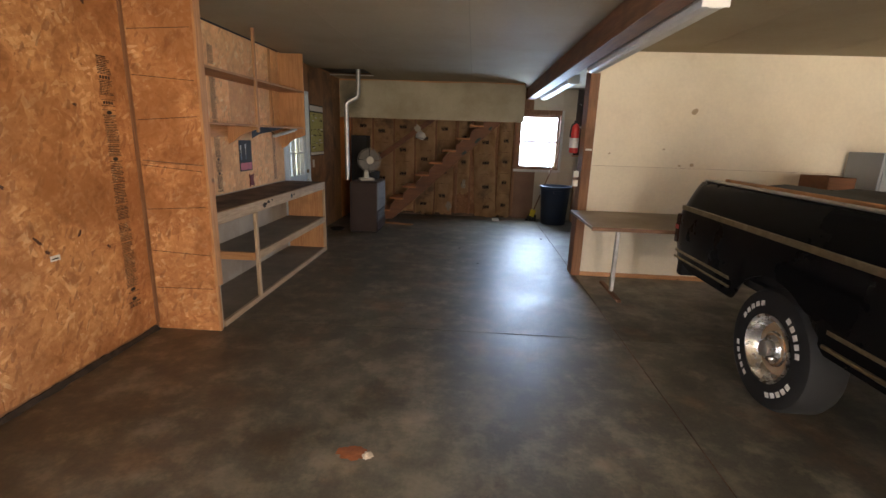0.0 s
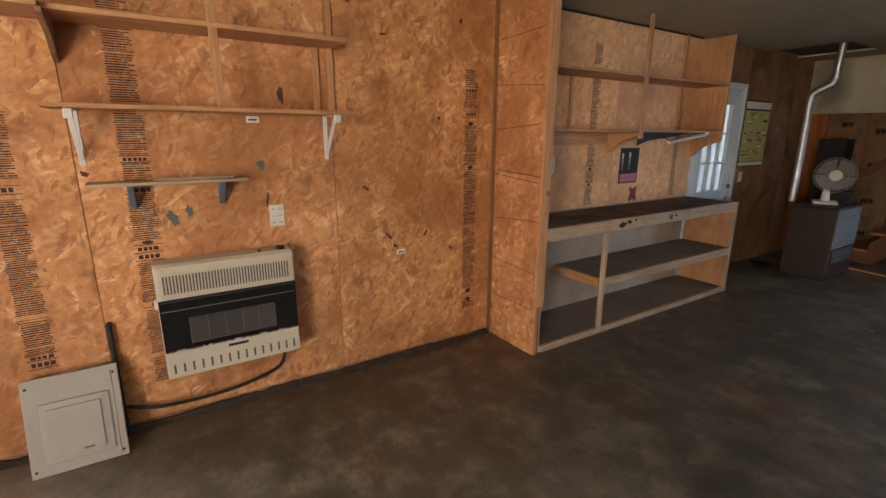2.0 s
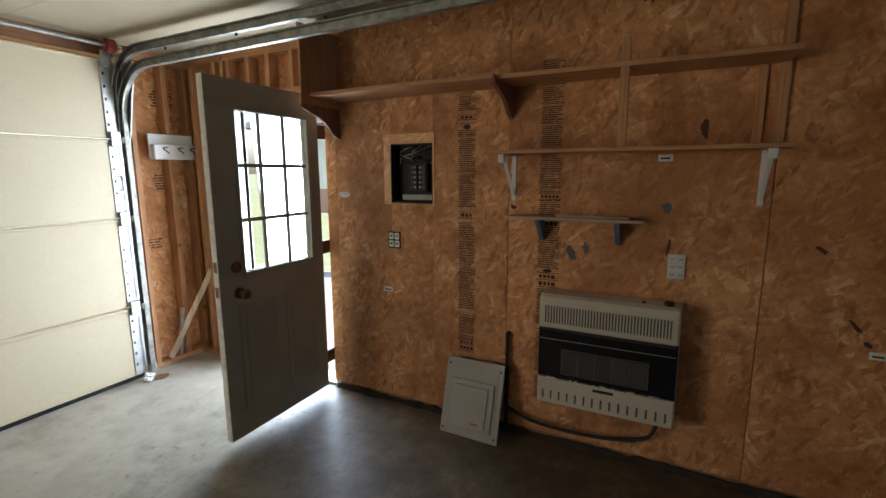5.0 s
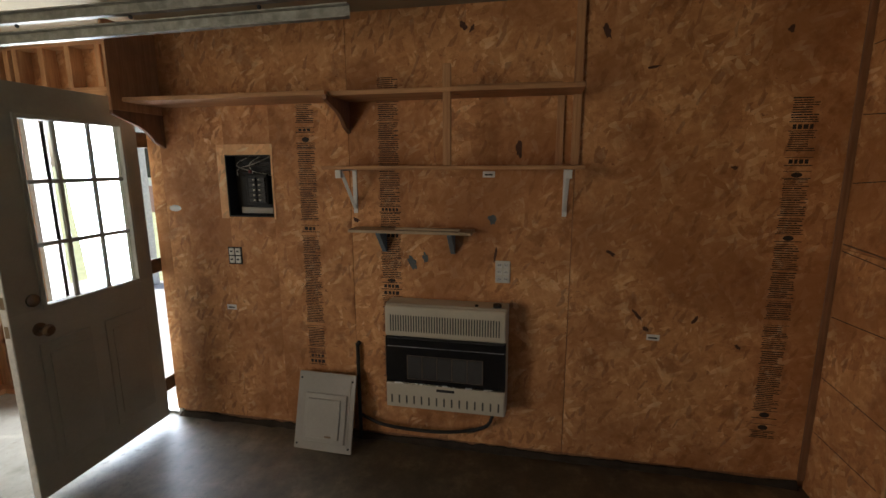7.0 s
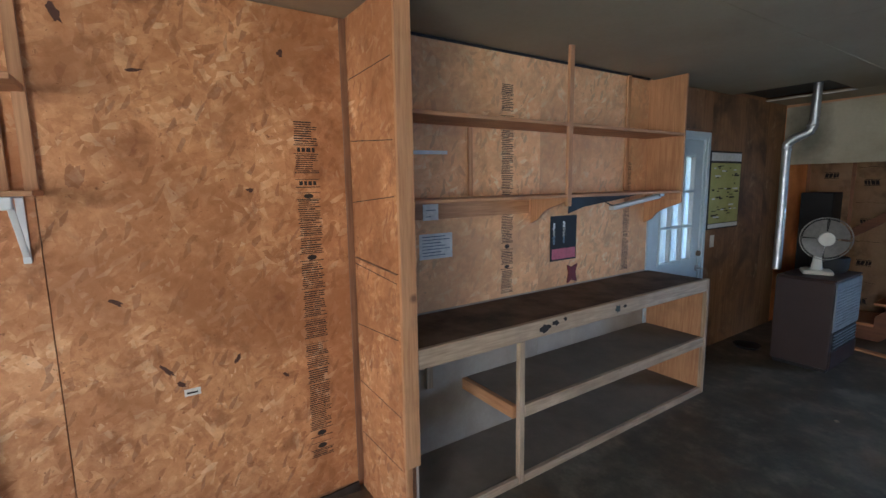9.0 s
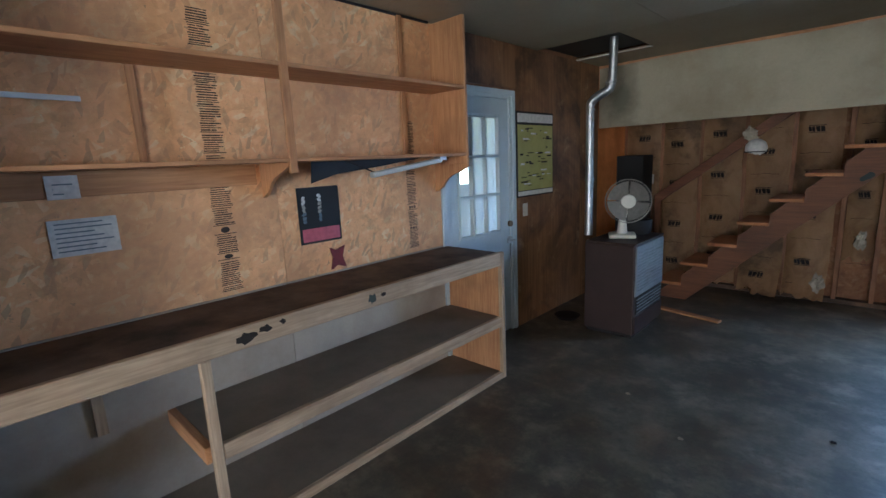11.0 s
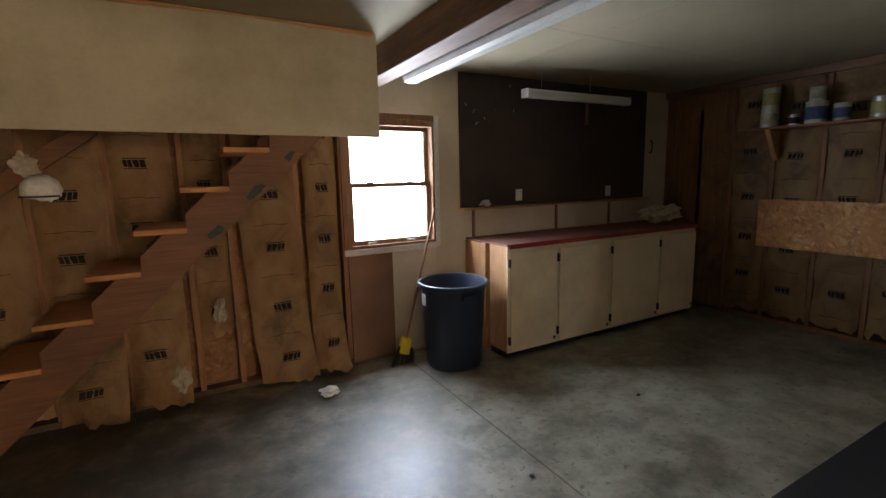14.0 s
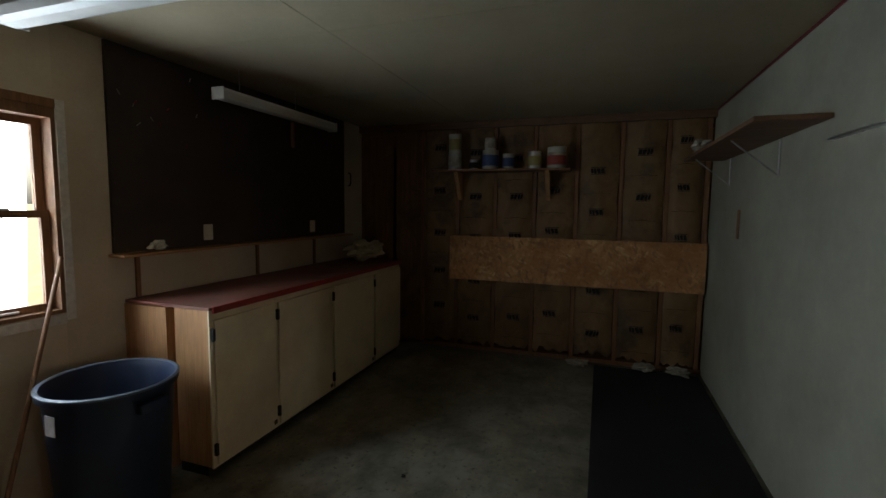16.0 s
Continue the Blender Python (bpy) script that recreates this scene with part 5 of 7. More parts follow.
face = cover_piece("sheet", slab(-0.012, 0.0, -0.185, 0.185, 0.0, 0.45, 0.005, 2), GREY_PANEL, cover)
cover_piece("hinged_door", slab(0.008, 0.020, -0.105, 0.105, 0.075, 0.30, 0.005, 2), GREY_PANEL, cover)
cover_piece("rim", slab(0.0, 0.010, -0.13, 0.14, 0.05, 0.33, 0.006, 2), GREY_PANEL, cover)
cover_piece("crease", slab(0.0, 0.004, 0.150, 0.158, 0.02, 0.42, 0.002), GREY_PANEL, cover)
for y in (-0.165, 0.165):
    for z in (0.03, 0.41):
        cover_piece("screw", rod((0.0, y, z), (0.004, y, z), 0.006, 8), BLACK, cover)
cover_piece("latch", slab(0.019, 0.023, 0.02, 0.06, 0.085, 0.094), BRASS, cover)

# ---- workbench ----
bench = thing("workbench", (-1.75, 5.3, 0), "built-in pine workbench with grimy top and open shelves", "workbench")
BX = -1.505
part("worktop", slab(WX, BX - 0.012, 4.064, 6.60, 0.885, 0.905, 0.002), BENCH_TOP, bench, "grimy dark brown worktop")
part("front_rail", slab(BX - 0.03, BX, 4.066, 6.595, 0.815, 0.908, 0.004), PALE_Y, bench)
part("end_post", slab(BX - 0.03, BX + 0.002, 6.597, 6.632, 0.0, 0.906, 0.004), PALE_Z, bench)
part("end_panel", slab(WX, BX - 0.032, 6.60, 6.618, 0.0, 0.884), LUMBER_Z, bench, "warm bare pine end panel")
part("divider_post", slab(BX - 0.03, BX, 4.685, 4.725, 0.0, 0.814, 0.004), PALE_Z, bench)
part("shelf_rail", slab(BX - 0.03, BX - 0.001, 4.727, 6.595, 0.385, 0.455, 0.004), PALE_Y, bench)
part("middle_shelf", slab(WX, BX - 0.032, 4.70, 6.598, 0.435, 0.452), SHELF_GREY, bench)
part("shelf_cleat", slab(WX, BX - 0.032, 4.665, 4.70, 0.38, 0.452, 0.003), LUMBER_X, bench)
part("bottom_shelf", slab(WX, BX - 0.032, 4.066, 6.598, 0.03, 0.045), SHELF_GREY, bench)
part("bottom_rail", slab(BX - 0.03, BX, 4.727, 6.595, 0.0, 0.048, 0.004), PALE_Y, bench)
part("bottom_rail", slab(BX - 0.03, BX, 4.066, 4.683, 0.0, 0.048, 0.004), PALE_Y, bench)
part("wall_cleat", slab(WX, WX + 0.02, 4.40, 4.44, 0.455, 0.884), PALE_Z, bench)
for y, z, w, h, mtl in ((4.87, 0.858, 0.085, 0.045, INK), (4.95, 0.874, 0.055, 0.030, INK), (5.03, 0.884, 0.03, 0.024, INK), (5.51, 0.862, 0.045, 0.05, DARK_STAIN), (5.58, 0.868, 0.03, 0.022, INK)):
    part("stain", blot(0, (BX + 0.0002, y, z), w * 0.6, h * 0.6, int(y * 100)), mtl, bench, "dark smudge")

# upper shelving over the bench
upper = thing("bench_shelving", (-1.85, 5.3, 1.5), "open pine shelving fixed above the workbench", "shelf")
UX = -1.70
part("shelf", slab(WX, UX, 4.066, 6.51, 1.974, 1.994, 0.002), LUMBER_Y, upper)
part("shelf", slab(WX, UX, 4.066, 6.51, 1.552, 1.570, 0.002), LUMBER_Y, upper)
part("end_board", slab(WX, UX, 6.512, 6.534, 1.50, 2.42, 0.002), LUMBER_Z, upper)
part("divider", slab(UX - 0.018, UX + 0.002, 5.248, 5.286, 1.50, H - 0.006, 0.002), LUMBER_Z, upper)
part("back_board", slab(WX + 0.001, WX + 0.018, 4.066, 5.21, 1.45, 1.551, 0.002), LUMBER_Y, upper)
part("back_strip", slab(WX + 0.001, WX + 0.016, 4.72, 4.75, 1.575, 1.97, 0.002), LUMBER_Z, upper)
part("back_strip", slab(WX + 0.001, WX + 0.016, 6.22, 6.26, 1.575, H - 0.01, 0.002), LUMBER_Z, upper)
part("scroll_bracket", scroll(5.25, UX - 0.01, 1.55, 0.17), LUMBER_Z, upper)
part("scroll_bracket", scroll(6.522, UX, 1.50, 0.19), LUMBER_Z, upper)
# black sliver added to draw the dark gap under the ceiling
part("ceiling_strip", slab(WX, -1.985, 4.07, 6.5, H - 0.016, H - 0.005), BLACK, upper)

tube = thing("under_shelf_light", (-1.8, 6.0, 1.47), "white fluorescent batten hanging askew under the shelf", "light")
part("batten", plank((-1.77, 5.77, 1.465), (-1.77, 6.33, 1.532), 0.03, 0.045, (0, 0, 1), 0.006), TUBE_WHITE, tube)
part("bracket", slab(-1.80, -1.74, 6.30, 6.36, 1.53, 1.552), ALU, tube)
part("hanging_wire", tube_along([(-1.77, 5.80, 1.475), (-1.79, 5.70, 1.52), (-1.80, 5.62, 1.552)], 0.004, 6), BLACK, tube)
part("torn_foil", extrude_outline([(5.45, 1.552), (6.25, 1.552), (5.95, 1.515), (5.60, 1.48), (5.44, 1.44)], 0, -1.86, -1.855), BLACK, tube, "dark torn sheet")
for nm, y0, y1, z0, z1, mtl, lab in (("notice_sheet", 4.378, 4.603, 1.221, 1.366, PAPER, "white printed notice stapled to the board"), ("notice_sheet", 4.395, 4.497, 1.445, 1.535, PAPER, "small grey printed label on the board")):
    sheet = thing(nm, (WX, (y0 + y1) / 2, z0), lab, "paper", "stapled papers")
    xo = 0.02 if z0 > 1.4 else 0.002
    part("paper", slab(WX + xo, WX + xo + 0.002, y0, y1, z0, z1), mtl, sheet)
    n = int((z1 - z0) / 0.018)
    for k in range(1, n):
        part("text_line", slab(WX + xo + 0.002, WX + xo + 0.0025, y0 + 0.02, y1 - 0.02 - 0.03 * (k % 3), z0 + k * 0.018, z0 + k * 0.018 + 0.005), BLUE_GREY, sheet)
poster = thing("magazine_cover", (WX, 5.555, 1.10), "dark magazine cover with a pink lower band", "poster")
part("sheet", slab(WX + 0.002, WX + 0.005, 5.425, 5.69, 1.10, 1.415), BLACK, poster)
part("band", slab(WX + 0.005, WX + 0.0056, 5.44, 5.68, 1.112, 1.185), plain("pink_print", (0.48, 0.10, 0.13), 0.5), poster)
for k in range(14):
    yy, zz = 5.46 + 0.2 * ((k * 7) % 14) / 14, 1.225 + 0.15 * ((k * 5) % 14) / 14
    part("pale_shape", blot(0, (WX + 0.0051, yy, zz), 0.018, 0.012, 200 + k, 30 * k, 0.0006), (BLUE_GREY, GREY_PANEL, PAPER)[k % 3 if k != 5 else 2], poster)
solo("wooden_cross", extrude_outline([(5.60, 0.93), (5.64, 0.95), (5.70, 0.93), (5.68, 1.0), (5.70, 1.06), (5.64, 1.04), (5.60, 1.06), (5.615, 1.0)], 0, WX + 0.002, WX + 0.014), MAROON, "small maroon star-shaped plaque", "plaque")
wedge = thing("white_strip", (-1.9, 4.3, 1.80), "thin white plastic strip poking from the shelf", "strip")
part("strip", plank((-1.75, 4.07, 1.797), (-1.96, 4.55, 1.82), 0.02, 0.006, (0, 0, 1)), TUBE_WHITE, wedge)

# ---- back door ----
door_2 = structure("door_2", "closed pale blue nine-pane back door", "door")
part("door_leaf", slab(-2.055, -2.015, BD_S + 0.035, BD_N - 0.035, 0.01, 0.92), DOOR_BLUE, door_2)
part("door_leaf", slab(-2.055, -2.015, BD_S + 0.035, BD_N - 0.035, 1.86, BD_TOP - 0.03), DOOR_BLUE, door_2)
part("door_leaf", slab(-2.055, -2.015, BD_S + 0.035, BD_S + 0.15, 0.92, 1.86), DOOR_BLUE, door_2)
part("door_leaf", slab(-2.055, -2.015, BD_N - 0.17, BD_N - 0.035, 0.92, 1.86), DOOR_BLUE, door_2)
ya, yb = BD_S + 0.15, BD_N - 0.17
for k in range(4):
    y = ya + (yb - ya) * k / 3
    part("muntin", slab(-2.05, -2.005, y - 0.011, y + 0.011, 0.905, 1.875, 0.003), DOOR_BLUE, door_2)
    z = 0.92 + 0.94 * k / 3
    part("muntin", slab(-2.048, -2.007, ya - 0.015, yb + 0.015, z - 0.011, z + 0.011, 0.003), DOOR_BLUE, door_2)
for i in range(3):
    for k in range(3):
        w = (yb - ya) / 3
        pane = part("pane", slab(-2.036, -2.032, ya + w * i + 0.011, ya + w * (i + 1) - 0.011, 0.92 + 0.3133 * k + 0.011, 0.92 + 0.3133 * (k + 1) - 0.011), GLASS, door_2)
        pane.visible_shadow = False
for y0, y1, z0, z1 in ((BD_S, BD_S + 0.033, 0, BD_TOP), (BD_N - 0.033, BD_N, 0, BD_TOP), (BD_S + 0.033, BD_N - 0.033, BD_TOP - 0.028, BD_TOP)):
    part("jamb", slab(WEST_OUT, WX - 0.002, y0, y1, z0, z1), DOOR_BLUE, door_2)
for y0, y1, z0, z1 in ((BD_N, BD_N + 0.04, 0, BD_TOP + 0.04), (BD_S - 0.055, BD_S, 0, BD_TOP + 0.04), (BD_S, BD_N, BD_TOP, BD_TOP + 0.04)):
    part("casing", slab(WX - 0.01, WX + 0.010, y0, y1, z0, z1, 0.002), DOOR_BLUE, door_2)
part("lever_rose", rod((-2.015, 7.415, 0.827), (-2.0, 7.415, 0.827), 0.03, 18), ALU, door_2)
part("lever_handle", tube_along([(-2.0, 7.415, 0.827), (-1.96, 7.415, 0.827), (-1.955, 7.37, 0.827), (-1.957, 7.31, 0.822)], 0.009, 8), ALU, door_2, "steel lever handle")
part("deadbolt", rod((-2.015, 7.42, 0.966), (-1.995, 7.42, 0.966), 0.026, 18), BRASS, door_2)

chart = thing("wall_chart", (WX, 7.81, 1.175), "yellow wall chart in a dark frame", "poster")
part("board", slab(WX + 0.001, WX + 0.012, 7.512, 8.11, 1.178, 1.912), BLACK, chart)
part("sheet", slab(WX + 0.012, WX + 0.0135, 7.525, 8.10, 1.235, 1.80), YELLOW, chart)
part("header", slab(WX + 0.012, WX + 0.0135, 7.525, 8.10, 1.82, 1.895), PAPER, chart)
part("footer", slab(WX + 0.012, WX + 0.0135, 7.525, 8.10, 1.19, 1.228), PAPER, chart)
rc = random.Random(4)
for k in range(46):
    y, z, w = rc.uniform(7.55, 8.0), rc.uniform(1.26, 1.77), rc.uniform(0.02, 0.11)
    part("entry", slab(WX + 0.0135, WX + 0.0142, y, min(y + w, 8.09), z, z + rc.uniform(0.006, 0.016)), rc.choice((INK, INK_SOFT, PAPER)), chart)
sw = thing("light_switch", (WX, 7.64, 1.02), "white light switch plate by the back door", "switch")
part("cover", slab(WX + 0.001, WX + 0.006, 7.605, 7.68, 1.005, 1.12, 0.002), IVORY, sw)
part("toggle", slab(WX + 0.006, WX + 0.014, 7.637, 7.648, 1.05, 1.075), IVORY, sw)

# ---- stove, its flue and the fan ----
stove = thing("oil_stove", (-1.062, 7.80, 0), "brown enamelled space heater with a grey grille", "stove", turn=0)
part("body", slab(-0.44, -0.012, 0.0, 0.66, 0.03, 0.788, 0.012, 2), STOVE_BROWN, stove, "", False, True)
part("plinth", slab(-0.42, -0.03, 0.02, 0.63, 0.0, 0.03), BLACK, stove, "", False, True)
part("grille_panel", slab(-0.012, 0.0, 0.012, 0.64, 0.36, 0.778, 0.004), STOVE_GREY, stove, "grey louvred grille", False, True)
for k in range(13):
    part("louvre", slab(0.0, 0.006, 0.03, 0.62, 0.40 + k * 0.026, 0.412 + k * 0.026, 0.002), STOVE_GREY, stove, "", False, True)
part("lower_window", slab(-0.012, -0.004, 0.05, 0.60, 0.20, 0.35), BLACK, stove, "", False, True)
for k in range(5):
    part("bar", slab(-0.006, 0.004, 0.05, 0.60, 0.215 + k * 0.028, 0.222 + k * 0.028), STOVE_GREY, stove, "", False, True)
part("base_panel", slab(-0.012, 0.0, 0.012, 0.64, 0.04, 0.19, 0.004), STOVE_BROWN, stove, "", False, True)
part("lid", slab(-0.435, -0.006, 0.005, 0.655, 0.788, 0.802, 0.004), STOVE_BROWN, stove, "", False, True)

flue = thing("flue_pipe", (-1.6, 8.06, 0.802), "dented galvanised flue pipe with an offset", "pipe")
part("lower_pipe", rod((-1.595, 8.06, 0.802), (-1.60, 8.075, 1.30), 0.036, 20), GALV, flue, "", True)
part("collar", rod((-1.60, 8.075, 1.29), (-1.60, 8.075, 1.315), 0.039, 20), GALV, flue, "", True)
part("middle_pipe", rod((-1.60, 8.075, 1.31), (-1.61, 8.09, 1.90), 0.035, 20), GALV, flue, "", True)
part("offset_elbow", tube_along([(-1.61, 8.09, 1.88), (-1.605, 8.09, 1.96), (-1.53, 8.10, 2.02), (-1.45, 8.115, 2.06), (-1.43, 8.12, 2.14)], 0.037, 18, 2), GALV, flue, "crimped galvanised elbow")
part("upper_pipe", rod((-1.43, 8.12, 2.12), (-1.42, 8.12, 2.60), 0.034, 20), GALV, flue, "", True)
for z, x in ((1.90, -1.61), (1.945, -1.608), (2.10, -1.436)):
    part("collar", rod((x, 8.095, z), (x, 8.096, z + 0.014), 0.040, 20), GALV, flue, "", True)
hatch_ob = structure("ceiling_hatch", "dark sheet-metal square where the flue passes the ceiling", "ceiling hatch")
part("shield", slab(-2.0, -1.29, 7.892, 8.60, H + 0.03, H + 0.034), plain("sooty_metal", (0.035, 0.032, 0.028), 0.6), hatch_ob)
part("trim", slab(-2.0, -1.285, 8.585, 8.612, H - 0.006, H + 0.001), VINYL, hatch_ob)
part("rim", slab(-1.29, -1.283, 7.885, 8.60, H - 0.001, H + 0.03), BLACK, hatch_ob)

fan = thing("desk_fan", (-1.295, 8.08, 0.802), "dusty ivory desk fan with a round cage", "fan", turn=25)
part("base", slab(-0.11, 0.11, -0.09, 0.10, 0.0, 0.035, 0.012, 2), IVORY, fan, "", False, True)
part("neck", rod((0, 0.02, 0.03), (0, 0.01, 0.17), 0.045, 16, 0.028), IVORY, fan, "", True, True)
FZ, FX = 0.315, 0.04
part("motor", rod((FX, 0.09, FZ), (FX, -0.01, FZ), 0.05, 18, 0.06), IVORY, fan, "", True, True)
part("yoke", plank((0.0, 0.015, 0.16), (FX, 0.06, FZ), 0.05, 0.04), IVORY, fan, "", False, True)
part("hub", rod((FX, -0.062, FZ), (FX, -0.078, FZ), 0.060, 24, 0.055), IVORY, fan, "pale round cage badge", True, True)
for a in range(4):
    bm = bmesh.new()
    vs = []
    for i in range(7):
        ang = radians(a * 90 + i * 14)
        vs.append([bm.verts.new((FX + r * math.cos(ang), -0.025 - 0.012 * (i / 6 - 0.5) * (r / 0.05), FZ + r * math.sin(ang))) for r in (0.03, 0.1, 0.168)])
    for p, q in zip(vs, vs[1:]):
        for k in range(2):
            bm.faces.new((p[k], p[k + 1], q[k + 1], q[k]))
    bmesh.ops.solidify(bm, geom=bm.faces[:], thickness=0.002)
    part("blade", bm, FAN_GREY, fan, "", True, True)
WIRE = plain("dusty_cage_wire", (0.34, 0.31, 0.26), 0.5)
bm = bmesh.new()
for i in range(60):
    a = 2 * math.pi * i / 60
    c, q = math.cos(a), math.sin(a)
    rod((FX + 0.055 * c, -0.068, FZ + 0.055 * q), (FX + 0.172 * c, -0.055, FZ + 0.172 * q), 0.0009, 4, None, bm)
    rod((FX + 0.172 * c, -0.055, FZ + 0.172 * q), (FX + 0.185 * c, -0.02, FZ + 0.185 * q), 0.0009, 4, None, bm)
    rod((FX + 0.06 * c, 0.03, FZ + 0.06 * q), (FX + 0.185 * c, -0.02, FZ + 0.185 * q), 0.0009, 4, None, bm)
part("cage", bm, WIRE, fan, "wire cage", False, True)
ring = [(FX + 0.185 * math.cos(2 * math.pi * i / 32), -0.02, FZ + 0.185 * math.sin(2 * math.pi * i / 32)) for i in range(33)]
part("rim", tube_along(ring, 0.004, 6, 1), WIRE, fan, "", True, True)
pot = thing("black_pot", (-1.28, 8.33, 0.802), "black enamel pot on the stove", "pot")
part("bowl", lathe([(0, 0), (0.12, 0), (0.14, 0.03), (0.145, 0.12), (0.14, 0.13), (0.13, 0.12), (0.12, 0.02), (0, 0.015)], 24, (-1.28, 8.33, 0.802)), BLACK, pot, "", True)
solo("black_cabinet", slab(-1.84, -1.55, 9.22, 9.50, 0.0, 1.49, 0.006), BLACK, "tall narrow black cabinet behind the stove", "cabinet")
solo("floor_pan", lathe([(0, 0), (0.09, 0), (0.12, 0.03), (0.115, 0.03), (0.085, 0.006), (0, 0.006)], 20, (-1.76, 7.98, 0.0)), BLACK, "small black drip pan on the floor", "pan", smooth=True)

stud_box = thing("junction_box", (-1.663, FY, 1.17), "small ivory junction box on the bare studs", "junction box")
part("box", slab(-1.695, -1.635, FY - 0.055, FY - 0.01, 1.155, 1.26, 0.004, 2), IVORY, stud_box)
part("cover_screw", rod((-1.665, FY - 0.055, 1.207), (-1.665, FY - 0.058, 1.207), 0.005, 8), ALU, stud_box)

# ---- stair ----
stair = thing("open_stair", (-0.3, 9.45, 0), "steep open plank stair of old brown timber", "stair")
rise, run, sx, sz = 0.222, 0.2365, -1.34, 0.173


def stringer_outline():
    """A plank with a shallow notch cut for each tread."""
    edge = sx + 0.62 * run

    def top(x):
        return sz + (x - edge) * rise / run
    pts = [(edge - sz * run / rise, 0.0), (-1.06, 0.0), (1.15, 2.066), (1.15, top(1.15))]
    for k in range(9, -1, -1):
        back, z = sx + run * (k + 0.98), sz + rise * k - 0.031
        pts += [(back, top(back)), (back, z), (edge + run * k - 0.031 * run / rise, z)]
    return pts


for y in (9.185, 9.70):
    part("stringer", extrude_outline(stringer_outline(), 1, y - 0.019, y + 0.019), STAIR_X, stair)
for k in range(10):
    x, z = sx + run * k, sz + rise * k
    part("tread", slab(x - 0.022, x + run * 0.975, 9.160, 9.722, z - 0.030, z, 0.004), LIT_TREAD_X, stair)
solo("handrail", plank((-1.52, 9.60, 1.0), (-0.35, 9.60, 1.86), 0.09, 0.035), STAIR_X, "old brown plank handrail against the wall", "handrail")
part("rail_post", slab(-1.56, -1.50, 9.62, 9.70, 0.0, 1.04, 0.004), STAIR_X, stair)
SMEAR = plain("dark_green_paint", (0.012, 0.022, 0.017), 0.6)
for k, (x, z, w, h) in enumerate(((0.455, 1.475, 0.075, 0.032), (0.215, 1.245, 0.065, 0.030), (0.66, 1.68, 0.05, 0.022))):
    part("paint_smear", blot(1, (x, 9.166, z), w, h, 60 + k, 40, -0.0012), SMEAR, stair, "dark green paint smear")


def tuft(name, at, size, label, seed, material=FLUFF):
    rnd = random.Random(seed)
    bm = bmesh.new()
    bmesh.ops.create_icosphere(bm, subdivisions=4, radius=1.0)
    for v in bm.verts:
        d = v.co.normalized()
        k = 0.75 + 0.5 * noise.noise(d * 1.8 + Vector((seed, 0, 0))) + 0.22 * noise.noise(d * 4.2 + Vector((0, seed, 0))) + 0.07 * noise.noise(d * 11)
        v.co = Vector((d.x * size[0] * k, d.y * size[1] * k, d.z * size[2] * k))
    lo = min(v.co.z for v in bm.verts)
    bm.transform(Matrix.Translation((at[0], at[1], at[2] - lo)))
    return solo(name, bm, material, label, "insulation" if "fibre" in label else "clutter", smooth=True)


tuft("fibre_scrap", (-0.60, 9.55, 1.44), (0.085, 0.04, 0.06), "white torn insulation fibre caught on the handrail", 41, PAPER)
tuft("fibre_scrap", (-0.67, 9.58, 1.56), (0.07, 0.035, 0.085), "white torn insulation fibre caught on the handrail", 44)
hang = thing("cap_on_post", (-0.61, 9.64, 1.40), "white cap hanging from the handrail", "cap")
bm = lathe([(0.0, 0.09), (0.05, 0.085), (0.085, 0.05), (0.095, 0.0), (0.085, 0.0), (0.075, 0.04), (0.0, 0.075)], 20)
bm.transform(Matrix.Translation((-0.61, 9.56, 1.50)) @ Matrix.Rotation(radians(25), 4, "X"))
part("crown", bm, PAPER, hang, "", True)
part("brim", extrude_outline([(-0.70, 9.50), (-0.66, 9.43), (-0.56, 9.43), (-0.52, 9.50), (-0.56, 9.53), (-0.66, 9.53)], 2, 1.47, 1.48), BLACK, hang)
part("strap", tube_along([(-0.66, 9.60, 1.58), (-0.64, 9.61, 1.68), (-0.60, 9.61, 1.72)], 0.012, 8), PAPER, hang)
solo("floor_board", plank((-1.20, 8.74, 0.012), (-0.62, 8.62, 0.012), 0.018, 0.07, (0, 0, 1)), LUMBER_X, "loose bare board on the floor by the stair", "board")
tuft("fibre_scrap", (0.85, 9.34, 0.0), (0.09, 0.05, 0.035), "scrap of white insulation fibre on the floor", 3, PAPER)
tuft("fibre_scrap", (-0.05, 9.70, 0.10), (0.06, 0.04, 0.10), "torn pale fibre spilling from the wall", 5)
tuft("fibre_scrap", (0.22, 9.72, 0.55), (0.05, 0.04, 0.10), "torn pale fibre spilling from the wall", 6)

# ---- under and beside the window ----
can = thing("trash_can", (1.925, 9.40, 0), "large navy plastic trash can with a pale rim", "trash can")
cx, cy = 1.925, 9.40
part("barrel", lathe([(0.0, 0.0), (0.215, 0.0), (0.225, 0.02), (0.262, 0.62), (0.268, 0.66), (0.285, 0.665), (0.288, 0.69), (0.272, 0.695), (0.252, 0.66), (0.212, 0.03), (0.0, 0.025)], 44, (cx, cy, 0)), BLUE_PLASTIC, can, "", True)
part("rim", lathe([(0.270, 0.690), (0.288, 0.688), (0.29, 0.698), (0.280, 0.704), (0.268, 0.698)], 44, (cx, cy, 0)), paint_material("worn_blue_rim", (0.07, 0.105, 0.155), 0.4), can, "scuffed pale blue rim", True)
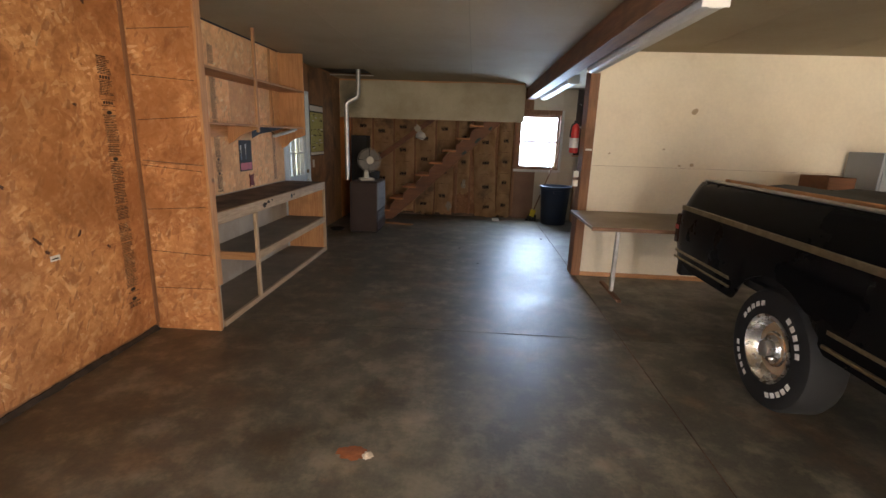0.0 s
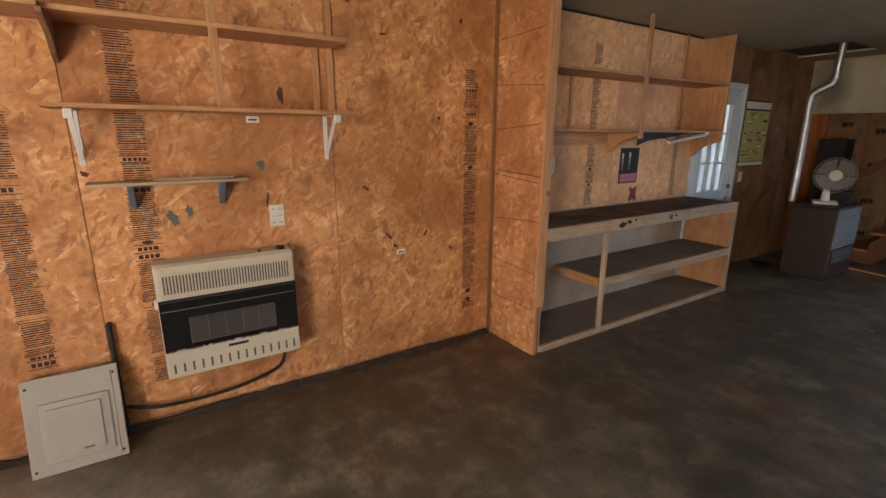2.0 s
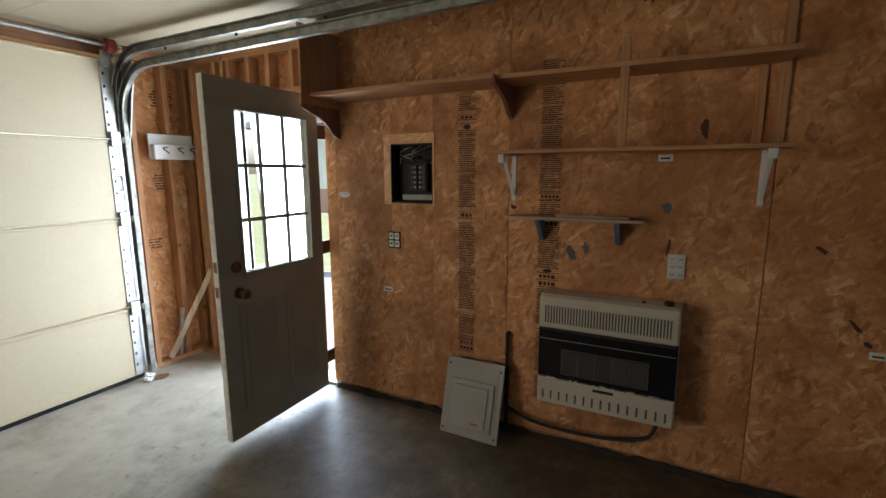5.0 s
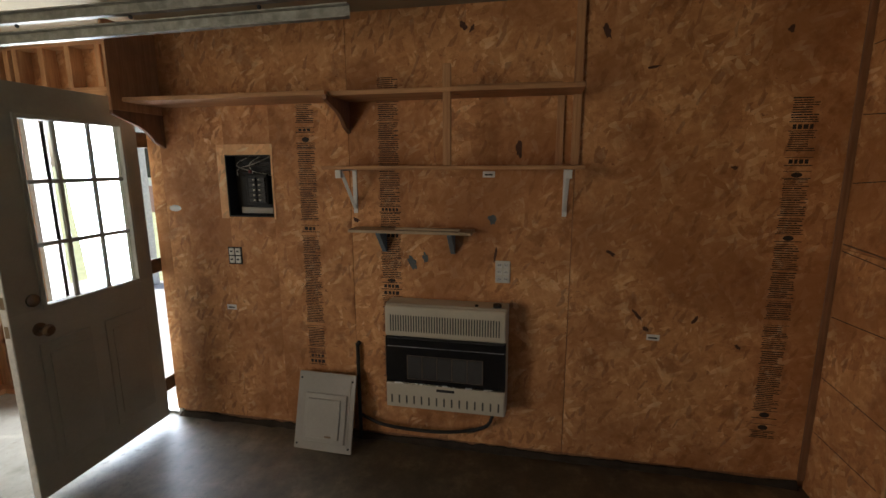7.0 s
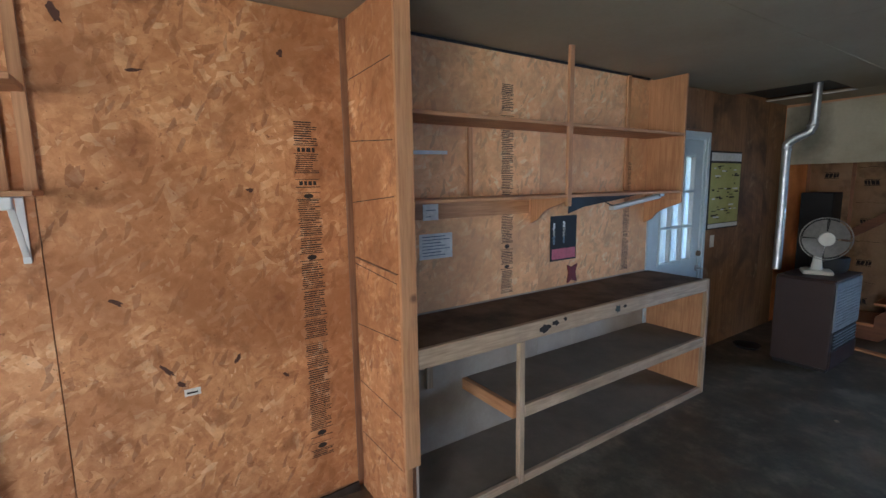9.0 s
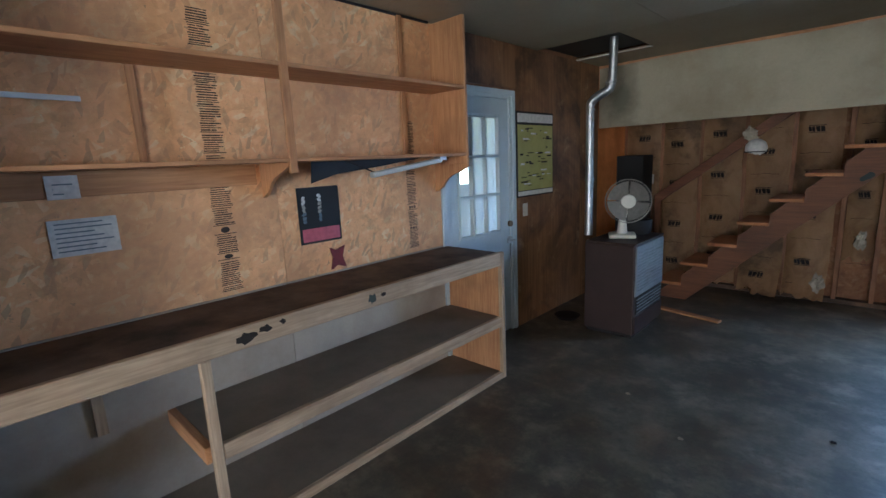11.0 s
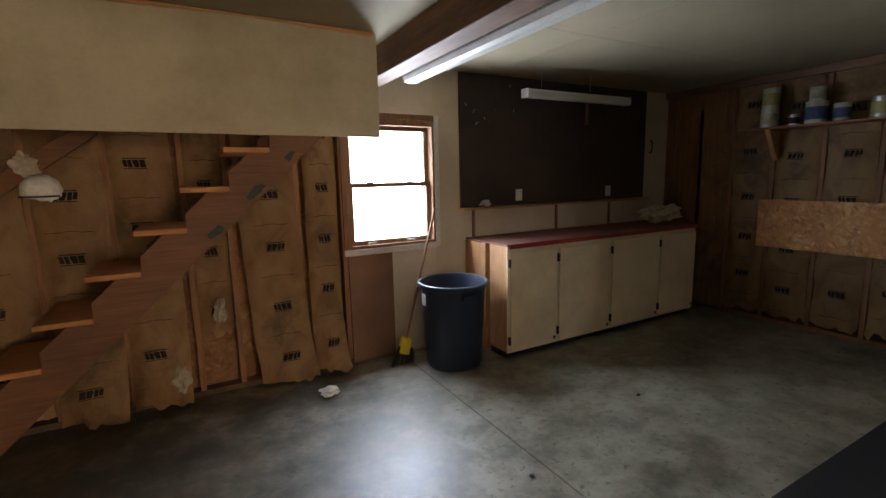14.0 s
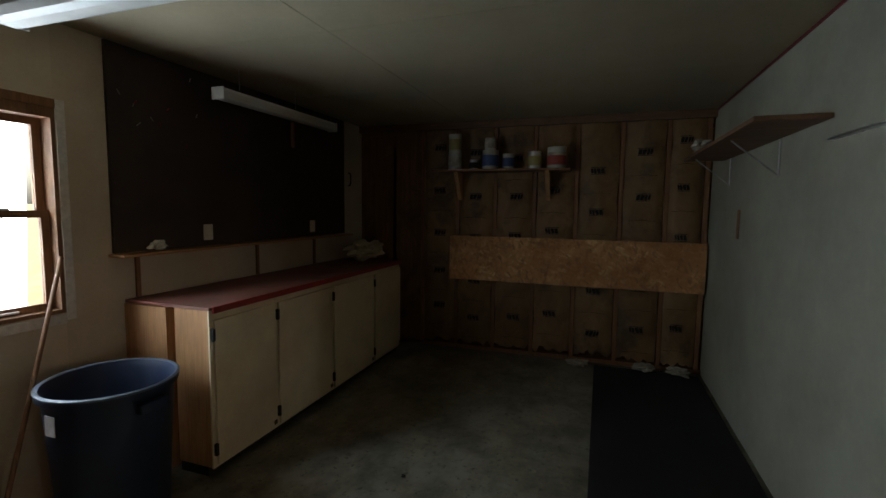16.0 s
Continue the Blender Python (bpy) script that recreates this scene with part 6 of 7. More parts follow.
for a in (268, 88):
    c, s = math.cos(radians(a)), math.sin(radians(a))
    bm = slab(-0.07, 0.07, -0.02, 0.02, 0.0, 0.05, 0.008, 2)
    bm.transform(Matrix.Translation((cx + 0.282 * c, cy + 0.282 * s, 0.585)) @ Matrix.Rotation(radians(a + 90), 4, "Z"))
    part("handle", bm, BLUE_PLASTIC, can)
bm = slab(-0.03, 0.03, -0.002, 0.002, 0.0, 0.09)
bm.transform(Matrix.Translation((cx + 0.268 * math.cos(radians(180)), cy + 0.268 * math.sin(radians(180)), 0.53)) @ Matrix.Rotation(radians(180 + 90), 4, "Z"))
part("sticker", bm, PAPER, can, "pale sticker")
broom = thing("broom", (1.57, 9.57, 0), "old broom with yellow cap leaning by the window", "broom")
part("handle", rod((1.58, 9.60, 0.20), (1.985, 9.80, 1.26), 0.011, 10), BROWN_Z, broom, "weathered wooden handle")
part("cap", plank((1.540, 9.58, 0.085), (1.585, 9.602, 0.215), 0.10, 0.045, (1, 0, -0.35), 0.010), YELLOW_PLASTIC, broom, "yellow plastic cap")
bm = bmesh.new()
rb = random.Random(2)
for k in range(120):
    u, w = rb.uniform(-1, 1), rb.uniform(-1, 1)
    rod((1.57 + 0.06 * u, 9.59 + 0.016 * w, 0.14 - 0.02 * u), (1.53 + 0.105 * u, 9.575 + 0.03 * w, 0.003), 0.0025, 4, 0.0015, bm)
part("bristles", bm, BLACK, broom)

# ---- base cabinets with red top ----
CY, CX0, CX1 = 9.187, 2.325, 4.836
cab_edges = [CX0, 2.86, 3.53, 4.235, CX1]
for i in range(4):
    a, b = cab_edges[i], cab_edges[i + 1]
    unit = thing("base_cabinet", ((a + b) / 2, CY + 0.15, 0), "cream painted plywood base cabinet with worn door", "cabinet", "cabinets under the red top")
    part("body", slab(a + 0.001, b - 0.001, CY + 0.022, CY + 0.262, 0.055, 0.955), LUMBER_Z if i == 0 else CAB_CREAM, unit, "bare pine side" if i == 0 else "")
    part("plinth", slab(a + 0.001, b - 0.001, CY + 0.05, CY + 0.25, 0.0, 0.055), BLACK, unit)
    part("face_frame", slab(a + 0.001, b - 0.001, CY + 0.012, CY + 0.022, 0.05, 0.955), CAB_CREAM, unit)
    door = part("door", slab(a + 0.022, b - 0.012, CY - 0.008, CY + 0.010, 0.07, 0.90, 0.003), CAB_CREAM, unit)
    for z in (0.16, 0.82):
        part("hinge", slab(a + 0.006, a + 0.024, CY - 0.011, CY + 0.011, z - 0.035, z + 0.035, 0.002), BLACK, door, "black hinge")
    part("pull", slab(b - 0.05, b - 0.02, CY - 0.014, CY - 0.008, 0.09, 0.12, 0.002), BRASS, door)
rear = thing("rear_cabinet", (3.55, 9.66, 0), "bare pine cabinet set back behind the front units", "cabinet")
part("body", slab(CX0 - 0.01, CX1, 9.50, FY - 0.002, 0, 0.952), LUMBER_Z, rear)
red = thing("red_worktop", (3.58, 9.5, 0.957), "worn red laminate worktop", "worktop")
part("top", slab(CX0 - 0.005, CX1 + 0.004, CY + 0.004, FY - 0.003, 0.957, 0.975, 0.002), DUSTY_TOP, red)
part("front_edge", slab(CX0 + 0.012, CX1 + 0.004, CY - 0.012, CY + 0.003, 0.94, 0.978, 0.002), RED_TOP, red, "red front edge")
bag = tuft("crumpled_bag", (4.72, 9.52, 0.977), (0.33, 0.19, 0.125), "crumpled pale plastic bag on the worktop", 9, plain("cloudy_plastic", (0.56, 0.50, 0.35), 0.5))

peg = structure("tool_board", "dark brown hardboard tool panel on the wall", "wall panel")
part("board", slab(2.26, 4.745, FY - 0.022, FY - 0.004, 1.252, H - 0.006), PEG, peg)
rp_ = random.Random(21)
for k in range(10):
    x, z = rp_.uniform(2.32, 2.9), rp_.uniform(1.6, 2.35)
    part("hook", rod((x, FY - 0.022, z), (x + rp_.uniform(-0.03, 0.03), FY - 0.035, z + 0.02), 0.003, 6), rp_.choice((ALU, RED, GALV)), peg)
ledge = thing("wall_ledge", (3.4, 9.75, 1.24), "thin bare wood ledge under the tool board", "shelf")
part("board", slab(2.235, 4.74, 9.70, FY - 0.003, 1.232, 1.248, 0.002), LUMBER_X, ledge)
for x in (2.40, 3.42, 4.2):
    part("support", slab(x - 0.012, x + 0.012, FY - 0.02, FY - 0.003, 0.98, 1.231), BROWN_Z, ledge)
tuft("rag", (2.50, 9.76, 1.249), (0.07, 0.04, 0.035), "balled pale rag on the ledge", 12, PAPER)
for x in (2.92, 4.155):
    op = thing("outlet_plate", (x, FY - 0.024, 1.29), "white outlet plate on the tool board", "outlet", "board outlets")
    part("cover", slab(x - 0.04, x + 0.04, FY - 0.030, FY - 0.023, 1.29, 1.40, 0.002), IVORY, op)
    for z in (1.30, 1.35):
        part("socket", slab(x - 0.018, x + 0.018, FY - 0.033, FY - 0.030, z, z + 0.036, 0.004), IVORY, op)
solo("wall_hook", tube_along([(4.86, FY - 0.004, 1.90), (4.86, FY - 0.03, 1.88), (4.86, FY - 0.03, 1.78), (4.84, FY - 0.01, 1.76)], 0.008, 8), BLACK, "black bent hook on the wall", "hook", smooth=True)


def batten_light(a, b, label, chain=False):
    a, b = Vector(a), Vector(b)
    d = (b - a)
    horiz = abs(d.x) > abs(d.y)
    lamp = thing("strip_light", (a + b) / 2, label, "light", "strip lights")
    n = 40
    w = 0.046 if horiz else 0.068
    prof = [(-w, 0.0), (-w, -0.03), (-w * 0.8, -0.058), (-w * 0.4, -0.07), (w * 0.4, -0.07), (w * 0.8, -0.058), (w, -0.03), (w, 0.0)]
    if horiz:
        prof = [(p, q * 0.75) for p, q in prof]
        bm = extrude_outline([(a.y + p, a.z + 0.03 + q) for p, q in prof], 0, a.x, b.x)
        hb = slab(a.x, b.x, a.y - 0.035, a.y + 0.035, a.z + 0.03, a.z + 0.052, 0.003)
    else:
        bm = extrude_outline([(a.x + p, a.z + 0.03 + q) for p, q in prof], 1, a.y, b.y)
        hb = slab(a.x - 0.035, a.x + 0.035, a.y, b.y, a.z + 0.03, a.z + 0.07, 0.003)
    part("diffuser", bm, TUBE_WHITE, lamp, "unlit milky diffuser")
    part("housing", hb, WHITE_METAL, lamp)
    for p in (a, b):
        if horiz:
            s = 0.006 if p == a else -0.006
            part("end_cap", slab(min(p.x, p.x - s), max(p.x, p.x - s), p.y - 0.05, p.y + 0.05, p.z - 0.024, p.z + 0.054, 0.003), WHITE_METAL, lamp)
        else:
            part("end_cap", slab(p.x - 0.071, p.x + 0.071, p.y - 0.004, p.y + 0.004, p.z - 0.036, p.z + 0.072, 0.003), WHITE_METAL, lamp)
    return lamp


batten_light((1.575, 6.88, 2.238), (1.575, 9.34, 2.238), "unlit eight-foot fluorescent strip fixed beside the beam")
batten_light((1.575, 3.45, 2.238), (1.575, 5.90, 2.238), "unlit eight-foot fluorescent strip fixed beside the beam")
l3 = batten_light((2.755, 9.51, 2.225), (4.06, 9.51, 2.225), "unlit fluorescent strip hung on chains over the bench")
for x in (2.95, 3.55):
    part("chain", rod((x, 9.52, 2.30), (x + 0.01, 9.53, H), 0.003, 6), GALV, l3)
part("pull_cord", slab(3.53, 3.57, 9.55, 9.555, 2.0, 2.2), BROWN_Z, l3)

# ---- east end: can shelf, mat ----
cshelf = thing("can_shelf", (5.03, 8.17, 1.92), "rough plank shelf across the studs", "shelf")
part("plank", slab(4.90, EX - 0.03, 7.48, 8.87, 1.905, 1.925, 0.002), STUD_Z, cshelf)
for y in (7.70, 8.62):
    part("bracket", extrude_outline([(EX - 0.03, 1.904), (4.93, 1.904), (EX - 0.05, 1.62), (EX - 0.03, 1.62)], 1, y - 0.02, y + 0.02), LUMBER_Z, cshelf)


CAN_WHITE = paint_material("dusty_can_enamel", (0.58, 0.54, 0.45), 0.6, (0.24, 0.18, 0.12), 0.6, 60, 0.1, 9)
CAN_PAPER = paint_material("soiled_can_label", (0.50, 0.44, 0.32), 0.7, (0.10, 0.07, 0.05), 0.7, 60, 0.1, 14)


def paint_can(x, y, z, r, h, body, label, band=None):
    c = thing("paint_can", (x, y, z), label, "paint can", "cans on the plank shelf")
    part("tin", lathe([(0, 0), (r * 0.97, 0), (r, 0.006), (r, h - 0.008), (r * 1.03, h - 0.004), (r * 1.03, h), (r * 0.9, h), (r * 0.88, h - 0.012), (0, h - 0.012)], 24, (x, y, z)), body, c, "", True)
    part("label_band", lathe([(r + 0.001, h * 0.18), (r + 0.0015, h * 0.18), (r + 0.0015, h * 0.75), (r + 0.001, h * 0.75)], 24, (x, y, z)), band or CAN_PAPER, c, "", True)
    return c


BLUE_LABEL = plain("blue_label", (0.04, 0.075, 0.17), 0.6)
CREAM_LABEL = plain("cream_label", (0.36, 0.29, 0.10), 0.6)
paint_can(5.02, 8.65, 1.926, 0.072, 0.17, ALU, "dull silver paint can with pale label")
paint_can(5.02, 8.65, 2.097, 0.066, 0.19, CAN_WHITE, "cream-yellow paint can stacked on another", CREAM_LABEL)
paint_can(5.03, 8.45, 1.926, 0.045, 0.10, ALU, "small dull silver can", INK)
paint_can(5.02, 8.275, 1.926, 0.080, 0.19, CAN_WHITE, "white paint can with blue label", BLUE_LABEL)
paint_can(5.02, 8.275, 2.117, 0.058, 0.12, CAN_WHITE, "small white can stacked on another")
paint_can(5.02, 8.09, 1.926, 0.058, 0.15, CAN_WHITE, "small can with blue-white label", BLUE_LABEL)
paint_can(5.02, 7.83, 1.926, 0.066, 0.165, ALU, "rusty can with cream label", CREAM_LABEL)
bucket = paint_can(5.01, 7.62, 1.926, 0.088, 0.20, CAN_WHITE, "white paint bucket with red-and-white label")
part("red_patch", lathe([(0.0895, 0.03), (0.0902, 0.03), (0.0902, 0.12), (0.0895, 0.12)], 24, (5.01, 7.62, 1.926)), plain("red_label", (0.40, 0.06, 0.04), 0.6), bucket, "red printed patch")
rubber_mat = thing("rubber_mat", (3.9, 6.75, 0), "long black rubber mat along the partition", "mat")
part("sheet", slab(2.35, 5.06, 6.285, 7.20, 0.001, 0.012, 0.003), MAT_BLACK, rubber_mat)
for i, (x, y) in enumerate(((5.02, 6.75), (5.0, 6.45), (4.98, 7.35))):
    tuft("fibre_scrap", (x, y, 0.012 if y < 7.2 else 0.0), (0.06, 0.12, 0.05), "pale torn insulation fibre at the wall foot", 14 + i)

pshelf = thing("side_shelf", (3.7, 6.4, 1.96), "stained plank shelf on steel rod brackets", "shelf")
part("plank", slab(2.88, 4.75, PN + 0.002, 6.555, 1.945, 1.968, 0.003), BROWN_Y, pshelf)
for x in (3.50, 4.55):
    part("bracket", rod((x, PN + 0.006, 1.944), (x, PN + 0.006, 1.735), 0.006, 8), ALU, pshelf)
    part("strut", rod((x, PN + 0.008, 1.74), (x, 6.50, 1.942), 0.005, 8), ALU, pshelf)
for y, z in ((6.45, 1.969),):
    tuft("rag", (4.6, y, z), (0.14, 0.08, 0.07), "dusty rag bundle on the stained shelf", 31)
solo("steel_strip", slab(2.28, 2.86, PN + 0.001, PN + 0.03, 1.845, 1.853), GALV, "thin steel rail on the partition", "rail")
solo("wall_slot", slab(4.205, 4.255, PN + 0.001, PN + 0.01, 1.335, 1.548, 0.004), BROWN_Z, "dark narrow bracket plate on the partition", "plate")

part("top_plate", slab(EX - 0.058, EX + 0.02, PN + 0.002, FY - 0.002, H - 0.075, H - 0.003, 0.002), BROWN_Y, wall_east, "dark red-brown top plate")

# ---- beside the partition post ----
ext = thing("fire_extinguisher", (1.52, 6.36, 1.38), "red fire extinguisher hung on the post", "extinguisher")
ex, ey = 1.535, 6.33
part("cylinder", lathe([(0, 0), (0.045, 0.0), (0.05, 0.02), (0.05, 0.27), (0.04, 0.31), (0.018, 0.33), (0, 0.33)], 22, (ex, ey, 1.38)), RED, ext, "", True)
part("label", lathe([(0.0508, 0.06), (0.0512, 0.06), (0.0512, 0.17), (0.0508, 0.17)], 22, (ex, ey, 1.38)), PAPER, ext, "", True)
part("valve", slab(ex - 0.015, ex + 0.015, ey - 0.04, ey + 0.03, 1.71, 1.745, 0.004), BLACK, ext)
part("nozzle", tube_along([(ex, ey - 0.04, 1.72), (ex - 0.05, ey - 0.05, 1.68), (ex - 0.055, ey - 0.02, 1.56)], 0.009, 8), BLACK, ext)
part("hook", slab(ex + 0.045, PX + 0.06, ey - 0.02, ey + 0.02, 1.66, 1.68), ALU, ext)
part("strap_plate", slab(PX + 0.04, PX + 0.06, PN - 0.005, ey + 0.03, 1.5, 1.7), ALU, ext)
for z, w in ((1.12, 0.05), (1.02, 0.04)):
    solo("small_box", slab(PX - 0.06, PX - 0.002, 6.10, 6.10 + w, z, z + 0.07, 0.003), IVORY, "small ivory switch box on the post", "switch box")
solo("post_bracket", slab(PX + 0.02, PX + 0.09, PS - 0.02, PS - 0.011, 1.42, 1.44), WHITE_METAL, "small white bracket on the post", "bracket")

# ---- truck bay: table, boxes ----
table = thing("work_table", (2.4, 5.45, 0), "long table with a scuffed grey top and steel legs", "table")
part("tabletop", slab(1.49, 4.3, 4.98, 5.99, 0.735, 0.765, 0.004), paint_material("scuffed_table_top", (0.34, 0.27, 0.19), 0.45, (0.18, 0.14, 0.10), 0.6), table)
part("edge_strip", slab(1.485, 4.3, 4.965, 4.98, 0.73, 0.762, 0.003), BROWN_Y, table, "brown wood edge strip")
for x in (1.86, 3.6):
    leg = part("leg", slab(x - 0.018, x + 0.018, 5.38, 5.42, 0.03, 0.734, 0.004), ALU, table, "steel pedestal leg")
    part("foot", slab(x - 0.022, x + 0.022, 5.12, 5.75, 0.0, 0.03, 0.005), BROWN_Y, leg)
crate = thing("wooden_crate", (3.87, 5.6, 0.766), "red-brown wooden crate on the table", "crate")
for k in range(3):
    part("slat", slab(3.76, 3.98, 5.40, 5.415, 0.77 + k * 0.17, 0.92 + k * 0.17, 0.003), STAIR_X, crate)
    part("slat", slab(3.76, 3.98, 5.785, 5.80, 0.77 + k * 0.17, 0.92 + k * 0.17, 0.003), STAIR_X, crate)
    part("slat", slab(3.745, 3.76, 5.40, 5.80, 0.77 + k * 0.17, 0.92 + k * 0.17, 0.003), STAIR_X, crate)
    part("slat", slab(3.98, 3.995, 5.40, 5.80, 0.77 + k * 0.17, 0.92 + k * 0.17, 0.003), STAIR_X, crate)
part("bottom", slab(3.76, 3.98, 5.415, 5.785, 0.767, 0.78), STAIR_X, crate)
locker = thing("steel_cabinet", (4.7, 5.75, 0), "grey-blue steel cabinet against the cream wall", "cabinet")
lm = paint_material("grey_blue_steel", (0.30, 0.33, 0.35), 0.4)
part("body", slab(4.31, 5.1, 5.55, 5.99, 0, 1.50, 0.006), lm, locker)
part("door", slab(4.33, 4.70, 5.538, 5.55, 0.08, 1.47, 0.003), lm, locker)
part("door", slab(4.705, 5.08, 5.538, 5.55, 0.08, 1.47, 0.003), lm, locker)
part("handle", slab(4.67, 4.685, 5.52, 5.538, 0.7, 0.82, 0.003), CHROME, locker)
for k, (x, z, w) in enumerate(((2.70, 1.86, 0.045), (2.433, 1.46, 0.018), (2.75, 1.30, 0.03), (2.62, 1.29, 0.02), (1.86, 1.40, 0.015))):
    solo("wall_mark", blot(1, (x, PS - 0.0004, z), w, w * 0.75, 80 + k, 0, -0.0008), plain("rust_mark", (0.42, 0.31, 0.19), 0.8), "rusty brown mark on the cream wall", "stain")
part("baseboard", slab(PX + 0.1, 3.2, PS - 0.014, PS - 0.002, 0.0, 0.05, 0.002), LUMBER_X, partition, "bare foot board")

# ---- pickup truck ----
truck = thing("pickup_truck", (3.05, 2.0, 0), "black two-wheel-drive pickup with silver trim, parked tail in", "pickup truck")
TX0, TX1, TAIL = 2.14, 3.98, 4.74
WY, WR = 3.425, 0.36


def bedside(sign):
    """The outer skin of one bed side with its wheel arch; sign -1: the side towards the heater wall."""
    bm = bmesh.new()
    prof = [(0.0, 0.53), (0.0, 0.60), (-0.02, 0.70), (-0.028, 0.85), (-0.02, 0.98), (0.0, 1.02), (0.012, 1.06), (0.045, 1.14), (0.075, 1.20), (0.095, 1.228), (0.14, 1.238)]
    ys = [TAIL - 0.0, TAIL - 0.03] + [TAIL - 0.1 - 0.05 * k for k in range(46)]
    rows = []
    for y in ys:
        r = []
        inset = 0.03 * max(0.0, 1 - (TAIL - y) / 0.1) ** 2
        for p, z in prof:
            zz = z
            d = y - WY
            arch = 0.44 ** 2 - d * d
            if arch > 0:
                zz = max(z, WR + math.sqrt(arch) * 0.97)
            if z < 0.62 and d > 0.3:
                zz = max(zz, 0.53 + 0.05 * max(0, (y - (TAIL - 0.35)) / 0.35))
            tail_y = y - 0.10 * max(0, (z - 0.95)) * max(0.0, 1 - (TAIL - y) / 0.2)
            x = TX0 + p + inset if sign < 0 else TX1 - p - inset
            r.append(bm.verts.new((x, tail_y, zz)))
        rows.append(r)
    for a, b in zip(rows, rows[1:]):
        for k in range(len(prof) - 1):
            f = (a[k], a[k + 1], b[k + 1], b[k])
            if len({tuple(round(c, 4) for c in v.co) for v in f}) == 4:
                bm.faces.new(f)
    bmesh.ops.recalc_face_normals(bm, faces=bm.faces[:])
    bmesh.ops.solidify(bm, geom=bm.faces[:], thickness=0.02 if sign < 0 else -0.02)
    return bm


bed = part("bed_side", bedside(-1), BLACK_PAINT, truck, "", True)
part("bed_side", bedside(1), BLACK_PAINT, truck, "", True)
part("tailgate", slab(TX0 + 0.10, TX1 - 0.10, TAIL - 0.06, TAIL - 0.01, 0.60, 1.20, 0.012, 2), BLACK_PAINT, truck)
part("bed_floor", slab(TX0 + 0.06, TX1 - 0.06, 2.35, TAIL - 0.06, 0.64, 0.68), BLACK, truck)
part("bed_wall", slab(TX0 + 0.12, TX0 + 0.15, 2.4, TAIL - 0.06, 0.68, 1.21), BLACK, truck)
part("bed_wall", slab(TX1 - 0.15, TX1 - 0.12, 2.4, TAIL - 0.06, 0.68, 1.21), BLACK, truck)
part("bed_front", slab(TX0 + 0.1, TX1 - 0.1, 2.33, 2.38, 0.64, 1.21), BLACK_PAINT, truck)
for x in (TX0 + 0.105, TX1 - 0.175):
    part("bed_rail_cap", slab(x, x + 0.07, 2.4, TAIL - 0.10, 1.238, 1.252, 0.005), ALU, truck, "silver bed rail cap")
for x0, x1 in ((TX0 - 0.012, TX0 + 0.004), (TX1 - 0.004, TX1 + 0.012)):
    part("side_trim", slab(x0, x1, 2.45, TAIL - 0.04, 0.995, 1.035, 0.004), GOLD, truck, "dull gold side moulding")
    part("side_trim", slab(x0 - 0.004 if x0 < 3 else x0, x1 if x0 < 3 else x1 + 0.004, WY + 0.44, TAIL - 0.04, 0.645, 0.67, 0.004), GOLD, truck)
    part("side_trim", slab(x0 if x0 < 3 else x0, x1, WY + 0.44, TAIL - 0.02, 0.59, 0.605, 0.003), GOLD, truck)
    part("side_trim", slab(x0 - 0.004 if x0 < 3 else x0, x1 if x0 < 3 else x1 + 0.004, 2.30, WY - 0.44, 0.645, 0.67, 0.004), GOLD, truck)
    part("side_trim", slab(x0, x1, 2.30, WY - 0.42, 0.565, 0.585, 0.003), GOLD, truck)
part("rear_bumper", slab(TX0 + 0.06, TX1 - 0.06, TAIL - 0.03, TAIL + 0.06, 0.42, 0.56, 0.02, 2), BLACK, truck)
for x0, x1 in ((TX0 - 0.026, TX0 + 0.03), (TX1 - 0.03, TX1 + 0.026)):
    tl = part("tail_light", slab(x0, x1, TAIL - 0.075, TAIL - 0.005, 0.72, 0.96, 0.006), plain("dark_red_lens", (0.025, 0.003, 0.003), 0.2), truck)
    part("reflector", slab(x0 - 0.001, x1 + 0.001, TAIL - 0.07, TAIL + 0.0, 0.83, 0.87, 0.003), RED, tl, "bright red reflector")
tarp = thing("folded_tarp", (3.06, 3.4, 0.68), "dark blue tarp bundle lying in the truck bed", "tarp")
bm = slab(TX0 + 0.32, TX1 - 0.3, 2.5, 4.35, 0.681, 1.235, 0.03, 2)
bmesh.ops.subdivide_edges(bm, edges=bm.edges[:], cuts=6, use_grid_fill=True)
for v in bm.verts:
    if v.co.z > 0.8:
        v.co.z += 0.05 * noise.noise(v.co * 3.5)
part("cloth", bm, paint_material("dark_blue_cloth", (0.03, 0.045, 0.06), 0.7, (0.02, 0.02, 0.022), 0.5), tarp, "", True)
part("side_board", slab(TX0 + 0.24, TX0 + 0.27, 2.42, 4.6, 0.681, 1.262, 0.004), LUMBER_Y, tarp, "bare board along the bed side")
# cab
cabp = [(2.30, 0.50), (2.30, 1.22), (2.22, 1.24), (2.10, 1.72), (1.95, 1.78), (1.15, 1.78), (1.0, 1.74), (0.55, 1.24), (-0.55, 1.18), (-0.95, 1.12), (-0.98, 0.5)]
part("cab_body", extrude_outline(cabp, 0, TX0 + 0.06, TX1 - 0.06), BLACK_PAINT, truck)
part("side_window", extrude_outline([(2.08, 1.26), (2.0, 1.70), (1.12, 1.70), (0.72, 1.26)], 0, TX0 + 0.052, TX0 + 0.06), DARK_GLASS, truck)
part("rear_window", slab(TX0 + 0.3, TX1 - 0.3, 2.14, 2.17, 1.32, 1.68), DARK_GLASS, truck)
part("rocker_trim", slab(TX0 + 0.045, TX0 + 0.06, 0.2, 2.28, 0.60, 0.63, 0.004), ALU, truck)
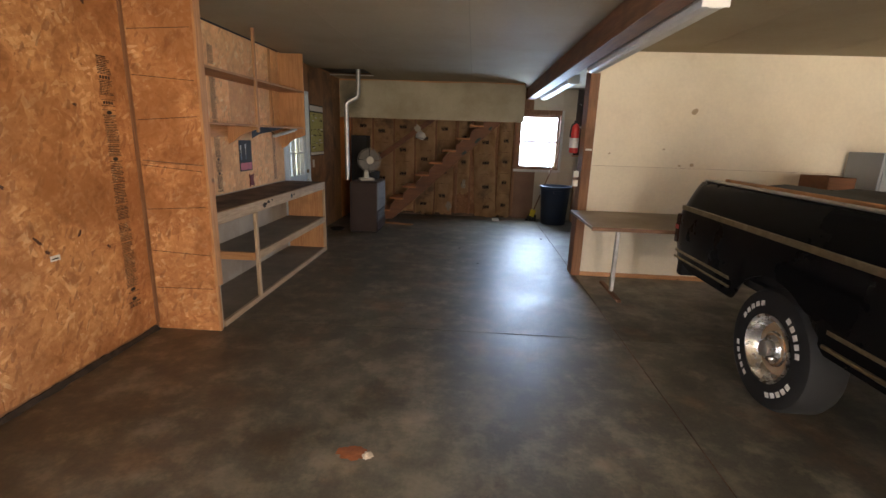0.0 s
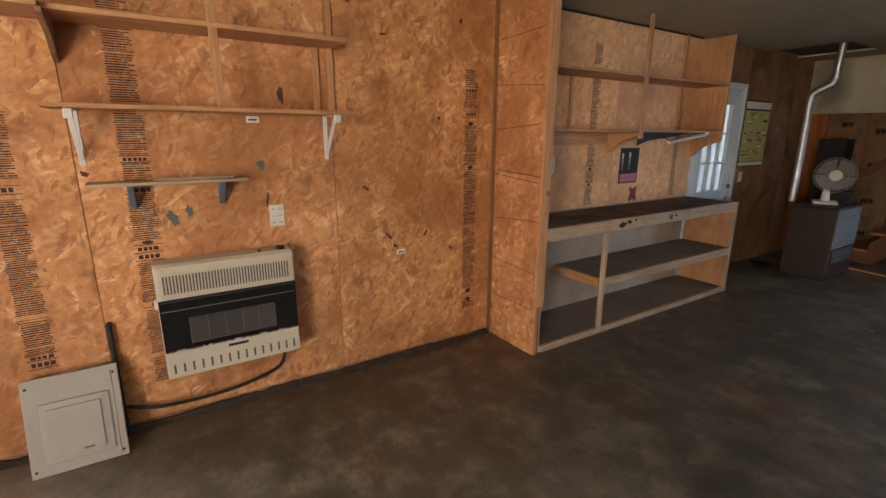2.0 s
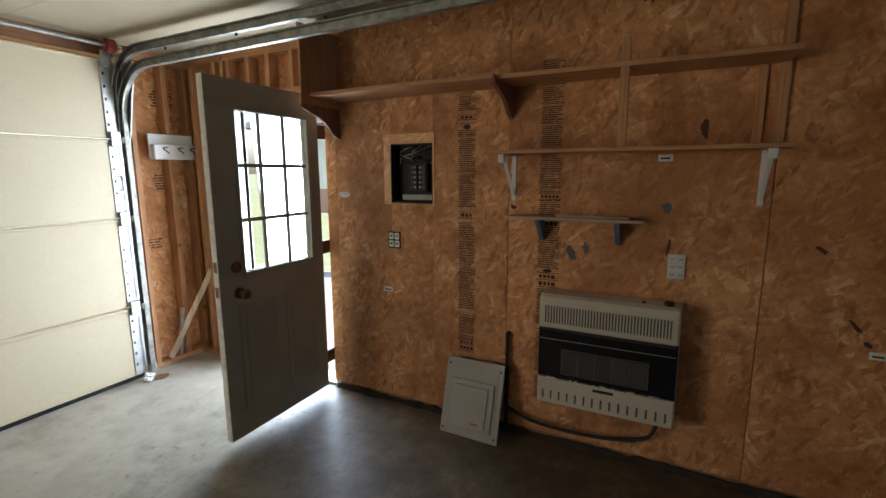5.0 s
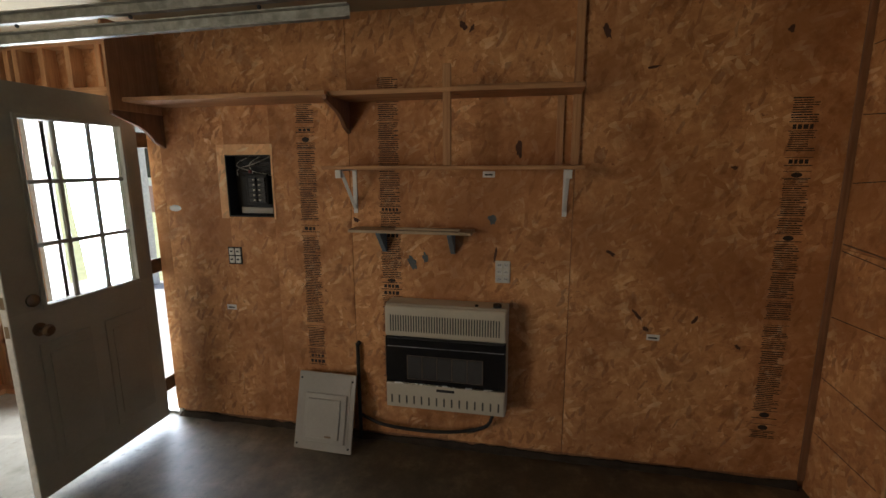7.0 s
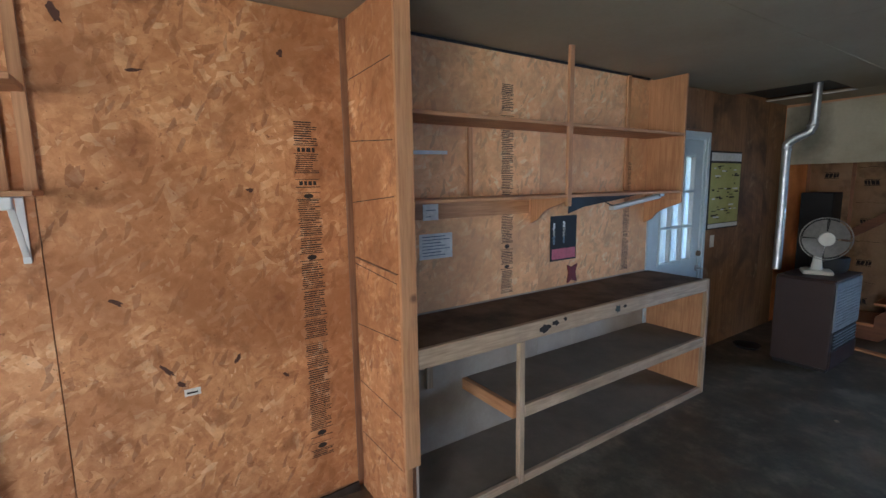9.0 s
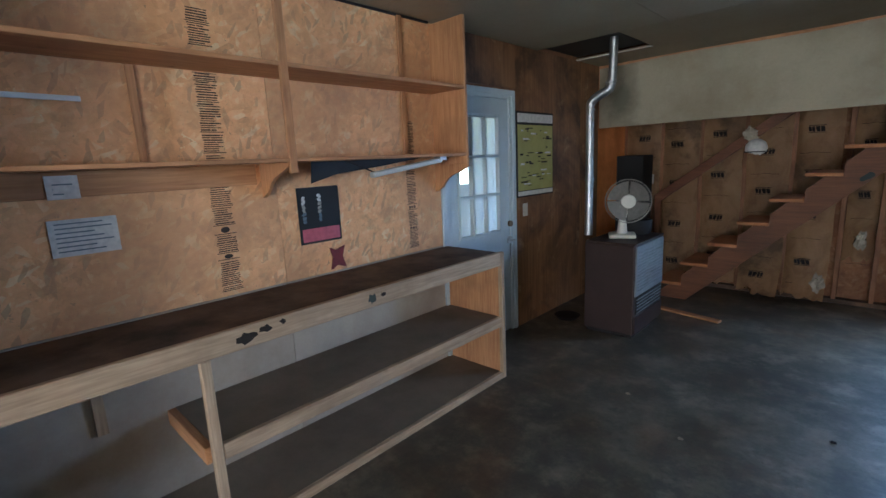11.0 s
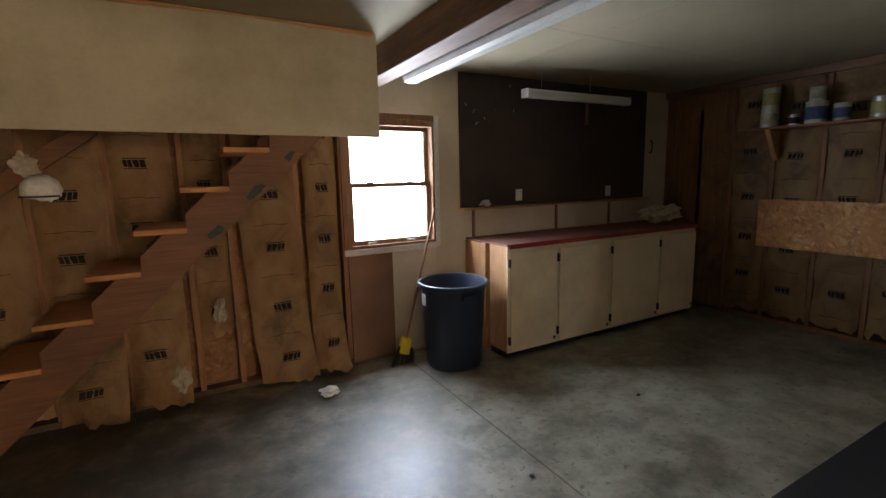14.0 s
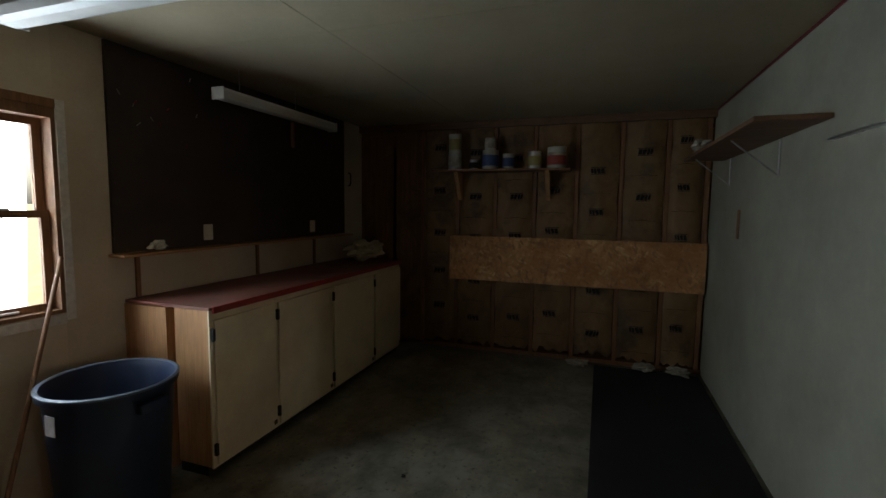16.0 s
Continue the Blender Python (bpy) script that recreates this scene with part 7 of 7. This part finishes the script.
part("frame_rail", slab(TX0 + 0.5, TX0 + 0.58, -0.8, TAIL - 0.1, 0.42, 0.56), BLACK, truck)
part("frame_rail", slab(TX1 - 0.58, TX1 - 0.5, -0.8, TAIL - 0.1, 0.42, 0.56), BLACK, truck)
part("rear_axle", rod((TX0 + 0.2, WY, WR), (TX1 - 0.2, WY, WR), 0.05), BLACK, truck)
part("differential", lathe([(0, -0.13), (0.09, -0.1), (0.14, 0), (0.09, 0.1), (0, 0.13)], 20, ((TX0 + TX1) / 2, WY, WR)), BLACK, truck, "", True)


def wheel(x, y, sign):
    w = thing_part = part("wheel", lathe([(0.20, -0.10), (0.30, -0.115), (0.345, -0.10), (WR, -0.075), (WR, 0.075), (0.345, 0.10), (0.30, 0.115), (0.20, 0.10)], 48), RUBBER, truck, "worn black tyre", True, True)
    ORIGIN[w.name] = Matrix()
    w.matrix_local = Matrix.Translation(Vector((x, y, WR)) - truck.location) @ Matrix.Rotation(radians(90 * sign), 4, "Y")
    part("rim", lathe([(0.20, 0.10), (0.205, 0.112), (0.19, 0.115), (0.17, 0.06), (0.155, 0.045), (0.12, 0.05), (0.085, 0.075), (0.07, 0.095), (0.03, 0.10), (0.0, 0.10)], 48), CHROME, w, "chrome wheel with rusty dish", True, True)
    part("hub_cap", lathe([(0.045, 0.09), (0.045, 0.125), (0.03, 0.135), (0, 0.135)], 24), ALU, w, "", True, True)
    part("dish", lathe([(0.155, 0.046), (0.10, 0.062), (0.088, 0.077), (0.086, 0.072), (0.1, 0.055), (0.155, 0.042)], 48), paint_material("rusty_dish", (0.30, 0.20, 0.11), 0.5), w, "", True, True)
    for k in range(5):
        a = 2 * math.pi * k / 5
        part("lug_nut", rod((0.062 * math.cos(a), 0.062 * math.sin(a), 0.095), (0.062 * math.cos(a), 0.062 * math.sin(a), 0.115), 0.011, 6), CHROME, w, "", False, True)
    for k in range(34):
        if k % 17 in (0, 1, 7, 8, 9, 15, 16):
            continue
        a = 2 * math.pi * k / 34
        bm = slab(-0.016, 0.016, -0.019, 0.019, 0.0, 0.0025)
        if k % 3 == 0:
            box(bm, -0.010, 0.004, -0.006, 0.006, 0.0005, 0.003)
        bm.transform(Matrix.Rotation(a, 4, "Z") @ Matrix.Translation((0.272, 0, 0.1115)) @ Matrix.Rotation(radians(8), 4, "Y") @ Matrix.Rotation(radians(90), 4, "Z"))
        part("raised_letter", bm, PAPER, w, "white raised sidewall lettering", False, True)
    return w


wheel(TX0 + 0.13, WY, -1)
wheel(TX1 - 0.13, WY, 1)
wheel(TX0 + 0.15, -0.05, -1)
wheel(TX1 - 0.15, -0.05, 1)

# ---- by the garage door ----
sign = thing("hose_hanger", (-1.92, SY, 1.66), "white plastic tool hanger with three hooks on the studs", "hanger")
part("plate", slab(-2.07, -1.71, SY + 0.002, SY + 0.010, 1.645, 1.838, 0.006), WHITE_METAL, sign)
part("shelf_lip", slab(-2.09, -1.725, SY + 0.010, SY + 0.05, 1.645, 1.76, 0.006), WHITE_METAL, sign)
for x in (-2.03, -1.93, -1.81):
    part("hook", tube_along([(x - 0.022, SY + 0.052, 1.738), (x + 0.022, SY + 0.056, 1.728), (x - 0.010, SY + 0.056, 1.706), (x - 0.026, SY + 0.052, 1.690)], 0.004, 6), BLACK, sign, "dark S hook")
solo("leaning_stick", plank((-1.694, -1.160, 0.065), (-1.972, -0.945, 0.775), 0.042, 0.018), PALE_Z, "loose pale stick leaning between the studs", "stick")
solo("short_pipe", rod((-1.826, SY - 0.03, 0.041), (-1.840, SY + 0.012, 0.437), 0.018), GALV, "short steel pipe standing on the sole plate", "pipe")
eye = thing("door_sensor", (-1.52, SY + 0.05, 0.0), "small white garage door sensor on a steel bracket", "sensor")
part("bracket", slab(-1.555, -1.548, SY + 0.004, SY + 0.07, 0.0, 0.10, 0.002), GALV, eye)
part("foot", slab(-1.600, -1.480, SY + 0.01, SY + 0.035, 0.0, 0.006, 0.001), GALV, eye)
box_ = part("case", slab(-1.548, -1.500, SY + 0.03, SY + 0.075, 0.028, 0.082, 0.004, 2), IVORY, eye)
part("arrow", extrude_outline([(-1.536, 0.048), (-1.514, 0.048), (-1.514, 0.066)], 1, SY + 0.0752, SY + 0.0762), BLACK, box_)
tuft("paper_scrap", (-1.43, -1.03, 0.0), (0.05, 0.035, 0.035), "crumpled pale paper scrap beside the door track", 71, PAPER)
tuft("dead_leaf", (-1.52, -1.02, 0.0), (0.07, 0.05, 0.006), "flat brown dead leaf by the garage door", 73, plain("brown_leaf", (0.17, 0.085, 0.04), 0.8))
bm = bmesh.new()
rs = random.Random(15)
for x0, z0, w, h in ((-2.0, 2.055, 0.19, 0.11), (-1.96, 1.412, 0.18, 0.11), (-1.80, 0.95, 0.12, 0.07)):
    zz = z0
    while zz < z0 + h:
        q = x0 + rs.uniform(0.0, 0.02)
        while q < x0 + w - 0.02:
            b = rs.uniform(0.015, 0.06)
            e = min(q + b, x0 + w)
            bm.faces.new([bm.verts.new((x, SY - 0.0892, z)) for x, z in ((q, zz), (e, zz), (e, zz + 0.010), (q, zz + 0.010))])
            q += b + 0.008
        zz += 0.021
part("printed_stamp", bm, INK_SOFT, wall_south)
leaf = tuft("floor_debris", (-0.06, 2.69, 0.0), (0.03, 0.022, 0.018), "small pale crumb of debris on the floor", 40, FLUFF)
tuft("dead_leaf", (-0.14, 2.71, 0.0), (0.085, 0.055, 0.008), "flat rust-brown dead leaf on the floor", 47, plain("rust_leaf", (0.26, 0.085, 0.025), 0.8))
for i, (x, y) in enumerate(((0.25, 7.05), (-0.35, 6.6), (0.5, 6.3), (-0.75, 6.9), (1.5, 7.9), (2.4, 7.8), (2.7, 8.2), (3.0, 7.5))):
    tuft("floor_debris", (x, y, 0.0), (0.016, 0.012, 0.008), "small crumb of debris on the floor", 41 + i, FLUFF if i % 2 else BLACK)

# ---- outside ----
ground = structure("ground", "green lawn around the building", "ground")
gm, gt, gb = mat("lawn")
gn = noise_tex(gt, coords(gt), 3, 6, 0.7)
link(gt, ramp(gt, gn, [(0.3, (0.22, 0.25, 0.10)), (0.7, (0.36, 0.36, 0.20))]), gb.inputs["Base Color"])
gb.inputs["Roughness"].default_value = 0.9
bm = bmesh.new()
for x0, x1, y0, y1 in ((-600, WEST_OUT - 0.02, -600, 600), (EX + 0.14, 600, -600, 600), (WEST_OUT - 0.02, EX + 0.14, -600, SY - 0.16), (WEST_OUT - 0.02, EX + 0.14, NORTH_OUT + 0.01, 600)):
    vs = [bm.verts.new((x, y, -0.06)) for x, y in ((x0, y0), (x1, y0), (x1, y1), (x0, y1))]
    bm.faces.new(vs)
part("lawn", bm, gm, ground)
pad = structure("pavement", "pale concrete pad outside the side door", "pavement")
part("pad", slab(-5.2, WEST_OUT - 0.03, -4.0, 3.0, -0.1, -0.03, 0.005), paint_material("pale_concrete", (0.50, 0.48, 0.44), 0.8, (0.36, 0.34, 0.30), 0.4), pad)
house = thing("neighbour_house", (-16, -8, -0.06), "pale sided house across the lawn with a red-brown lower wall", "house")
SIDING = paint_material("pale_siding", (0.70, 0.70, 0.68), 0.6)
part("wall", slab(-20, -14, -14, -3, 0.9, 3.4), SIDING, house)
part("wall", slab(-20, -14.02, -14, -3, -0.06, 0.9), plain("red_brick_base", (0.42, 0.25, 0.20), 0.8), house, "red-brown brick base")
part("roof", extrude_outline([(-20.6, 3.4), (-13.4, 3.4), (-17, 5.2)], 1, -14.4, -2.6), plain("grey_shingle", (0.12, 0.11, 0.11), 0.9), house)
for y in (-12, -9, -6):
    win = part("window", slab(-13.99, -13.96, y, y + 1.1, 1.2, 2.4), DARK_GLASS, house)
    part("frame", slab(-13.99, -13.94, y - 0.08, y + 1.18, 1.12, 1.2), VINYL, win)
post = thing("porch_post", (-4.9, -2.85, -0.03), "white porch post outside the side door", "post")
part("shaft", slab(-5.06, -4.74, -3.01, -2.69, -0.03, 2.9, 0.01), VINYL, post)
porch = thing("side_porch", (-3.3, 7.4, -0.06), "assumed boarded porch outside the back door, with added shading roof", "porch")
PORCH_GREY = paint_material("pale_blue_grey_porch_paint", (0.66, 0.71, 0.77), 0.6, (0.46, 0.50, 0.54), 0.4)
for k in range(22):
    part("board", slab(-3.62, -3.60, 5.4 + k * 0.26, 5.655 + k * 0.26, -0.06, 1.22 if k == 12 else 2.5, 0.004), PORCH_GREY, porch)
part("board", slab(-3.62, -3.60, 8.52, 8.775, 1.75, 2.5, 0.004), PORCH_GREY, porch)
# unseen roof and end board, added to keep sun and sky off the boards
part("roof", slab(-4.1, -2.45, 5.2, 11.2, 2.5, 2.56), SIDING, porch)
part("end_board", slab(-3.6, WEST_OUT - 0.05, 5.36, 5.4, -0.06, 2.5), VINYL, porch)
LEAF, lt, lb = mat("leaf_green")
ln = noise_tex(lt, random_shift(lt, coords(lt), 5), 6, 4, 0.6)
link(lt, ramp(lt, ln, [(0.3, (0.03, 0.06, 0.018)), (0.7, (0.09, 0.14, 0.04))]), lb.inputs["Base Color"])
BARK = wood_material("bark", (0.09, 0.065, 0.045), (0.18, 0.13, 0.09), 2, 0.9, False)


def tree(x, y, h, seed):
    rnd = random.Random(seed)
    t = thing("tree", (x, y, -0.06), "leafy broad-crowned tree beyond the window", "tree", "garden trees")
    part("trunk", tube_along([(x, y, -0.06), (x + 0.1, y, h * 0.25), (x - 0.05, y + 0.1, h * 0.5), (x, y, h * 0.8)], 0.14, 10), BARK, t, "", True)
    bm = bmesh.new()
    for k in range(9):
        a, e = rnd.uniform(0, 6.28), rnd.uniform(0.3, 1.0)
        z = h * rnd.uniform(0.3, 0.6)
        r = h * 0.3
        rod((x, y, z), (x + r * math.cos(a), y + r * math.sin(a), z + r * e), 0.05, 6, 0.015, bm)
    part("limbs", bm, BARK, t)
    verts, faces = [], []
    for k in range(1500):
        a, u, q = rnd.uniform(0, 6.283), rnd.uniform(-1, 1), rnd.random() ** 0.4
        s = math.sqrt(1 - u * u)
        lump = 0.75 + 0.5 * noise.noise(Vector((s * math.cos(a) * 2, s * math.sin(a) * 2, u * 2 + seed)))
        c = Vector((x + h * 0.36 * q * s * math.cos(a) * lump, y + h * 0.36 * q * s * math.sin(a) * lump, h * 0.68 + h * 0.34 * q * u * lump))
        d1 = Vector((rnd.uniform(-1, 1), rnd.uniform(-1, 1), rnd.uniform(-1, 1))).normalized() * 0.10
        d2 = d1.orthogonal().normalized() * 0.05
        i = len(verts)
        verts += [c - d1, c - d2, c + d1, c + d2]
        faces.append((i, i + 1, i + 2, i + 3))
    me = bpy.data.meshes.new("crown")
    me.from_pydata([v - Vector((x, y, -0.06)) for v in verts], [], faces)
    me.materials.append(LEAF)
    ob = new("crown", me)
    ob.parent = t


tree(-0.8, 16.5, 5.0, 1)
tree(3.2, 19.0, 6.5, 2)
tree(-3.5, 21.0, 7.0, 3)
tree(-11.0, 2.5, 6.0, 4)
